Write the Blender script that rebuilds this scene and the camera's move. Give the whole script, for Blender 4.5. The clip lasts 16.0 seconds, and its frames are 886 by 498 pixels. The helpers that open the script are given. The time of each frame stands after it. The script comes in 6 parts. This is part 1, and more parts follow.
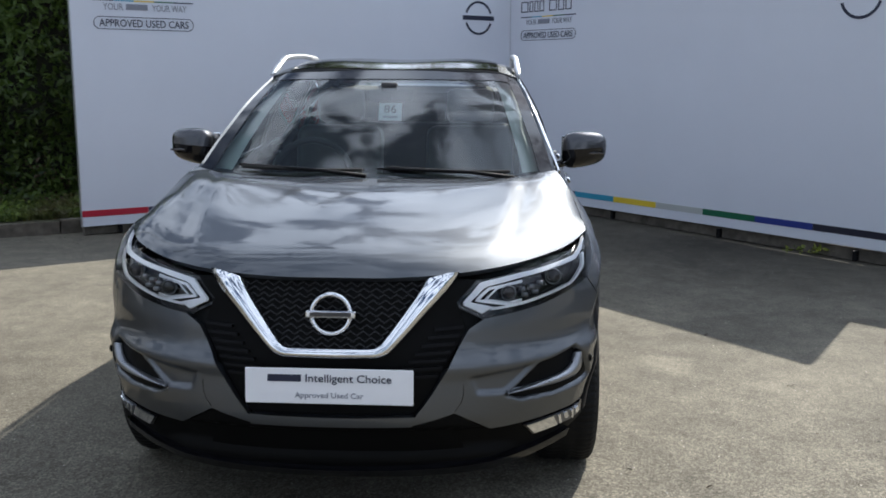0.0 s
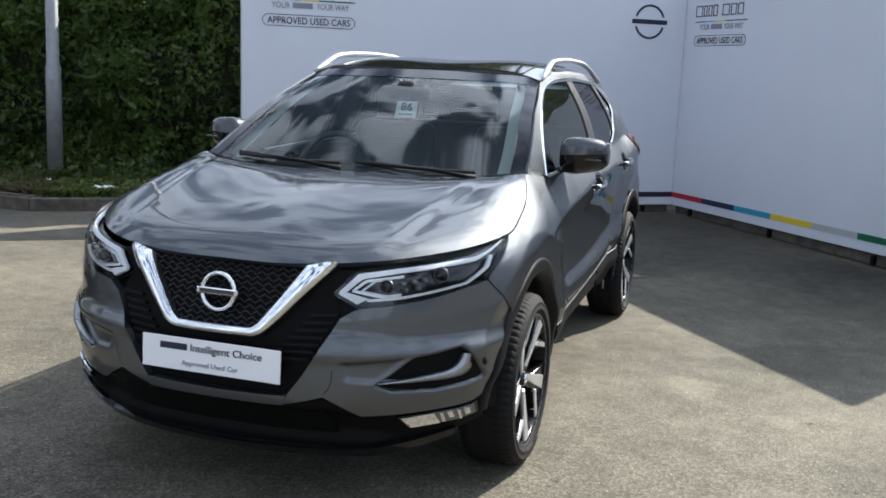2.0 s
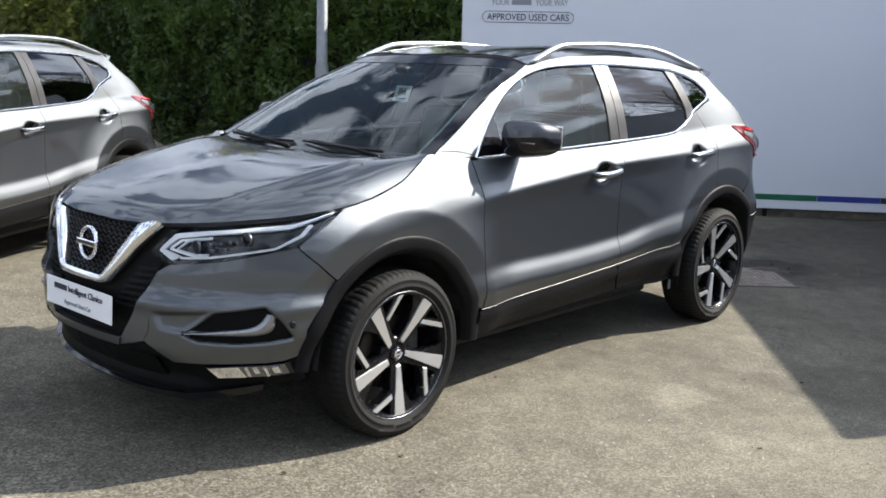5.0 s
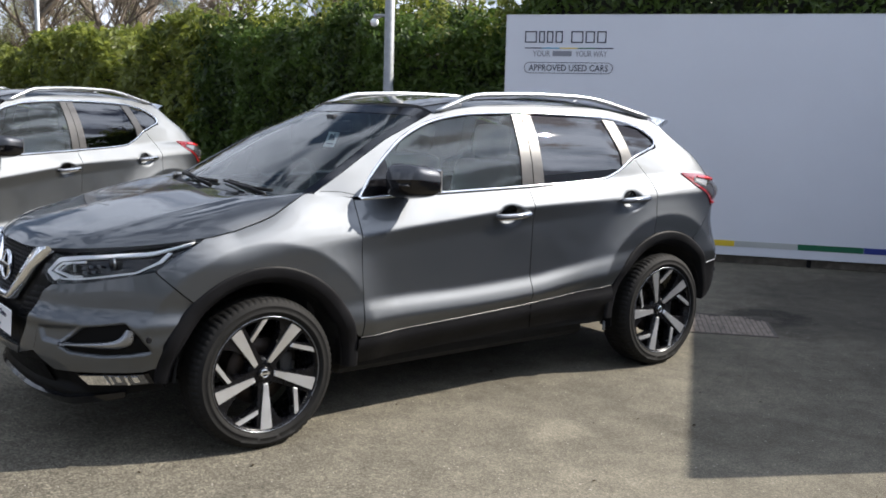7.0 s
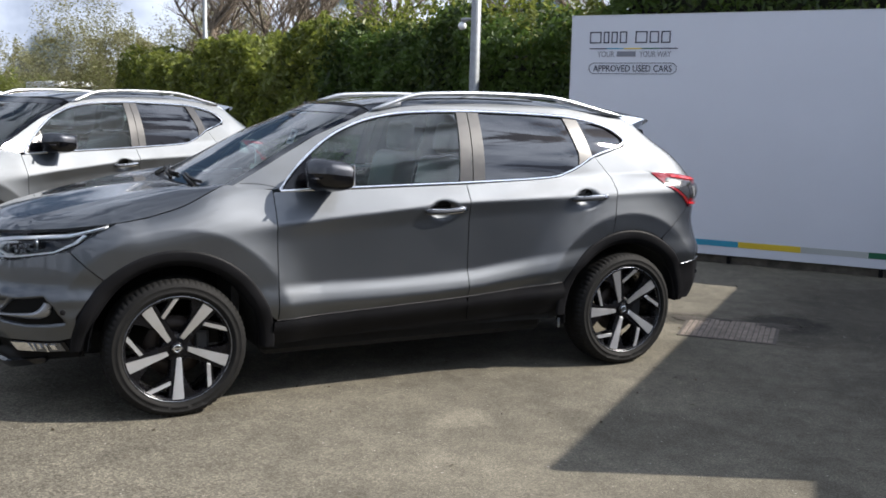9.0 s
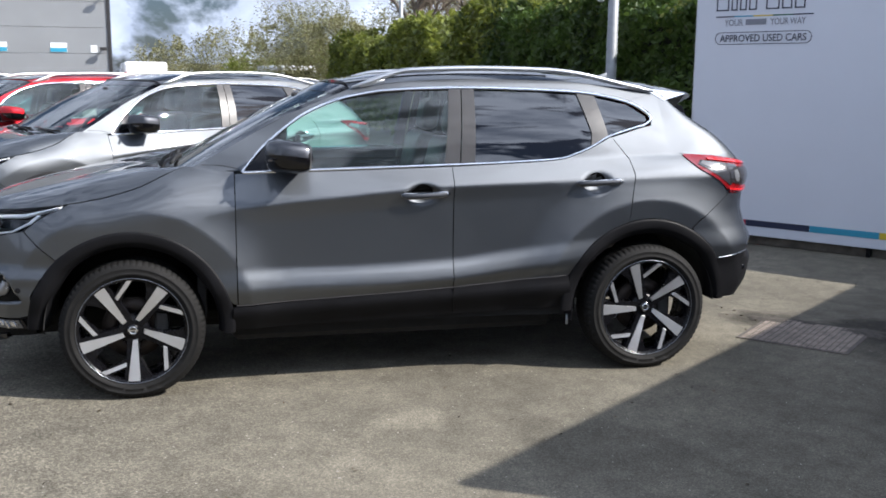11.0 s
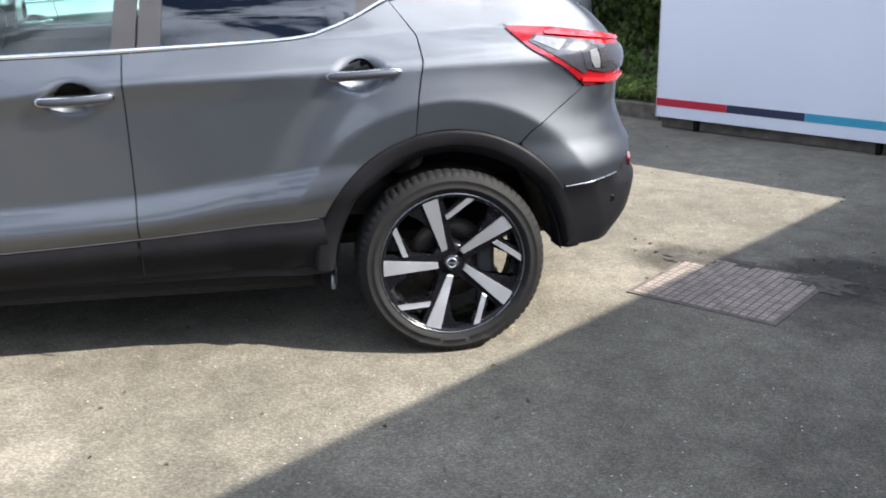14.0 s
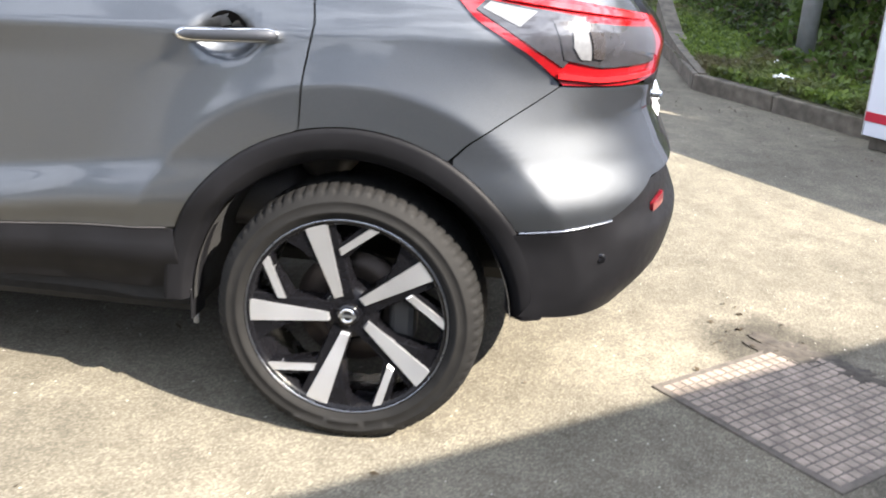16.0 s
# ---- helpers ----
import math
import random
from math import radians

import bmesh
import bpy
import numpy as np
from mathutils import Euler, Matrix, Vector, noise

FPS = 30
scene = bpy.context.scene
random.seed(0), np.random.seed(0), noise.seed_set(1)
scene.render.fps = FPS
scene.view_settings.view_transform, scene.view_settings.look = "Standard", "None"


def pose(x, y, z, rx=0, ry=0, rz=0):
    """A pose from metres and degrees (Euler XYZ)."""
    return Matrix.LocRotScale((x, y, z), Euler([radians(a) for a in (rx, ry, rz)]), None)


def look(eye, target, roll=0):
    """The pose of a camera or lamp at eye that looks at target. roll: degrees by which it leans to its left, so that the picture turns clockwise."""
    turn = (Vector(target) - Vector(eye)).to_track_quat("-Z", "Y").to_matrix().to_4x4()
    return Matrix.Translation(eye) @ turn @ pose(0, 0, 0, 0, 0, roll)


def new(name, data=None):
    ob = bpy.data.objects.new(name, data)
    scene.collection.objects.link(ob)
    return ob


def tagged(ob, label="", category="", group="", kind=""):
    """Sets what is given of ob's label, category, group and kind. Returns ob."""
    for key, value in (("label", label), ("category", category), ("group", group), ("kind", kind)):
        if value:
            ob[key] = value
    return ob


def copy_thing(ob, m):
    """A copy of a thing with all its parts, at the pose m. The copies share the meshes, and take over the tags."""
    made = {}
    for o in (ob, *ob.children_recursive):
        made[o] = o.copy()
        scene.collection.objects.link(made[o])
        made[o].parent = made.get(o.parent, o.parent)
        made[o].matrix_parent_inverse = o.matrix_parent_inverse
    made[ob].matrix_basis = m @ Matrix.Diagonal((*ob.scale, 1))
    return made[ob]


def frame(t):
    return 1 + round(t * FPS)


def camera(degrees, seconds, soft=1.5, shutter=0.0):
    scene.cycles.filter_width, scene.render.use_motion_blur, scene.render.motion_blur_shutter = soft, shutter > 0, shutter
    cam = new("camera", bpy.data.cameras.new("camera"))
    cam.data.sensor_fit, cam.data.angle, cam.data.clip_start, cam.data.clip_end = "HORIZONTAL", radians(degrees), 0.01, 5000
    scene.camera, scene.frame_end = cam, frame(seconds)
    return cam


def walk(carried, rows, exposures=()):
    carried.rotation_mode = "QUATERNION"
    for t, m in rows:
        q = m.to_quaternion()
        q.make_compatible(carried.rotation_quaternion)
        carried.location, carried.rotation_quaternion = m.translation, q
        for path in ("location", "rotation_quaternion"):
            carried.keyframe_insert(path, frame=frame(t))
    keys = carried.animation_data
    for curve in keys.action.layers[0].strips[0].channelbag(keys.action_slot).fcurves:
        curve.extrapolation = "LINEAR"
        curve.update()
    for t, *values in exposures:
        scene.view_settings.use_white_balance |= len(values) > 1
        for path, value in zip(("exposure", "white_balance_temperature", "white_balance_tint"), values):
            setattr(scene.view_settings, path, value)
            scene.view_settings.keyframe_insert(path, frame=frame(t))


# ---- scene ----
cam = camera(49.3, 16.0, soft=1.7, shutter=0.3)
START = pose(0.495, -5.039, 1.491, 0.68, -0.2246, 3.0229)
METRES = 11.11
ROWS = [
    (0.0, 0.0, 0.0, 0.0, 0.02, -10.83, -0.09),
    (0.5, 0.0228, 0.0046, 0.0022, 3.35, -10.69, -1.05),
    (1.0, 0.0509, 0.001, -0.0, 7.11, -10.62, -1.8),
    (1.5, 0.0812, -0.0041, 0.0008, 12.52, -11.0, -1.73),
    (2.0, 0.1071, 0.0076, 0.001, 15.69, -10.97, -1.78),
    (2.5, 0.1385, 0.0132, -0.0006, 19.13, -10.66, -1.2),
    (3.0, 0.1636, 0.0296, -0.002, 22.27, -11.65, -1.07),
    (5.5, 0.2993, 0.1033, -0.003, 42.16, -11.06, -0.98),
    (6.0, 0.3212, 0.1234, -0.0037, 42.83, -10.78, -1.32),
    (6.5, 0.3511, 0.1328, -0.0026, 45.98, -8.52, -0.56),
    (7.0, 0.3768, 0.1427, -0.0015, 49.46, -8.58, -0.72),
    (7.5, 0.3915, 0.1668, -0.0019, 51.87, -9.22, -1.45),
    (8.0, 0.4184, 0.186, -0.0031, 54.84, -9.07, -0.89),
    (10.5, 0.4842, 0.3183, -0.001, 70.38, -9.2, -0.38),
    (11.0, 0.4769, 0.3511, -0.0035, 74.33, -9.74, 0.28),
    (11.5, 0.4635, 0.38, -0.0052, 76.07, -9.74, -0.26),
    (12.0, 0.4422, 0.4076, -0.0048, 74.8, -10.18, 1.34),
    (12.5, 0.4219, 0.4379, -0.0083, 77.48, -10.85, 1.71),
    (13.0, 0.397, 0.4608, -0.0096, 78.36, -13.36, 0.24),
    (13.5, 0.3726, 0.479, -0.0098, 76.99, -16.11, 0.92),
    (14.0, 0.3519, 0.5084, -0.015, 78.22, -17.19, 1.68),
    (14.5, 0.3296, 0.5301, -0.0178, 79.94, -18.65, -0.07),
    (15.0, 0.3038, 0.5525, -0.018, 82.74, -19.74, -0.83),
    (15.5, 0.2859, 0.5799, -0.0217, 90.64, -20.36, -1.23),
    (16.0, 0.2613, 0.6051, -0.0247, 95.12, -19.1, -2.1),
]
walk(cam, [(t, START @ pose(METRES * x, METRES * y, METRES * z, 90 + pitch, roll, yaw)) for t, x, y, z, yaw, pitch, roll in ROWS],
     [(t, e + 0.15, k, g) for t, e, k, g in ((0.0, 0.75, 5720, 11), (3.0, 1.09, 5720, 10), (5.5, 1.07, 5850, 12), (7.0, 0.74, 5860, 13), (8.2, 0.67, 5850, 13), (10.5, 0.53, 5660, 14), (11.0, 0.78, 5610, 14), (12.5, 0.92, 5450, 14), (13.0, 1.10, 5500, 14), (13.5, 1.46, 5600, 14), (14.5, 1.8, 5810, 14), (15.5, 2.12, 6000, 14), (16.0, 2.28, 6050, 14))])

# ---- daylight: sun behind the display boards, broken cloud ----
SUN_AZ, SUN_EL = 61.0, 38.6
world = bpy.data.worlds.new("daylight")
scene.world = world
world.use_nodes = True
wn, wl = world.node_tree.nodes, world.node_tree.links
wn.clear()
w_out = wn.new("ShaderNodeOutputWorld")
w_bg = wn.new("ShaderNodeBackground")
w_sky = wn.new("ShaderNodeTexSky")
w_sky.sky_type = 'NISHITA'
w_sky.sun_disc = False
w_sky.sun_elevation = radians(SUN_EL)
w_sky.sun_rotation = radians(90 - SUN_AZ)
w_sky.dust_density = 1.8
w_sky.ozone_density = 2.5
w_co = wn.new("ShaderNodeTexCoord")
w_sep = wn.new("ShaderNodeSeparateXYZ")
wl.new(w_co.outputs["Generated"], w_sep.inputs[0])
w_map = wn.new("ShaderNodeMapping")
w_map.inputs["Scale"].default_value = (1.0, 1.0, 1.15)
w_map.inputs["Location"].default_value = (-2.2, 1.3, 0.8)
wl.new(w_co.outputs["Generated"], w_map.inputs["Vector"])
w_noi = wn.new("ShaderNodeTexNoise")
w_noi.inputs["Scale"].default_value = 7.0
w_noi.inputs["Detail"].default_value = 9.0
w_noi.inputs["Roughness"].default_value = 0.58
w_noi.inputs["Distortion"].default_value = 0.35
wl.new(w_map.outputs[0], w_noi.inputs["Vector"])
w_ramp = wn.new("ShaderNodeValToRGB")
w_ramp.color_ramp.elements[0].position = 0.437
w_ramp.color_ramp.elements[1].position = 0.503
wl.new(w_noi.outputs["Fac"], w_ramp.inputs["Fac"])
w_noi2 = wn.new("ShaderNodeTexNoise")
w_noi2.inputs["Scale"].default_value = 8.0
w_noi2.inputs["Detail"].default_value = 6.0
wl.new(w_map.outputs[0], w_noi2.inputs["Vector"])
w_cloud = wn.new("ShaderNodeValToRGB")
w_cloud.color_ramp.elements[0].position = 0.35
w_cloud.color_ramp.elements[0].color = (6.0, 6.6, 7.6, 1)
w_cloud.color_ramp.elements[1].position = 0.56
w_cloud.color_ramp.elements[1].color = (13.6, 14.2, 14.9, 1)
wl.new(w_noi2.outputs["Fac"], w_cloud.inputs["Fac"])
# thin cloud glows towards the sun
SUN_DIR = Vector((math.cos(radians(SUN_AZ)) * math.cos(radians(SUN_EL)), math.sin(radians(SUN_AZ)) * math.cos(radians(SUN_EL)), math.sin(radians(SUN_EL))))
w_dot = wn.new("ShaderNodeVectorMath")
w_dot.operation = 'DOT_PRODUCT'
wl.new(w_co.outputs["Generated"], w_dot.inputs[0])
w_dot.inputs[1].default_value = SUN_DIR
w_max = wn.new("ShaderNodeMath")
w_max.operation = 'MAXIMUM'
wl.new(w_dot.outputs["Value"], w_max.inputs[0])
w_pow = wn.new("ShaderNodeMath")
w_pow.operation = 'POWER'
wl.new(w_max.outputs[0], w_pow.inputs[0])
w_pow.inputs[1].default_value = 2.2
w_gain = wn.new("ShaderNodeMath")
w_gain.operation = 'MULTIPLY_ADD'
wl.new(w_pow.outputs[0], w_gain.inputs[0])
w_gain.inputs[1].default_value = 2.7
w_gain.inputs[2].default_value = 1.0
w_lit = wn.new("ShaderNodeVectorMath")
w_lit.operation = 'SCALE'
wl.new(w_cloud.outputs["Color"], w_lit.inputs[0])
wl.new(w_gain.outputs[0], w_lit.inputs["Scale"])
w_mix = wn.new("ShaderNodeMixRGB")
wl.new(w_ramp.outputs["Color"], w_mix.inputs["Fac"])
wl.new(w_sky.outputs["Color"], w_mix.inputs["Color1"])
wl.new(w_lit.outputs[0], w_mix.inputs["Color2"])
wl.new(w_mix.outputs["Color"], w_bg.inputs["Color"])
w_bg.inputs["Strength"].default_value = 0.0305
wl.new(w_bg.outputs[0], w_out.inputs["Surface"])

sun_data = bpy.data.lights.new("sun", 'SUN')
sun_data.energy = 5.0
sun_data.angle = radians(0.55)
sun_data.color = (1.0, 0.885, 0.70)
sun_ob = new("sun", sun_data)
sun_ob.matrix_world = look(SUN_DIR * 30, (0, 0, 0))

# ---- materials ----
def node_mat(name):
    m = bpy.data.materials.new(name)
    m.use_nodes = True
    nt = m.node_tree
    return m, nt, nt.nodes["Principled BSDF"], nt.links


def noise_node(nt, scale, detail=4.0, rough=0.6, coords=None, stretch=None):
    n = nt.nodes.new("ShaderNodeTexNoise")
    n.inputs["Scale"].default_value = scale
    n.inputs["Detail"].default_value = detail
    n.inputs["Roughness"].default_value = rough
    src = coords or nt.nodes.new("ShaderNodeTexCoord").outputs["Object"]
    if stretch:
        mp = nt.nodes.new("ShaderNodeMapping")
        mp.inputs["Scale"].default_value = stretch
        nt.links.new(src, mp.inputs["Vector"])
        src = mp.outputs[0]
    nt.links.new(src, n.inputs["Vector"])
    return n


def ramp_node(nt, src, stops):
    r = nt.nodes.new("ShaderNodeValToRGB")
    el = r.color_ramp.elements
    while len(el) < len(stops):
        el.new(0.5)
    for e, (p, c) in zip(el, stops):
        e.position = p
        e.color = (c[0], c[1], c[2], 1) if isinstance(c, tuple) else (c, c, c, 1)
    nt.links.new(src, r.inputs["Fac"])
    return r


def bump_node(nt, bsdf, src, strength, dist=0.01, normal=None):
    b = nt.nodes.new("ShaderNodeBump")
    b.inputs["Strength"].default_value = strength
    b.inputs["Distance"].default_value = dist
    nt.links.new(src, b.inputs["Height"])
    if normal:
        nt.links.new(normal, b.inputs["Normal"])
    nt.links.new(b.outputs[0], bsdf.inputs["Normal"])
    return b.outputs[0]


def simple(name, color, rough=0.5, metal=0.0, vary=0.12, scale=8.0, bump=0.0, bump_scale=200.0, coat=0.0, spec=0.5):
    """A plain surface with soft mottling, roughness wear and fine relief."""
    m, nt, b, L = node_mat(name)
    n = noise_node(nt, scale, 5)
    lo = tuple(max(0, c * (1 - vary)) for c in color)
    hi = tuple(min(1, c * (1 + vary)) for c in color)
    r = ramp_node(nt, n.outputs["Fac"], [(0.3, lo), (0.7, hi)])
    L.new(r.outputs[0], b.inputs["Base Color"])
    n2 = noise_node(nt, scale * 4, 4)
    r2 = ramp_node(nt, n2.outputs["Fac"], [(0.3, max(0.0, rough - 0.06)), (0.7, min(1.0, rough + 0.06))])
    L.new(r2.outputs[0], b.inputs["Roughness"])
    b.inputs["Metallic"].default_value = metal
    b.inputs["Coat Weight"].default_value = coat
    b.inputs["Coat Roughness"].default_value = 0.04
    b.inputs["Specular IOR Level"].default_value = spec
    if bump:
        n3 = noise_node(nt, bump_scale, 3)
        bump_node(nt, b, n3.outputs["Fac"], bump, 0.004)
    return m


def car_paint(name, color, flake=0.85, rough=0.55, coat_ior=1.5):
    """Metallic paint: a broad flake sheen over a dull pigment, under a sharp clear coat."""
    m, nt, b, L = node_mat(name)
    nt.nodes.remove(b)
    n = noise_node(nt, 900.0, 2)
    r = ramp_node(nt, n.outputs["Fac"], [(0.35, tuple(c * 0.86 for c in color)), (0.75, tuple(min(1, c * 1.18) for c in color))])
    dust = noise_node(nt, 5.0, 6)
    r2 = ramp_node(nt, dust.outputs["Fac"], [(0.3, rough - 0.02), (0.75, rough + 0.03)])
    fl = nt.nodes.new("ShaderNodeBsdfGlossy")
    fl.distribution = 'BECKMANN'
    L.new(r.outputs[0], fl.inputs["Color"])
    L.new(r2.outputs[0], fl.inputs["Roughness"])
    df = nt.nodes.new("ShaderNodeBsdfDiffuse")
    L.new(r.outputs[0], df.inputs["Color"])
    base = nt.nodes.new("ShaderNodeMixShader")
    base.inputs[0].default_value = flake
    L.new(df.outputs[0], base.inputs[1])
    L.new(fl.outputs[0], base.inputs[2])
    coat = nt.nodes.new("ShaderNodeBsdfGlossy")
    r3 = ramp_node(nt, dust.outputs["Fac"], [(0.35, 0.035), (0.8, 0.08)])
    L.new(r3.outputs[0], coat.inputs["Roughness"])
    fr = nt.nodes.new("ShaderNodeFresnel")
    fr.inputs["IOR"].default_value = coat_ior
    mx = nt.nodes.new("ShaderNodeMixShader")
    L.new(fr.outputs[0], mx.inputs[0])
    L.new(base.outputs[0], mx.inputs[1])
    L.new(coat.outputs[0], mx.inputs[2])
    L.new(mx.outputs[0], nt.nodes["Material Output"].inputs["Surface"])
    return m


def glass_mat(name, tint, ior=1.85, film=0.0):
    """Thin car glass: a see-through tint under a sharp reflection."""
    m, nt, b, L = node_mat(name)
    nt.nodes.remove(b)
    tr = nt.nodes.new("ShaderNodeBsdfTransparent")
    tr.inputs["Color"].default_value = (*tint, 1)
    gl = nt.nodes.new("ShaderNodeBsdfGlossy")
    gl.inputs["Roughness"].default_value = 0.01
    fr = nt.nodes.new("ShaderNodeFresnel")
    fr.inputs["IOR"].default_value = ior
    mx = nt.nodes.new("ShaderNodeMixShader")
    L.new(fr.outputs[0], mx.inputs[0])
    if film:
        df = nt.nodes.new("ShaderNodeBsdfDiffuse")
        df.inputs["Color"].default_value = (0.62, 0.74, 0.70, 1)
        spots = noise_node(nt, 7.0, 6, 0.7)
        amount = ramp_node(nt, spots.outputs["Fac"], [(0.3, film * 0.7), (0.75, film * 1.4)])
        dusty = nt.nodes.new("ShaderNodeMixShader")
        L.new(amount.outputs[0], dusty.inputs[0])
        L.new(tr.outputs[0], dusty.inputs[1])
        L.new(df.outputs[0], dusty.inputs[2])
        tr = dusty
    L.new(tr.outputs[0], mx.inputs[1])
    L.new(gl.outputs[0], mx.inputs[2])
    L.new(mx.outputs[0], nt.nodes["Material Output"].inputs["Surface"])
    return m


M_PAINT = car_paint("gunmetal_paint", (0.104, 0.111, 0.121), 0.87, 0.54, 1.52)
M_CAPPAINT = car_paint("dark_mirror_paint", (0.06, 0.062, 0.07), 0.85, 0.5, 1.6)
M_HANDLE = car_paint("handle_paint", (0.05, 0.053, 0.06), 0.6, 0.6, 1.3)
M_SILVER = car_paint("silver_grey_paint", (0.120, 0.128, 0.138), 0.90, 0.56)
M_RED = car_paint("red_paint", (0.36, 0.012, 0.018), 0.4, 0.5)
M_WHITE = car_paint("white_paint", (0.75, 0.76, 0.77), 0.0, 0.5)
M_CLAD = simple("black_plastic_cladding", (0.007, 0.007, 0.008), 0.5, vary=0.2, bump=0.08, bump_scale=700, spec=0.10)
M_GLOSSBLACK = simple("gloss_black", (0.004, 0.004, 0.005), 0.10, vary=0.1, coat=0.0, spec=0.45)
M_BLADE = simple("satin_grey_trim", (0.30, 0.31, 0.33), 0.32, vary=0.1, metal=0.9)
M_BLACK = simple("dark_liner", (0.006, 0.006, 0.006), 0.9, vary=0.3)
M_DEEPBLACK = simple("deep_black_plastic", (0.0035, 0.0035, 0.0035), 0.55, vary=0.2, spec=0.09)
M_GRILLE = simple("satin_black_grille", (0.02, 0.02, 0.022), 0.35, vary=0.15, spec=0.4)
M_CHROME = simple("bright_chrome", (0.82, 0.83, 0.85), 0.07, 1.0, vary=0.03)
M_SATIN = simple("satin_aluminium", (0.55, 0.56, 0.575), 0.36, 1.0, vary=0.06)
M_DARKSATIN = simple("dark_satin_metal", (0.20, 0.21, 0.23), 0.3, 1.0, vary=0.06)
M_PILLAR = simple("satin_black_pillar", (0.028, 0.026, 0.025), 0.36, vary=0.1, coat=0.2)
M_MACHINED = simple("machined_alloy", (0.70, 0.71, 0.73), 0.36, 0.9, vary=0.03, scale=4)
M_RIMBLACK = simple("gloss_black_alloy", (0.004, 0.004, 0.005), 0.26, vary=0.1, coat=0.0, spec=0.2)
M_TYRE = simple("tyre_rubber", (0.0065, 0.0063, 0.006), 0.75, vary=0.3, scale=25, bump=0.2, bump_scale=300, spec=0.25)
M_DISC = simple("brake_disc_iron", (0.035, 0.027, 0.022), 0.5, 0.6, vary=0.25, scale=20)
M_CALIPER = simple("cast_caliper", (0.035, 0.035, 0.035), 0.6, 0.3, vary=0.3, scale=20)
M_GLASS = glass_mat("clear_glass", (0.64, 0.86, 0.80), 1.72, 0.018)
M_SCREEN = glass_mat("windscreen_glass", (0.78, 0.89, 0.87), 1.60, 0.014)
M_TINT = glass_mat("privacy_glass", (0.035, 0.033, 0.035), 2.0)
M_LENS = glass_mat("lamp_lens", (0.95, 0.96, 0.97), 1.3)
M_REDLENS = simple("red_lamp_lens", (0.19, 0.004, 0.006), 0.12, vary=0.15, scale=40, coat=0.9)
M_DARKRED = simple("dark_red_lamp", (0.10, 0.004, 0.008), 0.15, vary=0.15, coat=0.9)
M_REDGLOW = simple("bright_red_tube", (0.55, 0.014, 0.016), 0.15, vary=0.05, coat=0.9)
M_SMOKE = simple("smoked_lamp_plastic", (0.03, 0.027, 0.027), 0.15, vary=0.2, scale=30, coat=0.8)
M_CLEARPL = simple("clear_lamp_plastic", (0.13, 0.133, 0.14), 0.2, vary=0.15, scale=60, coat=0.5)
M_CLEARDARK = simple("shaded_clear_plastic", (0.030, 0.030, 0.034), 0.15, vary=0.2, scale=50, coat=0.6)
M_LED = simple("white_light_guide", (0.85, 0.87, 0.90), 0.2, vary=0.03)
M_INTERIOR = simple("dark_cabin_trim", (0.028, 0.027, 0.028), 0.7, vary=0.2, bump=0.15)
M_SEAT = simple("black_leather", (0.034, 0.032, 0.031), 0.45, vary=0.2, bump=0.2, bump_scale=150)
M_HEADLINER = simple("grey_headliner", (0.55, 0.55, 0.53), 0.9, vary=0.06)
M_PLATE = simple("white_plate", (0.82, 0.82, 0.84), 0.35, vary=0.02)
M_INK = simple("navy_ink", (0.012, 0.016, 0.04), 0.5, vary=0.05)
M_GREYINK = simple("grey_ink", (0.22, 0.23, 0.27), 0.5, vary=0.05)
M_BOARD = simple("white_printed_board", (0.64, 0.665, 0.73), 0.42, vary=0.025, scale=1.2, bump=0.03, bump_scale=40)
M_EDGE = simple("aluminium_edge", (0.6, 0.61, 0.62), 0.35, 0.8, vary=0.08)
M_CARD = simple("white_card", (0.8, 0.82, 0.84), 0.6, vary=0.03)
STRIPES = [simple("stripe_" + n, c, 0.42, vary=0.06, scale=3) for n, c in (
    ("red", (0.42, 0.012, 0.035)), ("navy", (0.018, 0.024, 0.06)), ("light_blue", (0.05, 0.30, 0.45)), ("yellow", (0.68, 0.50, 0.03)),
    ("grey", (0.42, 0.44, 0.43)), ("green", (0.008, 0.11, 0.05)), ("blue", (0.02, 0.035, 0.22)), ("black", (0.015, 0.015, 0.03)))]
M_GALV = simple("galvanised_steel", (0.27, 0.285, 0.30), 0.5, 0.5, vary=0.15, scale=12)
M_CONC = simple("weathered_concrete", (0.098, 0.086, 0.068), 0.9, vary=0.5, scale=9, bump=0.5, bump_scale=60)
M_BRANCH = simple("grey_bark", (0.15, 0.12, 0.09), 0.9, vary=0.3, scale=15)
M_CLADDING = simple("grey_sheet_cladding", (0.27, 0.28, 0.29), 0.5, 0.2, vary=0.06, scale=0.6)
M_IRON = simple("rusty_iron_cover", (0.195, 0.160, 0.132), 0.85, 0.0, vary=0.45, scale=14, bump=0.4, bump_scale=120)


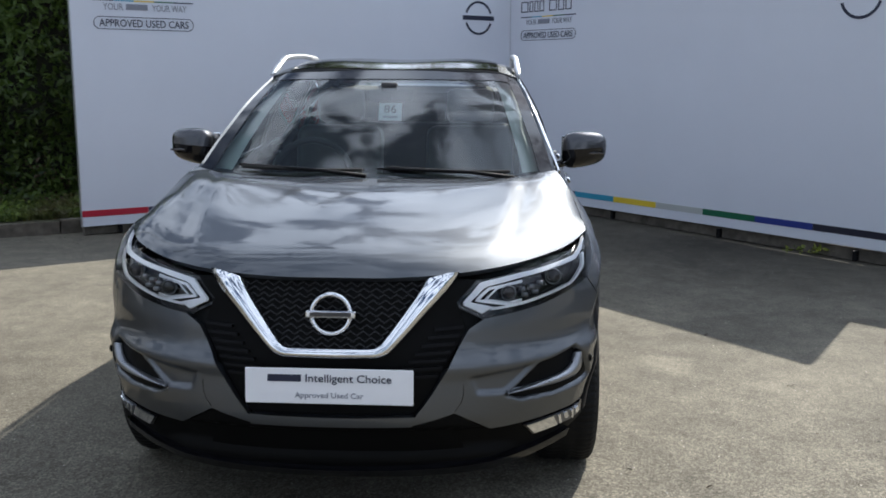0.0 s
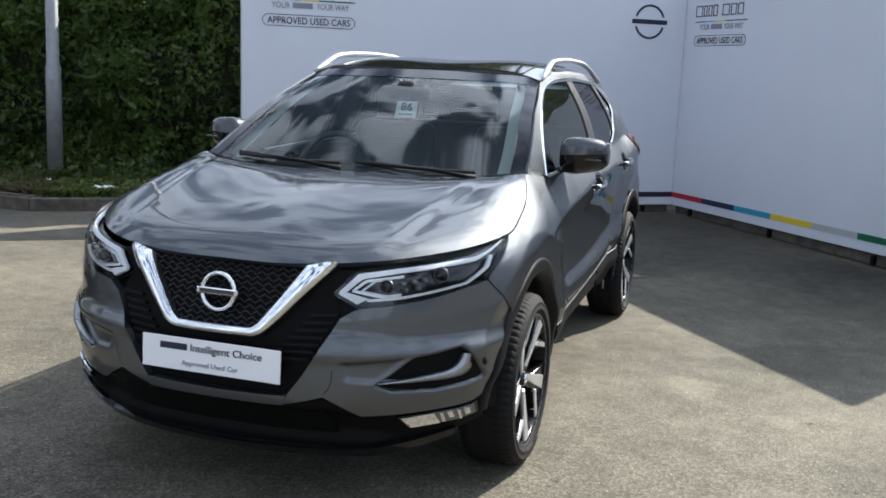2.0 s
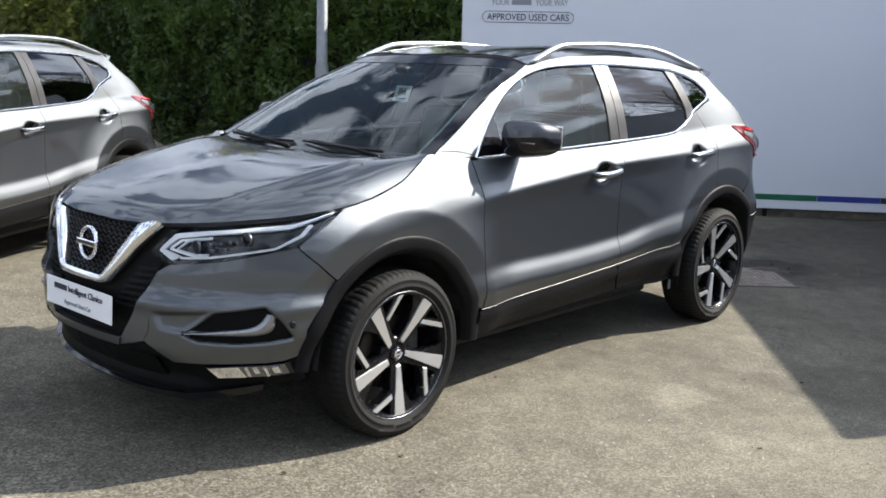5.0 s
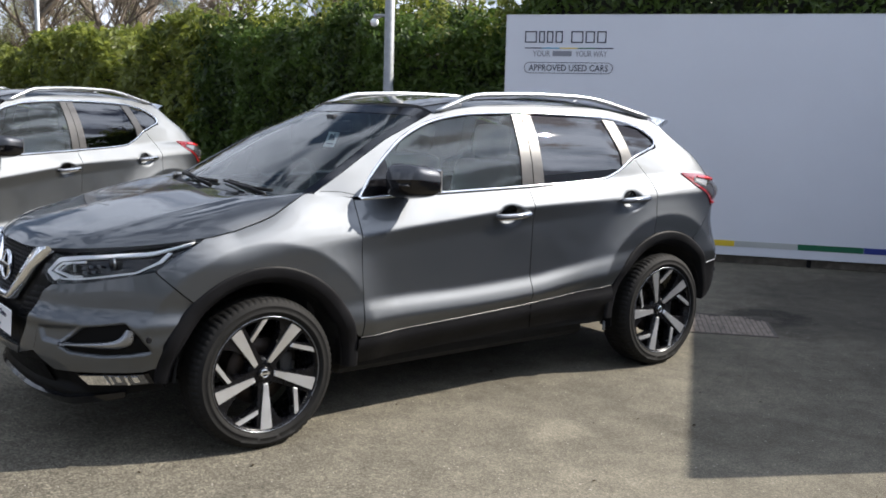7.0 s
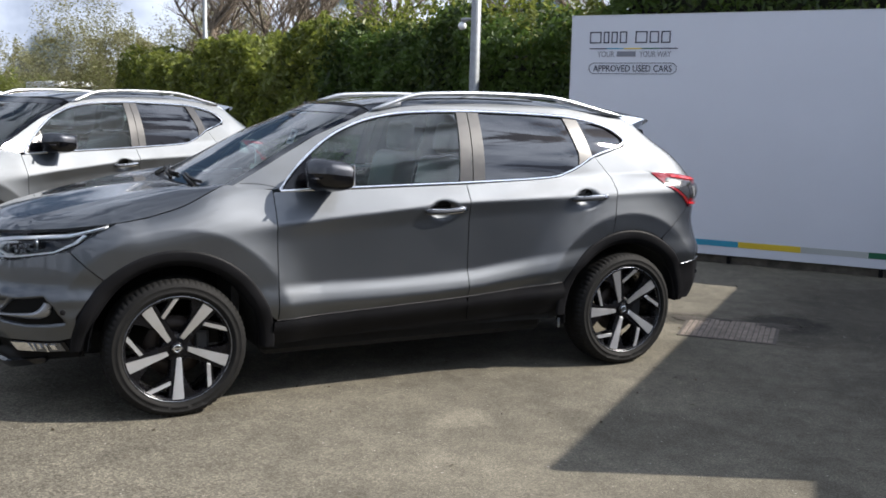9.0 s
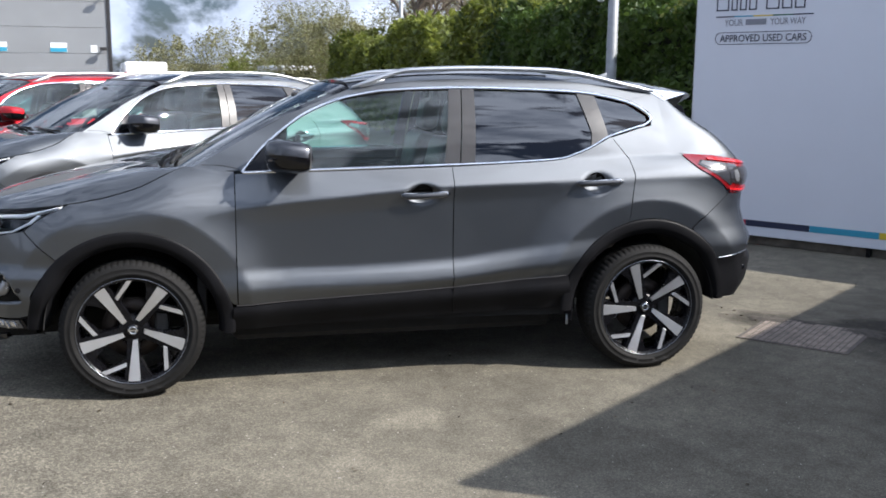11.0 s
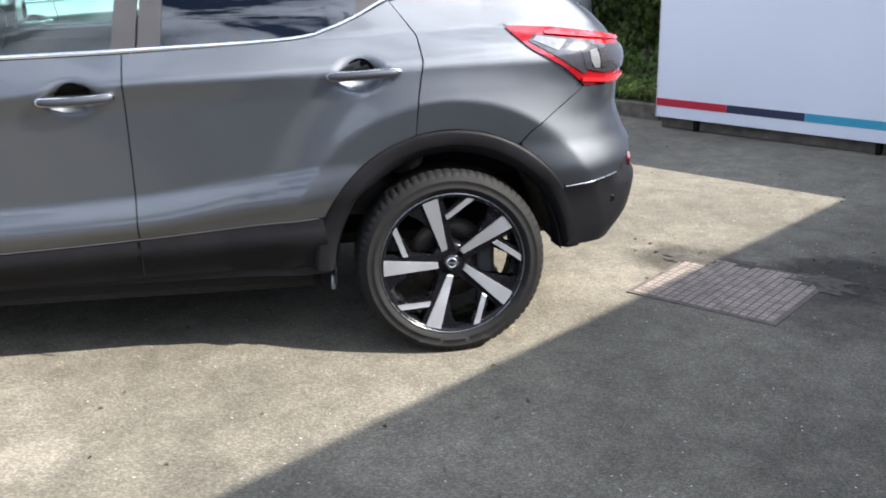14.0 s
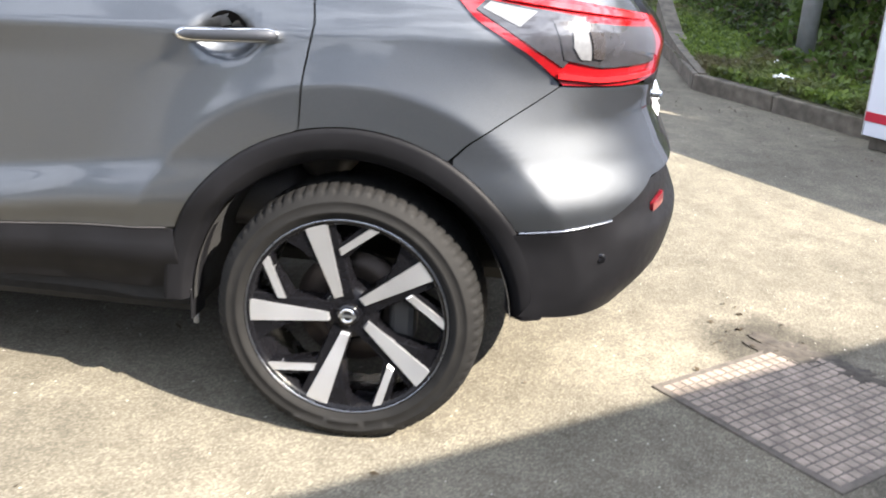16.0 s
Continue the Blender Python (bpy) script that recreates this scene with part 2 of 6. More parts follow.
def leaf_mat(name, dark, light, clump=None):
    m, nt, b, L = node_mat(name)
    g = nt.nodes.new("ShaderNodeNewGeometry")
    r = ramp_node(nt, g.outputs["Random Per Island"], [(0.0, dark), (0.55, tuple((a + c) / 2 for a, c in zip(dark, light))), (1.0, light)])
    if clump:
        # whole branches of another tone
        big = noise_node(nt, 0.75, 3, 0.55)
        where = ramp_node(nt, big.outputs["Fac"], [(0.47, 0.0), (0.60, 1.0)])
        mc = nt.nodes.new("ShaderNodeMixRGB")
        L.new(where.outputs[0], mc.inputs[0])
        L.new(r.outputs[0], mc.inputs[1])
        mc.inputs[2].default_value = (*clump, 1)
        r = mc
    L.new(r.outputs[0], b.inputs["Base Color"])
    b.inputs["Roughness"].default_value = 0.42
    b.inputs["Transmission Weight"].default_value = 0.0
    tl = nt.nodes.new("ShaderNodeBsdfTranslucent")
    L.new(r.outputs[0], tl.inputs["Color"])
    mx = nt.nodes.new("ShaderNodeMixShader")
    mx.inputs[0].default_value = 0.5
    L.new(b.outputs[0], mx.inputs[1])
    L.new(tl.outputs[0], mx.inputs[2])
    L.new(mx.outputs[0], nt.nodes["Material Output"].inputs["Surface"])
    return m


M_LEAF = leaf_mat("hedge_leaves", (0.020, 0.040, 0.012), (0.10, 0.15, 0.028), (0.085, 0.14, 0.026))
M_LEAF2 = leaf_mat("spring_leaves", (0.07, 0.10, 0.016), (0.28, 0.31, 0.05), (0.16, 0.185, 0.04))
M_TWIG = leaf_mat("twig_haze", (0.16, 0.15, 0.075), (0.36, 0.36, 0.18))
M_SCRAP = leaf_mat("leaf_scraps", (0.025, 0.018, 0.010), (0.10, 0.075, 0.045))
M_SILT = simple("dry_silt", (0.085, 0.074, 0.062), 0.95, vary=0.35, scale=25, bump=0.3, bump_scale=200)
M_MUD = simple("dark_mud", (0.045, 0.038, 0.030), 0.95, vary=0.5, scale=30, bump=0.4, bump_scale=150)
M_GRASS = leaf_mat("grass_blades", (0.06, 0.10, 0.018), (0.20, 0.28, 0.05), (0.11, 0.10, 0.045))


def asphalt_mat():
    m, nt, b, L = node_mat("old_asphalt")
    co = nt.nodes.new("ShaderNodeTexCoord").outputs["Object"]
    v = nt.nodes.new("ShaderNodeTexVoronoi")
    v.inputs["Scale"].default_value = 190.0
    L.new(co, v.inputs["Vector"])
    stones = ramp_node(nt, v.outputs["Color"], [(0.0, (0.082, 0.074, 0.057)), (0.55, (0.132, 0.120, 0.093)), (1.0, (0.215, 0.197, 0.153))])
    big = noise_node(nt, 0.7, 6, 0.62, co)
    stain = ramp_node(nt, big.outputs["Fac"], [(0.28, 0.62), (0.5, 0.95), (0.72, 1.25)])
    mid = noise_node(nt, 6.0, 7, 0.7, co)
    dust = ramp_node(nt, mid.outputs["Fac"], [(0.35, 0.78), (0.68, 1.2)])
    m1 = nt.nodes.new("ShaderNodeMixRGB")
    m1.blend_type = 'MULTIPLY'
    m1.inputs[0].default_value = 1.0
    L.new(stones.outputs[0], m1.inputs[1])
    L.new(stain.outputs[0], m1.inputs[2])
    m2 = nt.nodes.new("ShaderNodeMixRGB")
    m2.blend_type = 'MULTIPLY'
    m2.inputs[0].default_value = 1.0
    L.new(m1.outputs[0], m2.inputs[1])
    L.new(dust.outputs[0], m2.inputs[2])
    # coarser exposed aggregate where the yard is more worn, in front of the car
    v2 = nt.nodes.new("ShaderNodeTexVoronoi")
    v2.inputs["Scale"].default_value = 105.0
    L.new(co, v2.inputs["Vector"])
    chip = ramp_node(nt, v2.outputs["Color"], [(0.15, 0.45), (0.5, 0.92), (0.85, 1.65)])
    sxyz = nt.nodes.new("ShaderNodeSeparateXYZ")
    L.new(co, sxyz.inputs[0])
    worn = nt.nodes.new("ShaderNodeMapRange")
    worn.inputs["From Min"].default_value = 0.2
    worn.inputs["From Max"].default_value = -3.0
    L.new(sxyz.outputs["Y"], worn.inputs["Value"])
    mc = nt.nodes.new("ShaderNodeMixRGB")
    mc.blend_type = 'MULTIPLY'
    L.new(worn.outputs[0], mc.inputs[0])
    L.new(m2.outputs[0], mc.inputs[1])
    L.new(chip.outputs[0], mc.inputs[2])
    m2 = mc
    # a pale scuffed spot, silt and damp dirt round the drain cover, broad darker areas by the boards
    wob = noise_node(nt, 5.0, 6, 0.75, co)
    for (sx, sy, rad, soft, tone) in ((1.42, -0.06, 0.13, 0.10, 1.35), (0.02, 2.58, 0.24, 0.14, 0.40), (0.40, 3.14, 0.30, 0.16, 0.38), (0.80, 2.9, 0.25, 0.3, 0.7), (0.20, 2.15, 0.25, 0.3, 1.22), (1.9, 0.6, 0.3, 0.35, 0.80), (2.4, -1.2, 0.5, 0.5, 0.85), (0.6, -3.6, 0.4, 0.5, 1.12), (1.3, 4.75, 1.9, 0.8, 0.50), (3.0, 2.9, 1.2, 0.7, 0.55)):
        sub = nt.nodes.new("ShaderNodeVectorMath")
        sub.operation = 'DISTANCE'
        L.new(co, sub.inputs[0])
        sub.inputs[1].default_value = (sx, sy, 0.0)
        ad = nt.nodes.new("ShaderNodeMath")
        ad.operation = 'MULTIPLY_ADD'
        L.new(wob.outputs["Fac"], ad.inputs[0])
        ad.inputs[1].default_value = 0.9 * soft + 0.25
        L.new(sub.outputs["Value"], ad.inputs[2])
        off = 0.5 * (0.9 * soft + 0.25)
        small = nt.nodes.new("ShaderNodeMath")
        small.operation = 'MULTIPLY'
        L.new(ad.outputs[0], small.inputs[0])
        small.inputs[1].default_value = 0.3
        spot = ramp_node(nt, small.outputs[0], [(0.3 * max(0.0, rad - soft * 0.5 + off), tone), (0.3 * (rad + soft * 0.5 + off), 1.0)])
        ms = nt.nodes.new("ShaderNodeMixRGB")
        ms.blend_type = 'MULTIPLY'
        ms.inputs[0].default_value = 1.0
        L.new(m2.outputs[0], ms.inputs[1])
        L.new(spot.outputs[0], ms.inputs[2])
        m2 = ms
    chips = nt.nodes.new("ShaderNodeTexVoronoi")
    chips.inputs["Scale"].default_value = 34.0
    L.new(co, chips.inputs["Vector"])
    cm = ramp_node(nt, chips.outputs["Distance"], [(0.0, 1.0), (0.09, 1.0), (0.13, 0.0)])
    pick = nt.nodes.new("ShaderNodeMath")
    pick.operation = 'GREATER_THAN'
    pick.inputs[1].default_value = 0.86
    sepc = nt.nodes.new("ShaderNodeSeparateColor")
    L.new(chips.outputs["Color"], sepc.inputs[0])
    L.new(sepc.outputs[0], pick.inputs[0])
    mul = nt.nodes.new("ShaderNodeMath")
    mul.operation = 'MULTIPLY'
    L.new(cm.outputs[0], mul.inputs[0])
    L.new(pick.outputs[0], mul.inputs[1])
    m3 = nt.nodes.new("ShaderNodeMixRGB")
    L.new(mul.outputs[0], m3.inputs[0])
    L.new(m2.outputs[0], m3.inputs[1])
    m3.inputs[2].default_value = (0.42, 0.40, 0.36, 1)
    L.new(m3.outputs[0], b.inputs["Base Color"])
    b.inputs["Roughness"].default_value = 0.92
    b.inputs["Specular IOR Level"].default_value = 0.25
    fine = noise_node(nt, 260.0, 3, 0.7, co)
    b1 = bump_node(nt, b, v.outputs["Distance"], 0.32, 0.004)
    bump_node(nt, b, fine.outputs["Fac"], 0.4, 0.003, b1)
    return m


M_ASPHALT = asphalt_mat()


def soil_mat():
    m, nt, b, L = node_mat("leaf_litter")
    n = noise_node(nt, 9.0, 8, 0.7)
    r = ramp_node(nt, n.outputs["Fac"], [(0.3, (0.022, 0.020, 0.012)), (0.55, (0.06, 0.058, 0.028)), (0.75, (0.11, 0.10, 0.045))])
    L.new(r.outputs[0], b.inputs["Base Color"])
    b.inputs["Roughness"].default_value = 0.95
    n2 = noise_node(nt, 60.0, 5)
    bump_node(nt, b, n2.outputs["Fac"], 0.8, 0.03)
    return m


M_SOIL = soil_mat()
# near-black tone painted in for the shade inside the hedges
M_CORE = simple("hedge_inner_shade", (0.014, 0.015, 0.009), 0.95, vary=0.5, scale=9)
M_GRIT = simple("pale_grit", (0.34, 0.32, 0.28), 0.9, vary=0.3, scale=3)

# ---- geometry helpers ----
def mesh_ob(name, verts, faces, mat, parent=None, label="", smooth=True, kind=""):
    me = bpy.data.meshes.new(name)
    me.from_pydata([tuple(v) for v in verts], [], [tuple(f) for f in faces])
    me.materials.append(mat)
    if smooth:
        me.polygons.foreach_set("use_smooth", [True] * len(me.polygons))
    me.update()
    ob = new(name, me)
    if parent is not None:
        ob.parent = parent
    return tagged(ob, label, kind=kind)


def part(name, bm, mat, parent, label="", smooth=False):
    me = bpy.data.meshes.new(name)
    bm.to_mesh(me)
    bm.free()
    me.materials.append(mat)
    if smooth:
        me.polygons.foreach_set("use_smooth", [True] * len(me.polygons))
    ob = new(name, me)
    ob.parent = parent
    return tagged(ob, label)


def empty(name, m=None):
    ob = new(name)
    if m is not None:
        ob.matrix_world = m
    return ob


def bm_box(x0, x1, y0, y1, z0, z1, bevel=0.0, seg=2, bm=None):
    own = bm is None
    b = bmesh.new()
    r = bmesh.ops.create_cube(b, size=1.0)
    bmesh.ops.transform(b, matrix=Matrix.Translation(((x0 + x1) / 2, (y0 + y1) / 2, (z0 + z1) / 2)) @ Matrix.Diagonal((x1 - x0, y1 - y0, z1 - z0, 1)), verts=b.verts)
    if bevel:
        bmesh.ops.bevel(b, geom=list(b.edges), offset=bevel, segments=seg, affect='EDGES', profile=0.5)
    if own:
        return b
    off = len(bm.verts)
    vs = [bm.verts.new(v.co) for v in b.verts]
    for f in b.faces:
        bm.faces.new([vs[v.index] for v in f.verts])
    b.free()
    return bm


def tube_data(path, radius, sides=8, flat=1.0, cap=True):
    """A tube round a 3D path; flat squeezes it across; radius may be one per point."""
    pts = [Vector(p) for p in path]
    n = len(pts)
    rad = radius if isinstance(radius, (list, tuple)) else [radius] * n
    verts, faces = [], []
    for i, p in enumerate(pts):
        d = (pts[min(i + 1, n - 1)] - pts[max(i - 1, 0)]).normalized()
        up = Vector((0, 0, 1)) if abs(d.z) < 0.95 else Vector((1, 0, 0))
        a = d.cross(up).normalized()
        b = a.cross(d).normalized()
        for k in range(sides):
            t = 2 * math.pi * k / sides
            verts.append(p + a * (math.cos(t) * rad[i]) + b * (math.sin(t) * rad[i] * flat))
    for i in range(n - 1):
        for k in range(sides):
            k2 = (k + 1) % sides
            faces.append((i * sides + k, i * sides + k2, (i + 1) * sides + k2, (i + 1) * sides + k))
    if cap:
        faces.append(tuple(range(sides))[::-1])
        faces.append(tuple((n - 1) * sides + k for k in range(sides)))
    return verts, faces


def tube(name, path, radius, mat, parent=None, label="", sides=8, flat=1.0):
    v, f = tube_data(path, radius, sides, flat)
    return mesh_ob(name, v, f, mat, parent, label)


def lathe_data(profile, n, closed=False):
    """Turn a profile of (axial x, radius) about the x axis."""
    verts, faces = [], []
    k = len(profile)
    for i in range(n):
        a = 2 * math.pi * i / n
        for x, r in profile:
            verts.append((x, r * math.cos(a), r * math.sin(a)))
    for i in range(n):
        j = (i + 1) % n
        for q in range(k if closed else k - 1):
            q2 = (q + 1) % k
            faces.append((i * k + q, i * k + q2, j * k + q2, j * k + q))
    return verts, faces


def lathe(name, profile, mat, parent=None, label="", n=64, closed=False):
    v, f = lathe_data(profile, n, closed)
    return mesh_ob(name, v, f, mat, parent, label)


def smooth_curve(points):
    """A monotone cubic through (t, value) pairs; works on numbers and arrays."""
    t = np.array([p[0] for p in points], float)
    v = np.array([p[1] for p in points], float)
    h = np.diff(t)
    d = np.diff(v) / h
    m = np.zeros(len(t))
    m[0], m[-1] = d[0], d[-1]
    for i in range(1, len(t) - 1):
        if d[i - 1] * d[i] > 0:
            w1, w2 = 2 * h[i] + h[i - 1], h[i] + 2 * h[i - 1]
            m[i] = (w1 + w2) / (w1 / d[i - 1] + w2 / d[i])

    def f(x):
        x = np.clip(np.asarray(x, float), t[0], t[-1])
        i = np.clip(np.searchsorted(t, x, side='right') - 1, 0, len(t) - 2)
        s = (x - t[i]) / h[i]
        return ((1 + 2 * s) * (1 - s) ** 2 * v[i] + s * (1 - s) ** 2 * h[i] * m[i] + s * s * (3 - 2 * s) * v[i + 1] + s * s * (s - 1) * h[i] * m[i + 1])
    return f


def sstep(a, b, x):
    t = np.clip((np.asarray(x, float) - a) / (b - a), 0, 1)
    return t * t * (3 - 2 * t)


def resample(poly, n, smooth=False):
    """n + 1 points evenly along a polyline, through its points."""
    p = np.array(poly, float)
    if smooth and len(p) > 2:
        ext = np.vstack([2 * p[0] - p[1], p, 2 * p[-1] - p[-2]])
        out = []
        for i in range(len(p) - 1):
            a, b, c, d = ext[i], ext[i + 1], ext[i + 2], ext[i + 3]
            for s in np.linspace(0, 1, 12, endpoint=False):
                out.append(0.5 * ((2 * b) + (c - a) * s + (2 * a - 5 * b + 4 * c - d) * s * s + (3 * b - a - 3 * c + d) * s ** 3))
        out.append(p[-1])
        p = np.array(out)
    seg = np.linalg.norm(np.diff(p, axis=0), axis=1)
    cum = np.concatenate([[0], np.cumsum(seg)])
    t = np.linspace(0, cum[-1], n + 1)
    return np.stack([np.interp(t, cum, p[:, k]) for k in range(p.shape[1])], axis=1)


def coons(bottom, top, front, rear, nu, nv, smooth=(False, False, False, False)):
    """A grid (nv + 1, nu + 1, k) spanned by four edges: bottom and top run front to rear, front and rear run bottom to top."""
    B, T = resample(bottom, nu, smooth[0]), resample(top, nu, smooth[1])
    F, R = resample(front, nv, smooth[2]), resample(rear, nv, smooth[3])
    u = np.linspace(0, 1, nu + 1)[None, :, None]
    v = np.linspace(0, 1, nv + 1)[:, None, None]
    return ((1 - v) * B[None] + v * T[None] + (1 - u) * F[:, None] + u * R[:, None]
            - ((1 - u) * (1 - v) * B[0] + u * (1 - v) * B[-1] + (1 - u) * v * T[0] + u * v * T[-1]))


def grid_faces(nu, nv, off=0, flip=False):
    out = []
    w = nu + 1
    for j in range(nv):
        for i in range(nu):
            a = off + j * w + i
            q = (a, a + 1, a + 1 + w, a + w)
            out.append(q[::-1] if flip else q)
    return out


def rim_loop(nu, nv):
    w = nu + 1
    return [i for i in range(nu)] + [j * w + nu for j in range(nv)] + [nv * w + i for i in range(nu, 0, -1)] + [j * w for j in range(nv, 0, -1)]

# ---- the yard ----
def build_ground():
    """One sheet to the horizon, finer and slightly uneven round the cars."""
    xs = sorted(set([-3000, -800, -250, -100, -60, -40] + [round(-30 + 0.5 * i, 2) for i in range(90)] + [20, 40, 100, 300, 900, 3000]))
    ys = sorted(set([-3000, -800, -250, -100, -50, -25] + [round(-14 + 0.5 * i, 2) for i in range(70)] + [25, 40, 80, 200, 600, 3000]))
    verts = []
    for y in ys:
        for x in xs:
            near = 1.0 if abs(x) < 28 and abs(y) < 20 else 0.0
            keep = min(1.0, max(0.0, (math.hypot(x / 2.2, y / 3.2) - 1.0)))
            verts.append((x, y, near * keep * 0.012 * noise.noise((x * 0.35, y * 0.35, 0)) - 0.001))
    w = len(xs)
    faces = [(j * w + i, j * w + i + 1, (j + 1) * w + i + 1, (j + 1) * w + i) for j in range(len(ys) - 1) for i in range(w - 1)]
    return mesh_ob("ground", verts, faces, M_ASPHALT, None, "old sunlit grey asphalt with pale aggregate", kind="structure")


ground = build_ground()

# Display boards: two printed white panels that meet in a corner.
B_A, B_B, B_C = Vector((-3.325, 3.675, 0)), Vector((0.665, 6.62, 0)), Vector((3.69, 2.71, 0))
B_D, B_E = Vector((4.08, 3.84, 0)), Vector((7.45, 0.38, 0))
B_LOW, B_TOP, B_THICK = 0.085, 2.50, 0.055
BOARD_SPAN = (B_B - B_A).length


def bar(name, x0, x1, z0, z1, mat, parent, d=0.0035, label=""):
    b = bm_box(x0, x1, -d, 0.001, z0, z1)
    return part(name, b, mat, parent, label)


def lettering(name, words, size, x, z, mat, parent, width=None, align='LEFT', d=0.003, bold=0.006):
    """Words in the built-in font, upright on the parent's front, turned into a mesh."""
    cu = bpy.data.curves.new(name, 'FONT')
    cu.body = words
    cu.size = size
    cu.align_x = align
    cu.extrude = 0.0012
    cu.resolution_u = 3
    cu.offset = bold * size
    tmp = bpy.data.objects.new(name, cu)
    me = bpy.data.meshes.new_from_object(tmp)
    bpy.data.objects.remove(tmp)
    bpy.data.curves.remove(cu)
    xs = [v.co.x for v in me.vertices]
    k = width / (max(xs) - min(xs)) if width else 1.0
    x_mid = (max(xs) + min(xs)) / 2 if align == 'CENTER' else min(xs)
    for v in me.vertices:
        v.co = ((v.co.x - x_mid) * k + x, -d - v.co.z, v.co.y + z)
    me.materials.clear()
    me.materials.append(mat)
    ob = new(name, me)
    ob.parent = parent
    return ob


def ring_data(cx, cz, r0, r1, a0, a1, n=40, d0=0.001, d1=-0.0035):
    verts, faces = [], []
    for i in range(n + 1):
        a = radians(a0 + (a1 - a0) * i / n)
        for r, d in ((r0, d1), (r1, d1), (r1, d0), (r0, d0)):
            verts.append((cx + r * math.cos(a), d, cz + r * math.sin(a)))
    for i in range(n):
        for q in range(4):
            q2 = (q + 1) % 4
            faces.append((i * 4 + q, i * 4 + q2, i * 4 + 4 + q2, i * 4 + 4 + q))
    return verts, faces


def display_board(a, b, cuts, label, rise=0.0):
    span = (b - a).length
    turn = math.degrees(math.atan2(b.y - a.y, b.x - a.x))
    ob = empty("display_board", pose(a.x, a.y, 0, 0, 0, turn))
    tagged(ob, label, "display board", "display boards")
    face = bm_box(0, span, 0, B_THICK, B_LOW, B_TOP, 0.004, 1)
    for v in face.verts:
        if v.co.z < 0.5:
            v.co.z += rise * v.co.x / span
    part("panel", face, M_BOARD, ob)
    part("edge_trim", bm_box(-0.006, 0.0, -0.002, B_THICK + 0.002, B_LOW, B_TOP + 0.004), M_EDGE, ob)
    part("top_trim", bm_box(0, span, -0.002, B_THICK + 0.002, B_TOP, B_TOP + 0.006), M_EDGE, ob)
    n_foot = 4
    for i in range(n_foot):
        fx = 0.35 + (span - 0.7) * i / (n_foot - 1)
        part("foot", bm_box(fx - 0.02, fx + 0.02, 0.012, 0.9, 0.0, 0.085, 0.005, 1), M_CLAD, ob, "dark steel support foot")
        part("brace", bm_box(fx - 0.02, fx + 0.02, B_THICK, B_THICK + 0.04, 0.085, 2.3, 0.004, 1), M_GALV, ob)
    part("base_rail", bm_box(0.02, span - 0.02, 0.05, 0.10, 0.0, B_LOW + 0.02, 0.004, 1), M_CONC, ob, "grey base rail")
    for (x0, x1), m in zip(zip(cuts[:-1], cuts[1:]), STRIPES):
        st = bm_box(x0, x1 - 0.003, -0.0035, 0.001, 0.177, 0.236)
        for v in st.verts:
            v.co.z += rise * v.co.x / span
        part("stripe", st, m, ob)
    # dealer's mark: plain framed blocks, a coloured rule, the line of small words and the lozenge
    lx = 0.20
    x = lx
    for wd in (0.15, 0.085, 0.09, 0.10, 0.0, 0.15, 0.12, 0.12):
        if wd:
            fr = bmesh.new()
            x1 = x + wd - 0.024
            for bx in ((x, x + 0.012, 2.215, 2.335), (x1 - 0.012, x1, 2.215, 2.335), (x + 0.012, x1 - 0.012, 2.215, 2.227), (x + 0.012, x1 - 0.012, 2.323, 2.335)):
                bm_box(bx[0], bx[1], -0.0035, 0.001, bx[2], bx[3], 0, 1, fr)
            part("mark_block", fr, M_INK, ob)
        x += (wd if wd else 0.065)
    end = lx + 0.935
    for k, m in enumerate((STRIPES[0], STRIPES[2], STRIPES[3], STRIPES[5], STRIPES[1])):
        bar("rule", lx + (end - lx) * k / 5, lx + (end - lx) * (k + 1) / 5, 2.155, 2.166, STRIPES[1] if k in (0, 4) else m, ob)
    lettering("small_text", "YOUR", 0.085, lx + 0.09, 2.075, M_GREYINK, ob, width=0.185)
    bar("brand_block", lx + 0.30, lx + 0.50, 2.078, 2.132, M_GREYINK, ob)
    lettering("small_text", "YOUR WAY", 0.085, lx + 0.54, 2.075, M_GREYINK, ob, width=0.33)
    lettering("lozenge_text", "APPROVED USED CARS", 0.095, lx + 0.05, 1.925, M_INK, ob, width=0.835)
    zc, h = 1.957, 0.058
    x0, x1 = lx + h, end - h
    loz = bmesh.new()
    for v, f in (ring_data(x0, zc, h - 0.006, h, 90, 270), ring_data(x1, zc, h - 0.006, h, -90, 90)):
        vs = [loz.verts.new(q) for q in v]
        for q in f:
            loz.faces.new([vs[k] for k in q])
    bm_box(x0, x1, -0.0035, 0.001, zc + h - 0.006, zc + h, 0, 1, loz)
    bm_box(x0, x1, -0.0035, 0.001, zc - h, zc - h + 0.006, 0, 1, loz)
    part("lozenge", loz, M_INK, ob)
    # maker's round mark near the far end: two arcs and a bar
    cx, cz = span - 0.46, 2.15
    v1, f1 = ring_data(cx, cz, 0.165, 0.19, 18, 162)
    v2, f2 = ring_data(cx, cz, 0.165, 0.19, 198, 342)
    mesh_ob("round_mark", v1 + v2, f1 + [tuple(i + len(v1) for i in q) for q in f2], M_INK, ob, "dark round emblem of two arcs", smooth=False)
    bar("emblem_bar", cx - 0.22, cx + 0.22, cz - 0.025, cz + 0.025, M_INK, ob)
    return ob


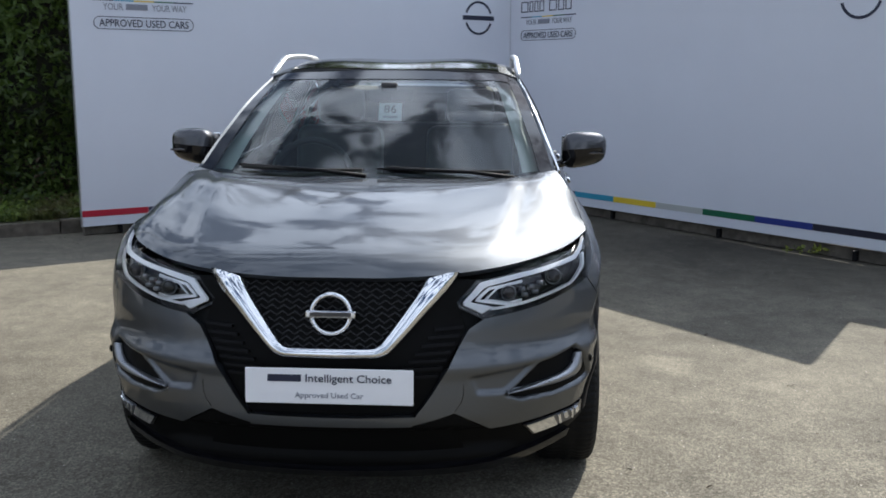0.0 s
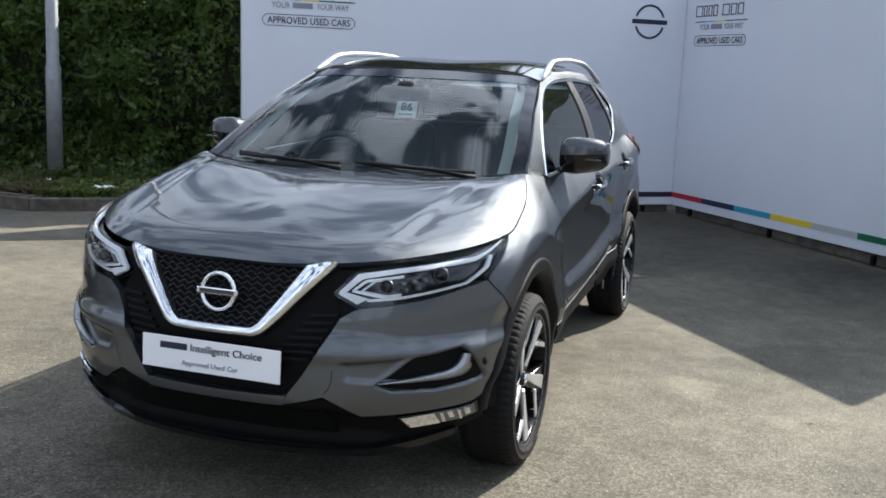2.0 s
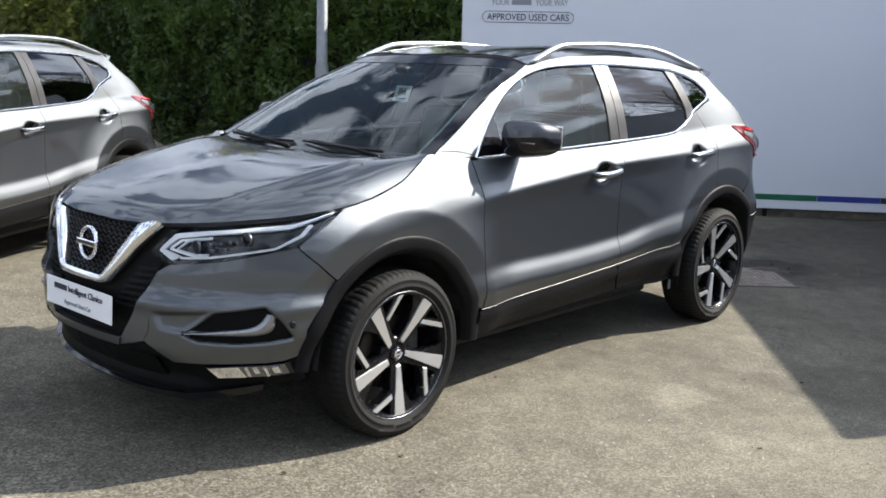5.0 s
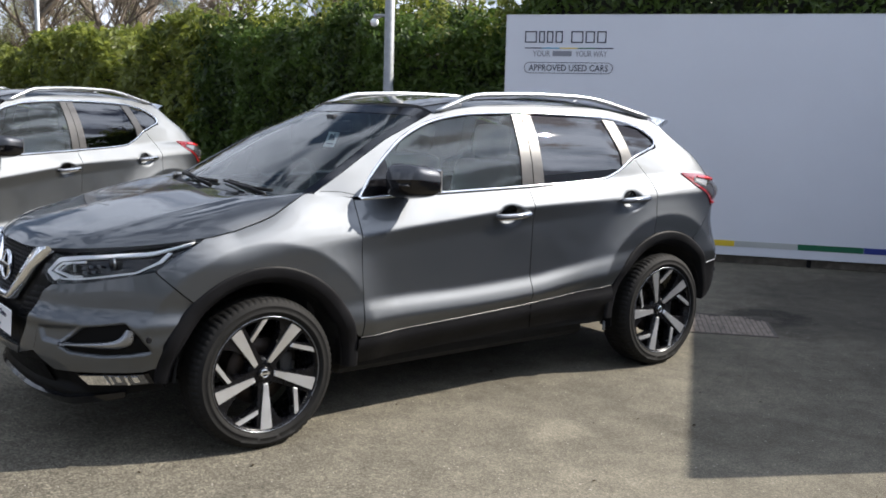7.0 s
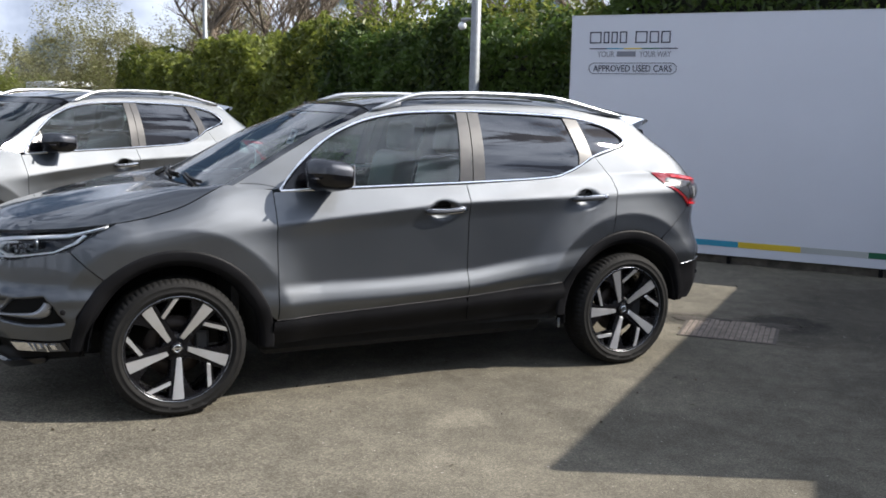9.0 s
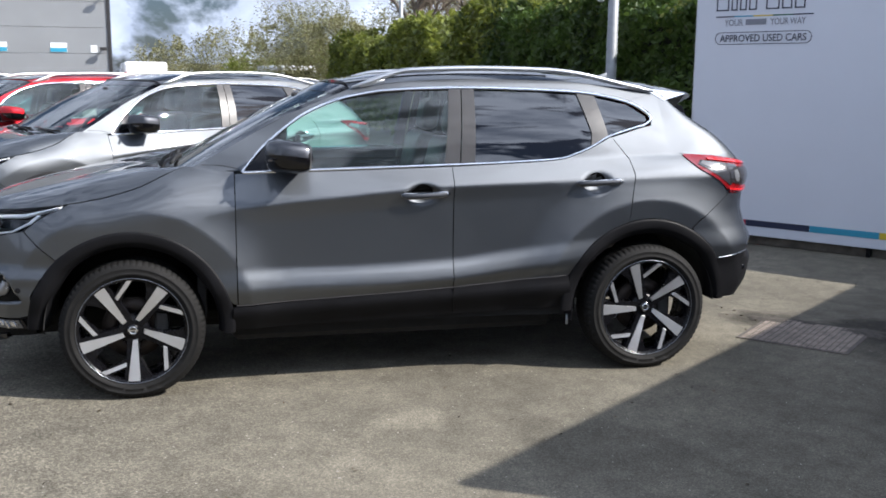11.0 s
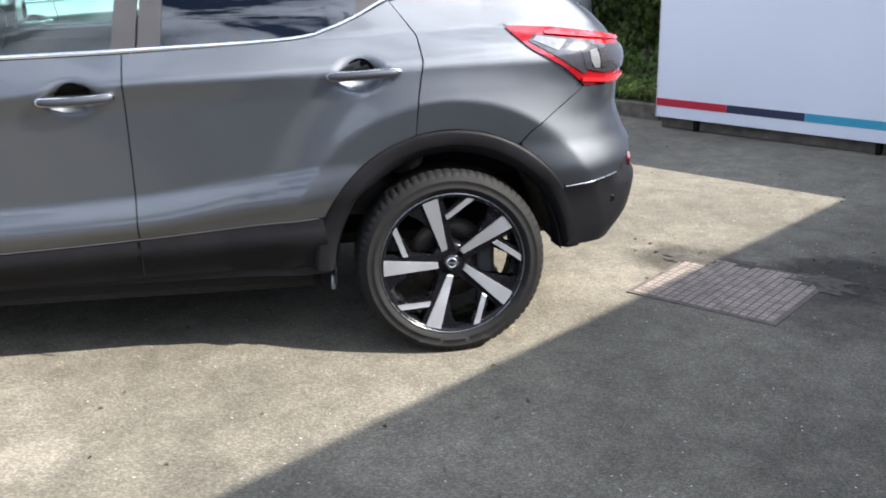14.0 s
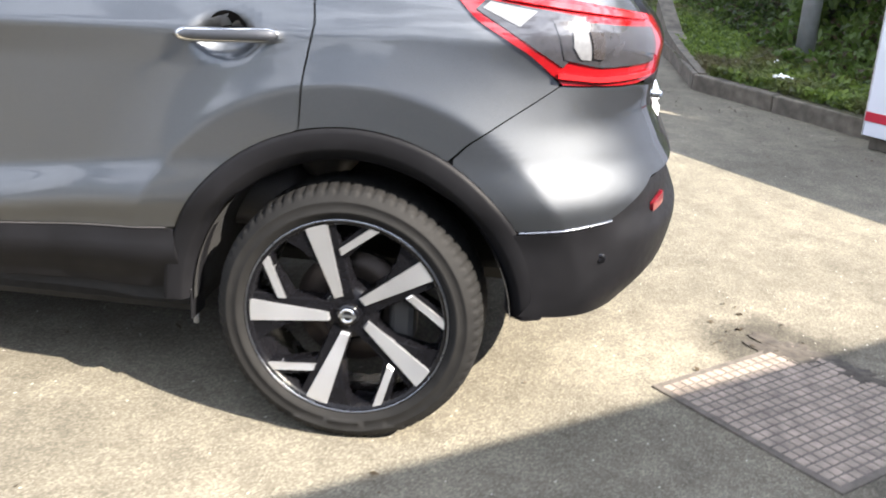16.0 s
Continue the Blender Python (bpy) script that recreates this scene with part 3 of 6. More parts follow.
display_board(B_A, B_B, [0.0, 0.62, 1.24, 1.86, 2.46, 3.07, 3.69, 4.31, BOARD_SPAN], "white printed display board with coloured foot stripe, on asphalt")
display_board(B_B, B_C, [0.0, 0.60, 1.20, 1.80, 2.40, 3.00, 3.60, 4.20, (B_C - B_B).length], "white printed display board angled to the first one", 0.035)
display_board(B_D, B_E, [0.0, 0.60, 1.20, 1.80, 2.40, 3.00, 3.60, 4.20, (B_E - B_D).length], "white printed display board beyond the corner pair")

# Iron drain cover, set in the asphalt.
def drain_cover():
    ob = empty("drain_cover", pose(0.42, 2.60, 0.0, 0, 0, 42))
    tagged(ob, "worn iron drain cover with square studs in asphalt", "drain cover")
    s = 0.305
    part("frame", bm_box(-s - 0.02, s + 0.02, -s - 0.02, s + 0.02, -0.02, 0.0045, 0.002, 1), M_SILT, ob, "dirt-filled iron frame")
    n = 17
    stud = bmesh.new()
    for i in range(n):
        for j in range(n):
            cx, cy = -s + (i + 0.5) * 2 * s / n, -s + (j + 0.5) * 2 * s / n
            bm_box(cx - 0.0152, cx + 0.0152, cy - 0.0152, cy + 0.0152, 0.0005, 0.006, 0.002, 1, stud)
    # mud washed over two corners
    for cx, cy, rad, seed in ((-0.27, 0.25, 0.15, 1), (0.28, 0.26, 0.17, 2), (-0.05, 0.31, 0.11, 3)):
        mud = bmesh.new()
        mid_v = mud.verts.new((cx, cy, 0.0095))
        rim = []
        for k in range(40):
            a = 2 * math.pi * k / 40
            r_ = rad * (0.75 + 0.55 * noise.noise((3 * math.cos(a), 3 * math.sin(a), seed * 7.3)) + 0.25 * noise.noise((9 * math.cos(a), 9 * math.sin(a), seed * 3.1)))
            rim.append(mud.verts.new((cx + 1.3 * r_ * math.cos(a), cy + 0.8 * r_ * math.sin(a), 0.0035)))
        for k in range(40):
            mud.faces.new((mid_v, rim[k], rim[(k + 1) % 40]))
        part("mud", mud, M_MUD, ob, "dark mud washed over the cover")
    o = part("stud_grid", stud, M_IRON, ob)
    tagged(o, kind="stuff")
    return ob


drain_cover()

# Kerb of concrete lengths with the planted strip behind it.
KERB = [(-2.2, 4.72), (-3.6, 3.81), (-5.2, 2.80), (-6.6, 2.75), (-9.0, 2.6), (-16.0, 2.2), (-34.0, 1.5)]


def along(poly, step):
    out = []
    for (x0, y0), (x1, y1) in zip(poly[:-1], poly[1:]):
        n = max(1, round(math.hypot(x1 - x0, y1 - y0) / step))
        for i in range(n):
            out.append(((x0 + (x1 - x0) * i / n, y0 + (y1 - y0) * i / n), (x0 + (x1 - x0) * (i + 1) / n, y0 + (y1 - y0) * (i + 1) / n)))
    return out


kerb = empty("kerb")
tagged(kerb, "weathered concrete kerb beside the planted strip", "kerb", kind="structure")
for i, (p, q) in enumerate(along(KERB, 0.92)):
    ln = math.hypot(q[0] - p[0], q[1] - p[1])
    b = bm_box(0.004, ln - 0.004, -0.13, 0.0, -0.05, 0.125 + 0.006 * math.sin(i * 2.1), 0.012, 2)
    o = part("kerb_stone", b, M_CONC, kerb)
    o.matrix_basis = pose(p[0], p[1], 0, 0, 0, math.degrees(math.atan2(q[1] - p[1], q[0] - p[0])))

sv, sf = [], []
line = [q for q in KERB]
rows_n = 14
for j in range(rows_n + 1):
    for i, (x, y) in enumerate(line):
        d = j / rows_n
        sv.append((x + d * 0.6 * (0 if i else 1), y - 0.0 + d * 12.0, 0.115 + 0.10 * sstep(0.02, 0.12, d) + 0.02 * math.sin(i * 3 + j)))
for j in range(rows_n):
    for i in range(len(line) - 1):
        w = len(line)
        sf.append((j * w + i, j * w + i + 1, (j + 1) * w + i + 1, (j + 1) * w + i))
verge = mesh_ob("verge", sv, sf, M_SOIL, None, "dark soil and leaf litter under the hedge", kind="structure")


# Leaves: many small folded quads in one mesh.
def leaf_cloud(name, centres, size, mat, label, category, seed, parent=None, kind="stuff", up=0.3):
    r = np.random.RandomState(seed)
    n = len(centres)
    c = np.array(centres, float)
    a = r.normal(size=(n, 3))
    a[:, 2] += up
    a /= np.linalg.norm(a, axis=1)[:, None]
    t = np.cross(a, r.normal(size=(n, 3)))
    t /= np.linalg.norm(t, axis=1)[:, None]
    b = np.cross(a, t)
    s = size * (0.6 + 0.8 * r.rand(n))[:, None]
    v = np.empty((n, 4, 3))
    v[:, 0] = c - t * s
    v[:, 1] = c - b * s * 0.5 + a * s * 0.18
    v[:, 2] = c + t * s
    v[:, 3] = c + b * s * 0.5 + a * s * 0.18
    me = bpy.data.meshes.new(name)
    idx = np.arange(n * 4).reshape(n, 4)
    me.from_pydata(v.reshape(-1, 3).tolist(), [], idx.tolist())
    me.materials.append(mat)
    ob = new(name, me)
    if parent is not None:
        ob.parent = parent
    return tagged(ob, label, category, kind=kind)


def hedge_points(rng_np, x0, x1, yf, depth, top, n, clump=0.35):
    """Leaf places over a bumpy hedge face and top between x0 and x1."""
    x = x0 + (x1 - x0) * rng_np.rand(n)
    side = rng_np.rand(n) < 0.62
    out = np.empty((n, 3))
    for i in range(n):
        xi = x[i]
        hgt = top(xi)
        f = yf(xi)
        if side[i]:
            z = 0.2 + (hgt - 0.2) * rng_np.rand() ** 0.8
            d = 0.0
        else:
            z = hgt
            d = depth * rng_np.rand()
        bump = 0.42 * noise.noise((xi * 1.1, z * 1.2, 3.0)) + 0.22 * noise.noise((xi * 3.1, z * 3.0, 7.0))
        lean = 0.25 * (z / max(hgt, 0.1)) ** 2
        out[i] = (xi, f + d + lean - bump + 0.10 * abs(rng_np.normal()), z + (0.35 * noise.noise((xi * 1.3, d * 1.3, 1.0)) + 0.22 * noise.noise((xi * 4.0, d * 3.0, 2.0)) if not side[i] else 0) + 0.05 * rng_np.normal())
    return out


def hedge(name, label, x0, x1, yf, depth, top, n, size, mat, seed):
    r = np.random.RandomState(seed)
    ob = empty(name)
    tagged(ob, label, "hedge")
    o = leaf_cloud("foliage", hedge_points(r, x0, x1, yf, depth, top, n), size, mat, "", "", seed + 1, ob)
    # near-black core sheet: fills the gaps between the leaves with painted shade
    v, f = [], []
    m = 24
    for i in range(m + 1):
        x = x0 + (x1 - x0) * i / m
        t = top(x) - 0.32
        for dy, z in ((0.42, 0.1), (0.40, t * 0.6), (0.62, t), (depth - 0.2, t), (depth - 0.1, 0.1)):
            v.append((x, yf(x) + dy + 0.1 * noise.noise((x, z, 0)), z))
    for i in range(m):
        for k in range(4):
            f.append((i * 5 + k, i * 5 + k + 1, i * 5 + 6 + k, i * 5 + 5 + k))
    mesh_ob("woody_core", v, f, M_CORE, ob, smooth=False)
    return ob


hedge_line = smooth_curve([(-34, 3.2), (-16, 3.6), (-9, 3.9), (-6.5, 4.1), (-5.2, 4.4), (-3.6, 5.0), (-2.0, 6.2), (0, 8.2), (6, 9.5)])
def ivy_top(x):
    return 2.65 + 1.15 * sstep(-5.2, -3.4, x) + 0.55 * noise.noise((x * 0.45, 0, 0)) + 0.30 * noise.noise((x * 1.5, 4, 0))


def spring_top(x):
    return 2.8 + 1.1 * noise.noise((x * 0.35, 2, 0)) + 0.5 * noise.noise((x * 1.1, 6, 0))


hedge("ivy_hedge", "dense dark green ivy hedge with sunlit top", -12.0, -1.0, lambda x: float(hedge_line(x)), 2.2, ivy_top, 54000, 0.052, M_LEAF, 11)
hedge("spring_hedge", "lighter yellow-green hedge further along the verge", -34, -11.6, lambda x: float(hedge_line(x)), 2.5, spring_top, 34000, 0.09, M_LEAF2, 21)

hedge("ivy_hedge", "tall dark green hedge behind the display boards", -1.2, 9.0, lambda x: float(hedge_line(x)), 2.0, lambda x: 3.3 + 1.0 * float(sstep(-0.8, 1.5, x)) + 0.4 * noise.noise((x * 0.6, 0, 5)), 24000, 0.06, M_LEAF, 41)

# The yard's far side, which the car's paint and glass mirror.
far_side = hedge("boundary_hedge", "dark green hedge closing the far side of the yard", -18.0, 32.0, lambda x: 30.0, 2.5, lambda x: 3.6 + 1.0 * noise.noise((x * 0.3, 9, 0)) + 0.4 * noise.noise((x, 3, 1)), 14000, 0.20, M_LEAF, 61)
far_side.matrix_basis = pose(0, 0, 0, 0, 0, -90)

# Young shoots that stand up from the hedge.
sh_r = np.random.RandomState(71)
sprigs = []
for _ in range(150):
    x = -12.5 + 9.5 * sh_r.rand()
    y = float(hedge_line(x)) + 0.4 + 1.4 * sh_r.rand()
    z0, hgt = ivy_top(x) - 0.3, 0.45 + 0.9 * sh_r.rand() ** 1.5
    lx_, ly_ = 0.18 * sh_r.normal(), 0.18 * sh_r.normal()
    for _k in range(70):
        u = sh_r.rand()
        w_ = 0.13 * (1.1 - u)
        sprigs.append((x + lx_ * u + w_ * sh_r.normal(), y + ly_ * u + w_ * sh_r.normal(), z0 + hgt * u))
leaf_cloud("hedge_shoots", sprigs, 0.045, M_LEAF2, "sunlit yellow-green young shoots above the hedge", "shoots", 72)

# Grass and low growth at the foot of the hedge.
gr = np.random.RandomState(31)
gp = []
for _ in range(27000):
    x = -13 + 11.2 * gr.rand()
    ky = np.interp(x, [k[0] for k in KERB[::-1]], [k[1] for k in KERB[::-1]])
    d = 0.12 + 0.95 * gr.rand() ** 1.6
    gp.append((x, ky + d, 0.13 + 0.10 * sstep(0.02, 0.12, d / 12) + 0.07 * gr.rand()))
leaf_cloud("verge_grass", gp, 0.036, M_GRASS, "short sunlit grass and weeds along the kerb", "grass", 32, up=0.0)

# Brambles, ivy and dead stems between the grass and the hedge.
up_, brown = [], []
for _ in range(15000):
    x = -13 + 11.0 * gr.rand()
    ky = np.interp(x, [k[0] for k in KERB[::-1]], [k[1] for k in KERB[::-1]])
    d = 0.78 + 1.15 * gr.rand()
    clump = 0.5 + 0.9 * noise.noise((x * 2.2, d * 2.2, 0.0))
    z = 0.16 + max(0.03, 0.75 * (d - 0.5) * clump) * gr.rand() ** 0.7
    (brown if gr.rand() < 0.22 else up_).append((x, ky + d, z))
leaf_cloud("undergrowth", up_, 0.042, M_LEAF, "dark ivy and brambles under the hedge", "undergrowth", 34, up=0.6)
leaf_cloud("dead_leaves", brown, 0.034, M_SCRAP, "brown dead leaves and stems under the hedge", "leaf litter", 35, up=0.8)
# a green weed at the foot of a board
weed = empty("weed", pose(3.21, 3.25, 0.0))
tagged(weed, "small green weed growing from the asphalt", "weed")
wp = [(0.16 * gr.normal(), 0.05 * gr.normal(), 0.02 + 0.06 * gr.rand()) for _ in range(46)]
leaf_cloud("leaves", wp, 0.03, M_LEAF2, "", "", 36, weed, up=0.5)

# Lamp column with its small camera.
def lamp_column(x, y, h, r, cam_on, label):
    ob = empty("lamp_column", pose(x, y, 0.3 if cam_on else 0.0, 0, 0.6 if cam_on else 0.0, 0))
    tagged(ob, label, "lamp post")
    v, f = tube_data([(0, 0, -0.3), (0, 0, 1.1), (0, 0, 1.15), (0, 0, h)], [r * 1.25, r * 1.2, r, r * 0.8], 16)
    mesh_ob("column", v, f, M_GALV, ob)
    v, f = tube_data([(0, 0, h - 0.02), (-0.2, -0.25, h + 0.15), (-0.6, -0.8, h + 0.2)], r * 0.5, 8)
    mesh_ob("outreach_arm", v, f, M_GALV, ob)
    part("lantern", bm_box(-0.95, -0.5, -1.2, -0.7, h + 0.15, h + 0.27, 0.05, 2), M_GALV, ob, "grey street lantern")
    if cam_on:
        v, f = tube_data([(0, 0, 2.32), (-0.10, -0.04, 2.34), (-0.22, -0.08, 2.33)], [0.02, 0.02, 0.035], 8)
        mesh_ob("camera_arm", v, f, M_GALV, ob)
        bm = bmesh.new()
        bmesh.ops.create_uvsphere(bm, u_segments=16, v_segments=10, radius=0.055)
        bmesh.ops.transform(bm, matrix=Matrix.Translation((-0.22, -0.08, 2.26)), verts=bm.verts)
        part("camera_dome", bm, M_LED, ob, "pale dome camera", True)
    else:
        part("cross_arm", bm_box(-0.55, 0.0, -0.03, 0.03, 2.45, 2.5, 0.01, 1), M_GALV, ob)
    return ob


lamp_column(-5.68, 3.76, 6.5, 0.066, True, "grey galvanised lamp post with a camera, in the verge")
lamp_column(-23.7, 4.4, 8.0, 0.07, False, "distant galvanised lamp post above the hedge")

# Sloping end of a low retaining wall, where the kerb turns.
wing = empty("retaining_wall")
tagged(wing, "low sloping concrete retaining wall at the kerb's corner", "wall")
wv = []
for x, y, h in ((-5.19, 2.84, 0.14), (-6.5, 2.78, 0.175), (-7.4, 2.74, 0.23), (-8.4, 2.68, 0.48)):
    for k in (0.0, 0.16):
        for z in (-0.05, h):
            wv.append((x, y + k, z))
wf = [(0, 1, 3, 2), (14, 15, 13, 12)[::-1]]
for i in range(3):
    a = 4 * i
    wf += [(a, a + 4, a + 5, a + 1), (a + 2, a + 3, a + 7, a + 6), (a + 1, a + 5, a + 7, a + 3)]
mesh_ob("slab", wv, wf, M_CONC, wing, smooth=False)

# Litter on the verge.
def litter(x, y, z, size, seed):
    r = random.Random(seed)
    bm = bmesh.new()
    bmesh.ops.create_icosphere(bm, subdivisions=2, radius=size)
    for v in bm.verts:
        v.co *= 0.6 + 0.8 * r.random()
        v.co.z *= 0.5
    ob = empty("litter", pose(x, y, z))
    tagged(ob, "crumpled scrap of white paper on the grass", "litter", "litter")
    part("scrap", bm, M_CARD, ob)


litter(-4.88, 3.42, 0.19, 0.05, 3)
litter(-4.78, 3.46, 0.19, 0.06, 4)
litter(-5.6, 3.55, 0.21, 0.04, 5)

# Twigs, leaf scraps and pale grit lying on the asphalt.
gr2 = np.random.RandomState(61)
scr = []
for cx, cy, sp, k in ((0.02, 2.50, 0.16, 30), (0.42, 3.12, 0.2, 40), (-0.6, 3.9, 0.8, 60), (-3.6, 3.5, 0.5, 60), (-4.6, 2.9, 0.4, 60), (1.6, 0.6, 1.2, 50), (2.2, -1.5, 1.2, 40)):
    for _ in range(k):
        scr.append((cx + sp * gr2.normal(), cy + sp * gr2.normal() * 0.6, 0.004))
leaf_cloud("leaf_scraps", scr, 0.011, M_SCRAP, "small brown twigs and leaf scraps on the asphalt", "debris", 62, up=3.0)
grit = [(-1 + 5.5 * gr2.rand(), -4 + 9.0 * gr2.rand(), 0.003) for _ in range(190)]
leaf_cloud("grit", grit, 0.005, M_GRIT, "pale grit scattered on the asphalt", "grit", 63, up=3.0)

# ---- the car: one body surface x(y, z), from which every panel is spread ----
# Front faces -y. Chart: U in 0..1 wraps the nose from the middle, 1..3.9 runs along the side, 3.9..4.9 wraps the tail.
Y_NOSE, Y_TAIL, N_NOSE = -1.45, 1.45, 2.55
HUB_F, HUB_R, HUB_Z = -1.323, 1.323, 0.335
z_sill = smooth_curve([(-2.3, 0.42), (-0.8, 0.426), (0.257, 0.477), (0.873, 0.529), (2.3, 0.56)])
z_low = smooth_curve([(-2.3, 0.54), (-0.8, 0.522), (-0.33, 0.521), (0.25, 0.540), (0.55, 0.576), (0.85, 0.615), (1.3, 0.66), (2.3, 0.70)])
z_crease = smooth_curve([(-2.3, 0.70), (-1.65, 0.78), (-1.2, 0.86), (-0.816, 0.914), (-0.33, 0.960), (0.27, 1.006), (0.84, 1.020), (1.5, 1.03), (2.3, 1.03)])
z_belt = smooth_curve([(-2.3, 0.875), (-1.9, 0.89), (-1.65, 0.935), (-1.49, 0.962), (-1.28, 1.015), (-1.15, 1.075), (-1.05, 1.115), (-0.8, 1.085), (-0.47, 1.092), (0.28, 1.112), (0.79, 1.13), (1.5, 1.15), (2.3, 1.15)])
x_belt = smooth_curve([(-2.3, 0.79), (-1.62, 0.812), (-1.28, 0.805), (-1.15, 0.78), (-1.05, 0.748), (-0.8, 0.780), (-0.3, 0.797), (0.3, 0.801), (0.9, 0.802), (1.4, 0.79), (2.3, 0.78)])
x_roof = smooth_curve([(-1.1, 0.52), (-0.22, 0.578), (0.3, 0.605), (0.9, 0.60), (1.4, 0.565), (2.3, 0.52)])
hollow = smooth_curve([(-2.3, 0.0), (-1.05, 0.0), (-0.80, 0.35), (-0.5, 1.0), (0.35, 1.0), (0.7, 0.5), (1.0, 0.12), (1.25, 0.0), (2.3, 0.0)])
nose_y = smooth_curve([(0.18, -2.02), (0.24, -2.12), (0.34, -2.175), (0.45, -2.205), (0.60, -2.20), (0.75, -2.165), (0.87, -2.125), (0.95, -2.02), (1.05, -1.85), (1.6, -1.6)])
n_tail = smooth_curve([(0.2, 3.2), (0.95, 3.3), (1.15, 4.6), (1.3, 6.0), (1.6, 6.0)])
tail_y = smooth_curve([(0.28, 1.96), (0.36, 2.06), (0.45, 2.130), (0.56, 2.150), (0.66, 2.140), (0.76, 2.09), (0.86, 2.055), (1.0, 2.065), (1.12, 1.985), (1.25, 1.825), (1.33, 1.690), (1.39, 1.598), (1.44, 1.535), (1.48, 1.505), (1.6, 1.48)])
barrel = smooth_curve([(-1.1, 0.016), (-0.75, 0.016), (-0.3, 0.027), (1.0, 0.027), (1.5, 0.016), (2.3, 0.016)])
belt_pow = smooth_curve([(-2.3, 2.2), (-1.2, 2.2), (-0.75, 1.06), (1.0, 1.06), (1.5, 1.6), (2.3, 1.8)])


def hermite(knots_z, knots_x, z):
    """Piecewise smooth blend through knots, row by row."""
    out = np.full(z.shape, np.nan)
    k = len(knots_z)
    d = [(knots_x[i + 1] - knots_x[i]) / (knots_z[i + 1] - knots_z[i]) for i in range(k - 1)]
    m = [d[0]] + [np.where(d[i - 1] * d[i] > 0, 2 * d[i - 1] * d[i] / (d[i - 1] + d[i] + 1e-12), 0.0) for i in range(1, k - 1)] + [d[-1]]
    for i in range(k - 1):
        h = knots_z[i + 1] - knots_z[i]
        s = np.clip((z - knots_z[i]) / h, 0, 1)
        v = ((1 + 2 * s) * (1 - s) ** 2 * knots_x[i] + s * (1 - s) ** 2 * h * m[i] + s * s * (3 - 2 * s) * knots_x[i + 1] + s * s * (s - 1) * h * m[i + 1])
        out = np.where((z >= knots_z[i]) | (i == 0), v, out)
    return out


def side_plain(y, z):
    y, z = np.broadcast_arrays(np.asarray(y, float), np.asarray(z, float))
    zs, zl, zc, zb = z_sill(y), z_low(y), z_crease(y), z_belt(y)
    h = hollow(y)
    one = np.ones_like(z)
    kz = [0.18 * one, 0.30 * one, zs, zl - 0.006, zl + 0.030, zl + 0.100, zc - 0.095, zc]
    kx = [0.775 * one, 0.838 * one, 0.850 * one, 0.8735 * one, 0.8715 - 0.005 * h, 0.866 - 0.023 * h, 0.866 - 0.015 * h, 0.868 * one]
    low = hermite(kz, kx, z)
    xb = x_belt(y)
    t = np.clip((z - zc) / np.maximum(zb - zc, 0.02), 0, 1)
    mid = 0.868 + (xb - 0.868) * t ** belt_pow(y)
    t2 = np.clip((z - zb) / (1.52 - zb), 0, 1.3)
    up = xb + (x_roof(y) - xb) * t2 + barrel(y) * np.sin(np.pi * np.clip(t2, 0, 1)) - 0.5 * np.maximum(z - 1.52, 0)
    return np.where(z < zc, low, np.where(z < zb, mid, up))


def flare(y, z):
    out = 0.0
    for hy in (HUB_F, HUB_R):
        r = np.hypot(y - hy, z - HUB_Z)
        t = np.clip((r - 0.582) / 0.20, 0, 1)
        out = out + (0.026 * (1 - t) ** 1.8 - 0.007 * np.clip((0.582 - r) / 0.10, 0, 1)) * sstep(0.10, 0.3, z) * (1 - sstep(0.95, 1.12, z))
    return out


def chart(U, z):
    """A point of the body surface, on the +x side, as three arrays."""
    U, z = np.broadcast_arrays(np.asarray(U, float), np.asarray(z, float))
    un = np.clip(U, 0, 1) * np.pi / 2
    tail = np.sin(np.clip(U - 3.9, 0, 1) * np.pi / 2)
    nt_ = n_tail(z)
    wn, wt = side_plain(Y_NOSE, z), side_plain(Y_TAIL, z)
    xn = wn * np.sin(un) ** (2 / N_NOSE)
    yn = Y_NOSE - (Y_NOSE - nose_y(z)) * np.cos(un) ** (2 / N_NOSE)
    xt = wt * np.maximum(0.0, 1 - tail ** nt_) ** (1 / nt_)
    yt = Y_TAIL + (tail_y(z) - Y_TAIL) * tail
    ys = Y_NOSE + (U - 1)
    xs = side_plain(np.clip(ys, Y_NOSE, Y_TAIL), z)
    x = np.where(U < 1, xn, np.where(U > 3.9, xt, xs))
    y = np.where(U < 1, yn, np.where(U > 3.9, yt, ys))
    return x + flare(y, z) * np.clip(x / 0.8, 0, 1) ** 2, y, z


def S(y, z):
    """Chart place of the side point at (y, z)."""
    if y < Y_NOSE:
        d = (Y_NOSE - y) / (Y_NOSE - float(nose_y(z)))
        return (math.acos(min(1.0, d) ** (N_NOSE / 2)) / (math.pi / 2), z)
    if y > Y_TAIL:
        d = (y - Y_TAIL) / (float(tail_y(z)) - Y_TAIL)
        return (3.9 + math.asin(min(1.0, d)) / (math.pi / 2), z)
    return (1 + y - Y_NOSE, z)


def F(x, z):
    """Chart place of the nose point at (x, z)."""
    w = float(side_plain(Y_NOSE, z))
    return (math.asin(min(1.0, x / w) ** (N_NOSE / 2)) / (math.pi / 2), z)


def R(x, z):
    """Chart place of the tail point at (x, z)."""
    w = float(side_plain(Y_TAIL, z))
    n = float(n_tail(z))
    return (3.9 + math.asin((1 - min(1.0, x / w) ** n) ** (1 / n)) / (math.pi / 2), z)


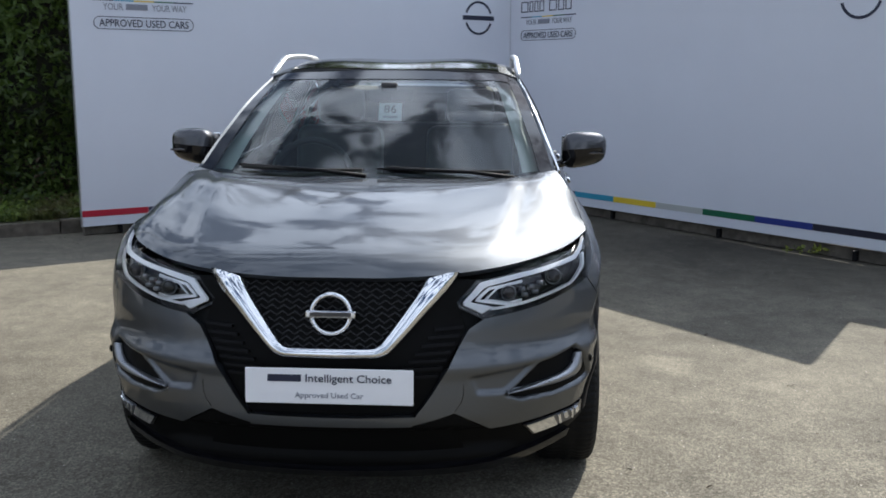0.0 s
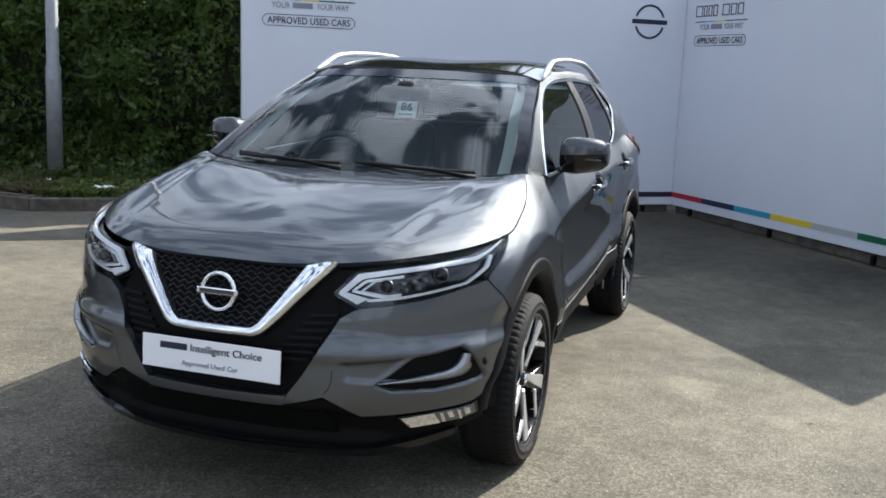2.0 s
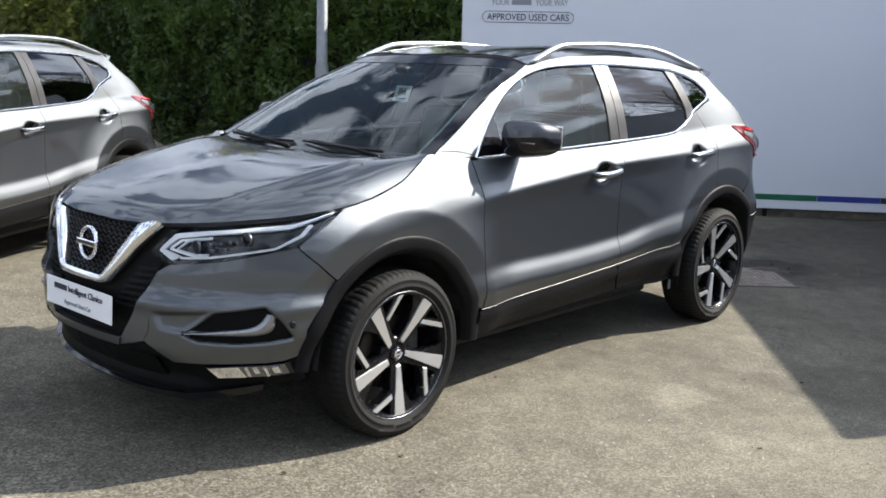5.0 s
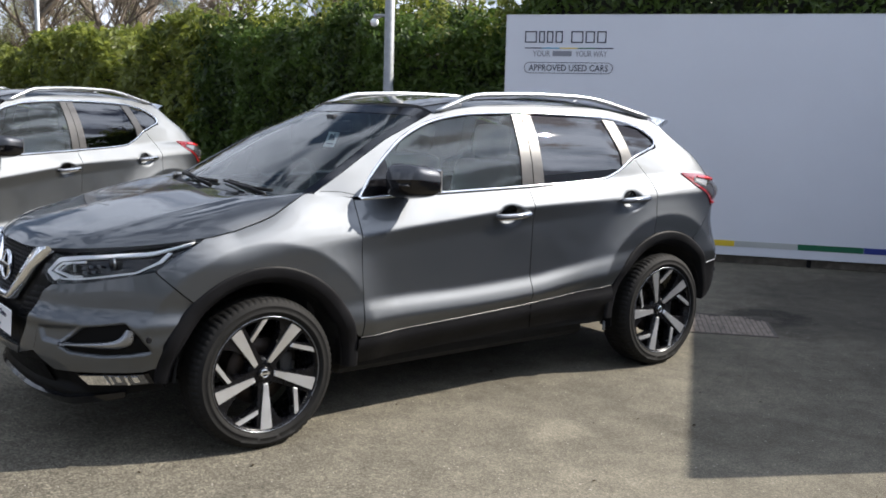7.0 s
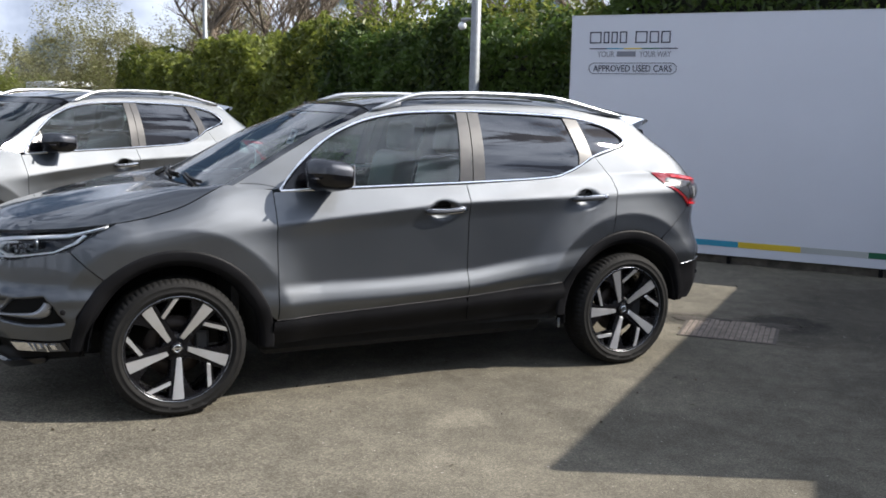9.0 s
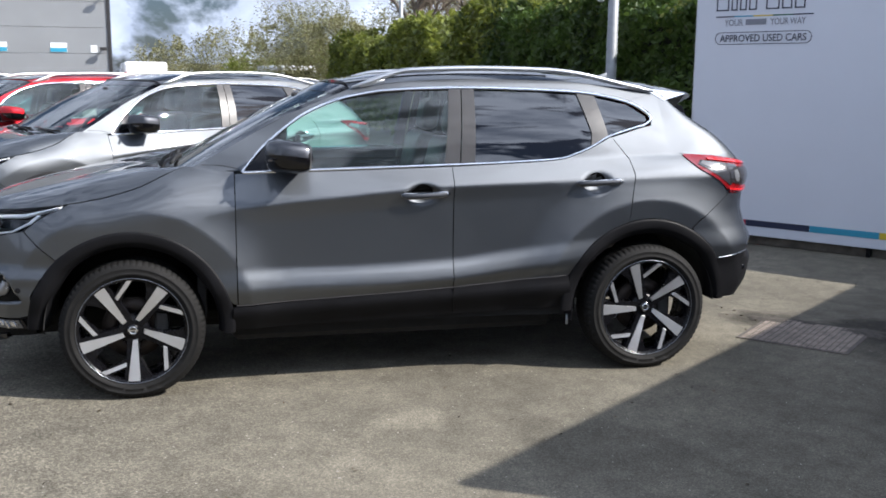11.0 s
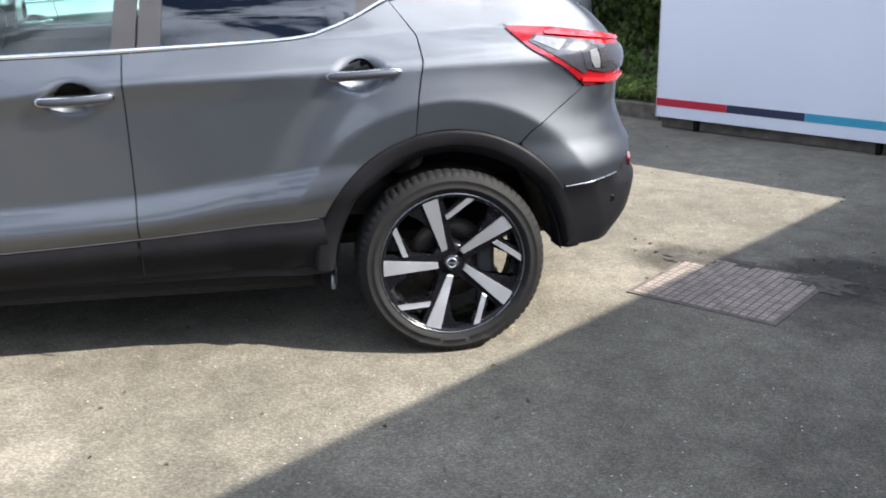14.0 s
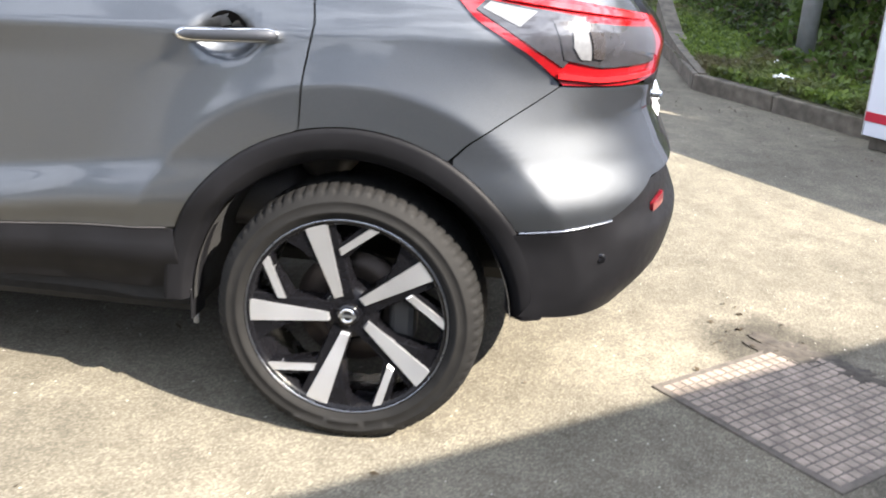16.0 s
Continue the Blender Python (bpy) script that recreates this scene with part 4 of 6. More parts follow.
def lifted(UV, off):
    """Surface points of chart places, moved off along the outward normal."""
    U, z = UV[..., 0], UV[..., 1]
    e = 2e-3
    p = np.stack(chart(U, z), -1)
    pu = np.stack(chart(U + e, z), -1) - np.stack(chart(U - e, z), -1)
    pv = np.stack(chart(U, z + e), -1) - np.stack(chart(U, z - e), -1)
    n = np.cross(pu, pv)
    n /= np.linalg.norm(n, axis=-1)[..., None] + 1e-12
    n = np.where((n * np.stack([p[..., 0] + 0.02, p[..., 1] * 0.15, 0 * p[..., 2]], -1)).sum(-1)[..., None] < 0, -n, n)
    return p + n * (off if np.isscalar(off) else np.asarray(off)[..., None])


def arc(hy, r, a0, a1, n=14):
    """Places on a wheel arch: angles from +y towards up."""
    return [S(hy + r * math.cos(radians(a0 + (a1 - a0) * i / n)), HUB_Z + r * math.sin(radians(a0 + (a1 - a0) * i / n))) for i in range(n + 1)]


def sheet(points, skirt=0.02, flip=False):
    """Vertices and faces of a point grid with a turned-in edge."""
    nv, nu = points.shape[0] - 1, points.shape[1] - 1
    V = points.reshape(-1, 3)
    cross = np.cross(np.gradient(points, axis=1), np.gradient(points, axis=0)).reshape(-1, 3)
    out = V - V * np.array([0.0, 0.8, 0.0]) - np.array([0.0, 0.0, 0.75])
    flip = float((cross * out).sum()) < 0
    faces = grid_faces(nu, nv, 0, flip)
    if skirt:
        loop = rim_loop(nu, nv)
        du = np.gradient(points, axis=1)
        dv = np.gradient(points, axis=0)
        n = np.cross(du, dv).reshape(-1, 3)
        n /= np.linalg.norm(n, axis=1)[:, None] + 1e-12
        if flip:
            n = -n
        base = len(V)
        # a doubled rim keeps the edge crisp
        V = np.vstack([V, V[loop], V[loop] - n[loop] * skirt])
        m = len(loop)
        for i in range(m):
            j = (i + 1) % m
            q = (base + i, base + m + i, base + m + j, base + j)
            faces.append(q[::-1] if flip else q)
    return V, faces


def mirrored(V, f):
    W = np.array(V) * np.array([-1, 1, 1])
    return W, [tuple(q[::-1]) for q in f]


def two_sides(name, V, f, mat, parent, label="", joined=False):
    """The piece on the +x side and its mirror image: as two parts, or as one that crosses the middle."""
    if joined:
        # welded along the middle, so that the surface runs through
        V = np.array(V, float)
        V[np.abs(V[:, 0]) < 1.5e-3, 0] = 0.0
        f = [t for t in f if any(V[i, 0] > 0.0 for i in t)]
        W, g = mirrored(V, f)
        k = len(V)
        to = np.where(V[:, 0] == 0.0, np.arange(k), np.arange(k) + k)
        return mesh_ob(name, np.vstack([V, W]), f + [tuple(int(to[i]) for i in q) for q in g], mat, parent, label)
    W, g = mirrored(V, f)
    return mesh_ob(name, V, f, mat, parent, label), mesh_ob(name, W, g, mat, parent, label)


def level_middle(g):
    """Takes the slope out of a grid where it meets the middle of the car (first column)."""
    n = g.shape[1] - 1
    u = np.linspace(0, 1, n + 1)
    slope = (g[:, 1] - g[:, 0]) * n
    slope[:, 0] = 0.0
    g -= slope[:, None, :] * (u * (1 - u) ** 3)[None, :, None]
    return g


def panel(name, mat, parent, bottom, top, front, rear, nu=24, nv=16, off=0.0, skirt=0.02, smooth=(False, False, False, False), joined=False, label="", relief=None):
    UV = coons(bottom, top, front, rear, nu, nv, smooth)
    o = off if relief is None else off + relief(UV)
    V, f = sheet(lifted(UV, o), skirt)
    return two_sides(name, V, f, mat, parent, label, joined)


def strip(name, mat, parent, path, width, off, label="", n=80, smooth=True, thick=0.008, joined=False):
    """A moulding of even width that follows a path on the body."""
    c = resample(path, n, smooth)
    d = np.gradient(c, axis=0)
    d /= np.linalg.norm(d, axis=1)[:, None] + 1e-12
    nrm = np.stack([-d[:, 1], d[:, 0]], -1)
    rows_ = [c + nrm * width * (k - 0.5) for k in (0.0, 0.18, 0.5, 0.82, 1.0)]
    lift = [off, off + thick * 0.8, off + thick, off + thick * 0.8, off]
    P = np.stack([lifted(r, l) for r, l in zip(rows_, lift)])
    V, f = sheet(P, 0.006)
    return two_sides(name, V, f, mat, parent, label, joined)


def in_poly_depth(UV, poly, depth, edge):
    """Depth profile that sinks the surface inside a polygon of chart places."""
    p = np.array(poly)
    x, y = UV[..., 0], UV[..., 1]
    inside = np.zeros(x.shape, bool)
    dist = np.full(x.shape, 9.0)
    for (x0, y0), (x1, y1) in zip(p, np.roll(p, -1, 0)):
        cond = (y0 > y) != (y1 > y)
        xi = (x1 - x0) * (y - y0) / (y1 - y0 + 1e-12) + x0
        inside ^= cond & (x < xi)
        t = np.clip(((x - x0) * (x1 - x0) + (y - y0) * (y1 - y0)) / ((x1 - x0) ** 2 + (y1 - y0) ** 2 + 1e-12), 0, 1)
        dist = np.minimum(dist, np.hypot(x - x0 - t * (x1 - x0), y - y0 - t * (y1 - y0)))
    return np.where(inside, -depth * sstep(0, edge, dist), 0.0)


# side-view lines
BELT = [(-0.785, 1.080), (-0.47, 1.090), (0.28, 1.110), (0.79, 1.130), (0.93, 1.160), (1.03, 1.200), (1.125, 1.247), (1.30, 1.295)]
LINTEL = [(-0.79, 1.083), (-0.669, 1.215), (-0.501, 1.345), (-0.332, 1.423), (-0.179, 1.462), (0.0, 1.484), (0.37, 1.496), (0.75, 1.488), (1.04, 1.471), (1.267, 1.424), (1.37, 1.365), (1.385, 1.335), (1.34, 1.305), (1.30, 1.295)]
HEAD = [(-1.02, 1.108), (-0.87, 1.188), (-0.726, 1.268), (-0.56, 1.356), (-0.235, 1.486), (0.1, 1.528), (0.48, 1.540), (0.9, 1.532), (1.35, 1.488), (1.44, 1.474)]
DOOR_REAR = [(HUB_R + 0.484 * math.cos(radians(156 - 5.14 * i)), HUB_Z + 0.484 * math.sin(radians(156 - 5.14 * i))) for i in range(11)]
SHUT_REAR = [(1.1995, 0.803), (1.212, 0.932), (1.233, 1.05), (1.219, 1.13), (1.133, 1.243)]


def q(points):
    return [S(y, z) for y, z in points]


def bowl(cy, cz):
    cu, cv = S(cy, cz)

    def f(UV):
        r = np.hypot((UV[..., 0] - cu) / 1.25, (UV[..., 1] - cv) / 0.78)
        return -0.043 * (1 - sstep(0.034, 0.070, r))
    return f


def build_wheel(parent, y, side, phase):
    """side +1 for the +x side. Built at the hub, axle along x."""
    w = empty("wheel", pose(side * 0.7825, y, HUB_Z, 0, 0, 0 if side > 0 else 180))
    w.parent = parent
    w.rotation_euler.rotate_axis('X', 0)
    R0, RR = 0.3410, 0.2570
    prof = [(-0.085, RR - 0.006), (-0.105, RR + 0.02), (-0.108, RR + 0.045), (-0.100, R0 - 0.026), (-0.088, R0 - 0.010), (-0.066, R0 - 0.002), (0.0, R0),
            (0.066, R0 - 0.002), (0.090, R0 - 0.009), (0.102, R0 - 0.024), (0.1085, RR + 0.052), (0.1100, RR + 0.050), (0.1100, RR + 0.047), (0.1085, RR + 0.044), (0.1095, RR + 0.028), (0.1110, RR + 0.026), (0.1105, RR + 0.021), (0.105, RR + 0.016), (0.100, RR + 0.004), (0.085, RR - 0.006)]
    # tyre with cross grooves in its shoulders and three grooves round it
    n = 360
    verts, faces = [], []
    fine = []
    for (x0, r0), (x1, r1) in zip(prof[:-1], prof[1:]):
        steps = 3 if r0 > R0 - 0.03 and r1 > R0 - 0.03 else 1
        for s in range(steps):
            fine.append((x0 + (x1 - x0) * s / steps, r0 + (r1 - r0) * s / steps))
    fine.append(prof[-1])
    k = len(fine)
    for i in range(n):
        a = 2 * math.pi * i / n
        for x, r in fine:
            rr = r
            if r > R0 - 0.03:
                if i % 5 == 0 and 0.040 < abs(x) < 0.096:
                    rr -= 0.0065
                if abs(abs(x) - 0.028) < 0.007:
                    rr -= 0.007
            ca, sa = math.cos(a), math.sin(a)
            sag = 0.0
            zz = rr * sa
            if zz < -(HUB_Z - 0.001):
                sag = zz + (HUB_Z - 0.001)
            verts.append((x * (1 + (0.05 if zz < -0.28 else 0)), rr * ca, zz - sag))
    for i in range(n):
        j = (i + 1) % n
        for s in range(k - 1):
            faces.append((i * k + s, i * k + s + 1, j * k + s + 1, j * k + s))
    mesh_ob("tyre", verts, faces, M_TYRE, w, "black road tyre with dusty sidewall")
    v1, f1 = lathe_data([(0.096, RR + 0.012), (0.1015, RR + 0.004), (0.1005, RR - 0.006), (0.094, RR - 0.013), (0.03, RR - 0.022), (-0.08, RR - 0.02), (-0.1, RR)], 96)
    mesh_ob("rim", v1, f1, M_RIMBLACK, w, "gloss black alloy barrel")
    lathe("rim_lip", [(0.0985, RR + 0.005), (0.1022, RR + 0.003), (0.1020, RR - 0.001), (0.099, RR - 0.002)], M_DARKSATIN, w, n=96)
    lathe("brake_disc", [(0.0, 0.06), (0.012, 0.062), (0.012, 0.150), (-0.012, 0.150), (-0.012, 0.06)], M_DISC, w, "rusty iron brake disc", 48)
    cal = bm_box(-0.03, 0.035, 0.095, 0.165, -0.075, 0.075, 0.018, 2)
    part("caliper", cal, M_CALIPER, w)
    for kspoke in range(5):
        ang = radians(phase + 72 * kspoke)

        def polar(r, deg, x):
            a = ang + radians(deg)
            c, s = math.cos(a), math.sin(a)
            return (x, r * c * side, r * s)

        def spoke(outline, mat, name, x_front, back, label=""):
            n_ = len(outline)
            fr = [Vector(polar(0.045 + (r - 0.045) * 1.047, d, x_front(r))) for r, d in outline]
            cen = sum(fr, Vector()) / n_
            inset = [p + Vector((-0.005, 0, 0)) + (p - cen).normalized() * 0.004 for p in fr]
            rear = [Vector((-back, 0, 0)) + p + (p - cen).normalized() * 0.008 for p in fr]
            vv = fr + inset + rear
            ff = [tuple(range(n_))]
            for lay in (0, 1):
                for i in range(n_):
                    j = (i + 1) % n_
                    ff.append((lay * n_ + i, (lay + 1) * n_ + i, (lay + 1) * n_ + j, lay * n_ + j))
            return mesh_ob(name, vv, ff, mat, w, label, smooth=False)

        xf = lambda r: 0.074 + 0.024 * sstep(0.05, 0.25, r)
        main = [(0.052, 2.4), (0.239, -2.1), (0.243, 4.4), (0.239, 10.9), (0.054, 25.6)]
        spoke([(r + 0.001, d) for r, d in main], M_MACHINED, "spoke", xf, 0.028, "machined silver alloy spoke face")
        base = [(0.045, -34), (0.10, -13), (0.165, -8), (0.243, -6), (0.243, 26), (0.20, 21), (0.13, 14), (0.06, 30)]
        spoke(base, M_RIMBLACK, "spoke_base", lambda r: xf(r) - 0.006, 0.045)
        fin = [(0.158, -8.9), (0.175, -7.6), (0.239, -27.3), (0.239, -32.8)]
        spoke(fin, M_MACHINED, "fin", xf, 0.024)
        fin2 = [(0.148, -12), (0.178, -5), (0.243, -24), (0.243, -36), (0.21, -27)]
        spoke(fin2, M_RIMBLACK, "fin_base", lambda r: xf(r) - 0.006, 0.04)
        a5 = ang + radians(36)
        nut = lathe_data([(0.052, 0.0), (0.052, 0.008), (0.046, 0.010), (0.02, 0.010)], 6)
        mesh_ob("wheel_nut", [(x, yy + 0.057 * math.cos(a5) * side, zz + 0.057 * math.sin(a5)) for x, yy, zz in nut[0]], nut[1], M_RIMBLACK, w)
    lathe("hub", [(0.066, 0.030), (0.066, 0.062), (0.05, 0.075), (0.0, 0.08)], M_RIMBLACK, w, n=40)
    cap = lathe("hub_cap", [(0.079, 0.0), (0.079, 0.024), (0.075, 0.029), (0.06, 0.031)], M_GLOSSBLACK, w, "black hub cap with silver ring emblem", 32)
    lathe("cap_ring", [(0.079, 0.013), (0.082, 0.014), (0.082, 0.019), (0.079, 0.020)], M_CHROME, cap, n=32)
    part("cap_bar", bm_box(0.079, 0.082, -0.023, 0.023, -0.004, 0.004), M_CHROME, cap)
    return w


def build_car(name, label, paint, plate_text=True):
    car = empty(name)
    tagged(car, label, "car", "parked cars")
    # ---- side panels ----
    arch_r = 0.482
    fender_low = [S(-1.652, 0.690)] + arc(HUB_F, arch_r, 128, 14, 18) + [S(-0.828, 0.440)]
    hood_edge = [(-1.585, 0.947), (-1.49, 0.962), (-1.28, 1.015), (-1.15, 1.075), (-1.06, 1.112), (-0.99, 1.105), (-0.827, 1.088)]
    panel("front_wing", paint, car, fender_low, [S(y, z - 0.003) for y, z in hood_edge], q([(-1.652, 0.690), (-1.79, 0.822), (-1.71, 0.881), (-1.585, 0.944)]),
          q([(-0.828, 0.440), (-0.828, 0.75), (-0.827, 1.085)]), 44, 26, smooth=(False, True, False, False))
    d1 = panel("front_door", paint, car, q([(-0.822, 0.436), (0.2555, 0.486)]), [S(y, z - 0.012) for y, z in [(-0.822, 1.085), (-0.47, 1.092), (0.2555, 1.110)]],
               q([(-0.822, 0.436), (-0.824, 0.75), (-0.822, 1.073)]), q([(0.2555, 0.486), (0.2555, 1.098)]), 60, 56, relief=bowl(0.096, 0.968))
    d2 = panel("rear_door", paint, car, q([(0.2600, 0.486), (0.881, 0.532)]), [S(y, z - 0.012) for y, z in BELT[2:7]],
               q([(0.2600, 0.486), (0.2600, 1.098)]), q(DOOR_REAR + SHUT_REAR[1:]), 56, 56, smooth=(False, True, False, False), relief=bowl(1.024, 1.008))
    # quarter panel, and the pillar above it
    quarter_front = q([(1.204, 0.806), (1.217, 0.932), (1.238, 1.05), (1.223, 1.132), (1.138, 1.240)])
    line_up = [S(1.602, 0.803), S(1.702, 0.873), S(1.800, 0.941)]
    panel("quarter_panel", paint, car, arc(HUB_R, arch_r + 0.002, 104.5, 61, 10), q([(1.138, 1.240), (1.30, 1.284), (1.375, 1.300), (1.46, 1.235), (1.535, 1.156)]),
          quarter_front, [S(1.5576, 0.7583)] + line_up + q([(1.726, 1.014), (1.62, 1.078), (1.56, 1.128), (1.535, 1.156)]), 60, 56, skirt=0.004)
    panel("rear_pillar", paint, car, q([(1.375, 1.294), (1.456, 1.230), (1.531, 1.150), (1.70, 1.135), (1.85, 1.112)]) + [R(0.62, 1.088), R(0.56, 1.08)],
          q([(1.27, 1.436), (1.36, 1.464), (1.44, 1.470)]) + [R(0.53, 1.462), R(0.46, 1.458)],
          q([(1.375, 1.294), (1.392, 1.34), (1.383, 1.372), (1.27, 1.436)]), [R(0.56, 1.08), R(0.53, 1.28), R(0.46, 1.458)], 56, 36, off=-0.0015, skirt=0.012)
    # window surround above the glass
    head_low = [(y, z + 0.006) for y, z in LINTEL[:10]]
    panel("roof_side_frame", paint, car, q([(-0.97, 1.090), (-0.80, 1.090)] + head_low), q(HEAD), q([(-0.97, 1.090), (-1.0, 1.098), (-1.02, 1.108)]), q([(1.267, 1.430), (1.44, 1.474)]), 70, 8, skirt=0.012)
    strip("wing_seam", M_BLACK, car, q([(-0.985, 1.118), (-0.88, 1.113), (-0.80, 1.096)]), 0.004, -0.0005, "", 16, True, 0.0012)
    # glass, pillars and bright trim
    gz = -0.008
    panel("front_side_glass", M_GLASS, car, q([(-0.60, 1.095), (0.235, 1.112)]), q([(-0.60, 1.270), (-0.501, 1.338), (-0.332, 1.415), (-0.179, 1.453), (0.0, 1.474), (0.285, 1.484)]),
          q([(-0.60, 1.095), (-0.60, 1.270)]), q([(0.235, 1.112), (0.285, 1.484)]), 30, 14, off=gz, skirt=0)
    panel("quarter_light_trim", M_GLOSSBLACK, car, q([(-0.775, 1.088), (-0.60, 1.095)]), q([(-0.765, 1.098), (-0.669, 1.207), (-0.60, 1.268)]),
          q([(-0.775, 1.088), (-0.765, 1.098)]), q([(-0.60, 1.095), (-0.60, 1.268)]), 10, 8, off=-0.004, skirt=0.01)
    panel("rear_side_glass", M_TINT, car, q([(0.372, 1.118), (0.79, 1.134), (0.93, 1.165), (1.02, 1.203)]), q([(0.405, 1.484), (0.75, 1.476), (0.985, 1.462)]),
          q([(0.372, 1.118), (0.405, 1.484)]), q([(1.02, 1.203), (1.03, 1.26), (0.985, 1.462)]), 30, 14, off=gz, skirt=0, label="dark privacy glass")
    panel("quarter_glass", M_TINT, car, q([(1.115, 1.252), (1.20, 1.278), (1.33, 1.31)]), q([(1.07, 1.452), (1.262, 1.412), (1.355, 1.352)]),
          q([(1.115, 1.252), (1.07, 1.452)]), q([(1.33, 1.31), (1.358, 1.33), (1.355, 1.352)]), 16, 12, off=gz, skirt=0, label="dark privacy glass")
    for x0b, x1b, x0t, x1t in ((0.222, 0.300, 0.275, 0.340), (0.306, 0.380, 0.346, 0.412)):
        panel("door_pillar", M_PILLAR, car, q([(x0b, 1.110), (x1b, 1.114)]), q([(x0t, 1.488), (x1t, 1.487)]), q([(x0b, 1.110), (x0t, 1.488)]), q([(x1b, 1.114), (x1t, 1.487)]), 4, 12, off=-0.001, skirt=0.012, label="satin black door pillar")
    panel("rear_door_pillar", M_PILLAR, car, q([(1.015, 1.20), (1.118, 1.25)]), q([(0.975, 1.466), (1.075, 1.456)]), q([(1.015, 1.20), (1.028, 1.26), (0.975, 1.466)]), q([(1.118, 1.25), (1.075, 1.456)]), 6, 12, off=-0.001, skirt=0.012, label="satin black door pillar")
    strip("window_trim", M_CHROME, car, q(LINTEL), 0.016, -0.002, "bright chrome window trim", 120, True, 0.007)
    strip("waist_trim", M_CHROME, car, q(BELT), 0.014, -0.002, "bright chrome waist trim", 90, True, 0.007)
    # sill and arch cladding
    panel("sill_cladding", M_CLAD, car, q([(-0.86, 0.30), (-0.3, 0.315), (0.25, 0.33), (0.90, 0.352)]), q([(-0.845, 0.432), (0.257, 0.481), (0.875, 0.527)]), q([(-0.86, 0.30), (-0.845, 0.432)]), q([(0.90, 0.352), (0.875, 0.527)]), 40, 10, off=0.004, skirt=0.03,
          relief=lambda UV: 0.012 * (1 - sstep(0.40, 0.46, UV[..., 1] - 0.035 * (UV[..., 0] - 1.6))) - 0.050 * (1 - sstep(0.28, 0.41, UV[..., 1] - 0.035 * (UV[..., 0] - 1.6))))
    strip("sill_edge", M_PILLAR, car, q([(-0.83, 0.437), (-0.3, 0.459), (0.257, 0.485), (0.86, 0.529)]), 0.0035, 0.001, "thin glossy edge above the sill", 50, True, 0.004)
    strip("cladding_seam", M_DEEPBLACK, car, q([(0.2575, 0.355), (0.2575, 0.42), (0.2575, 0.482)]), 0.005, 0.008, "", 12, False, 0.0075)
    for hy, a0, a1 in ((HUB_F, 178, -4), (HUB_R, 180, 3)):
        a = [radians(a0 + (a1 - a0) * i / 44) for i in range(45)]
        rows_r = [(0.402, -0.07), (0.403, -0.034), (0.409, -0.020), (0.421, -0.008), (0.430, 0.002), (0.436, 0.005), (0.470, 0.006), (0.481, 0.003), (0.4835, -0.008)]
        g = np.array([[S(hy + r * math.cos(t), HUB_Z + r * math.sin(t)) for t in a] for r, _ in rows_r])
        P = np.stack([lifted(g[i], rows_r[i][1]) for i in range(len(rows_r))])
        V, f = sheet(P[:, ::-1], 0.0, True)
        two_sides("arch_cladding", V, f, M_CLAD, car, "matt black wheel-arch cladding")
        vl, fl = [], []
        for i in range(45):
            t = a[i]
            for x in (0.85, 0.60, 0.40):
                vl.append((x, hy + 0.405 * math.cos(t), HUB_Z + 0.405 * math.sin(t)))
        for i in range(44):
            for k in (0, 1):
                fl.append((i * 3 + k, i * 3 + k + 1, i * 3 + 4 + k, i * 3 + 3 + k))
        c = len(vl)
        vl.append((0.40, hy, HUB_Z))
        for i in range(44):
            fl.append((c, i * 3 + 2, i * 3 + 5))
        two_sides("arch_liner", np.array(vl), fl, M_BLACK, car)
    # ---- tail ----
    panel("rear_bumper_skin", paint, car, q([(1.7295, 0.5985)]) + [S(1.95, 0.618), R(0.62, 0.70), R(0.36, 0.70), R(0.0, 0.70)],
          [S(1.803, 0.940), R(0.66, 0.930), R(0.4, 0.90), R(0.0, 0.90)],
          arc(HUB_R, arch_r + 0.002, 33, 60.3, 5) + [S(1.606, 0.801), S(1.706, 0.872), S(1.803, 0.940)], [R(0.0, 0.70), R(0.0, 0.90)], 46, 24, joined=True)
    panel("rear_bumper_cladding", M_CLAD, car, q([(1.745, 0.372)]) + [S(1.88, 0.362), R(0.5, 0.345), R(0.0, 0.34)], q([(1.722, 0.590)]) + [S(1.95, 0.610), R(0.62, 0.69), R(0.0, 0.69)],
          q([(1.745, 0.372), (1.772, 0.41), (1.762, 0.50), (1.722, 0.590)]), [R(0.0, 0.34), R(0.0, 0.69)], 46, 16, off=0.006, skirt=0.03, joined=True, label="matt black lower rear bumper",
          relief=lambda UV: -0.03 * sstep(0.55, 0.62, UV[..., 1]) * sstep(4.365, 4.495, UV[..., 0]))
    strip("bumper_trim", M_DARKSATIN, car, q([(1.735, 0.596)]) + [S(1.95, 0.616)], 0.0045, 0.003, "thin bright bumper trim", 20, False, 0.004)
    panel("reflector", M_DARKRED, car, [R(0.60, 0.598), R(0.52, 0.606)], [R(0.60, 0.622), R(0.52, 0.640)], [R(0.60, 0.598), R(0.60, 0.622)], [R(0.52, 0.606), R(0.52, 0.640)], 6, 4, off=-0.010, skirt=0.01, label="red rear reflector")
    lathe_v, lathe_f = lathe_data([(0.0, 0.0), (0.004, 0.010), (0.0, 0.0135)], 16)
    two_sides("parking_sensor", np.array(lathe_v) + np.stack(chart(*S(1.93, 0.52)), -1).reshape(1, 3) + np.array([0.006, 0.004, 0]), lathe_f, M_GLOSSBLACK, car)
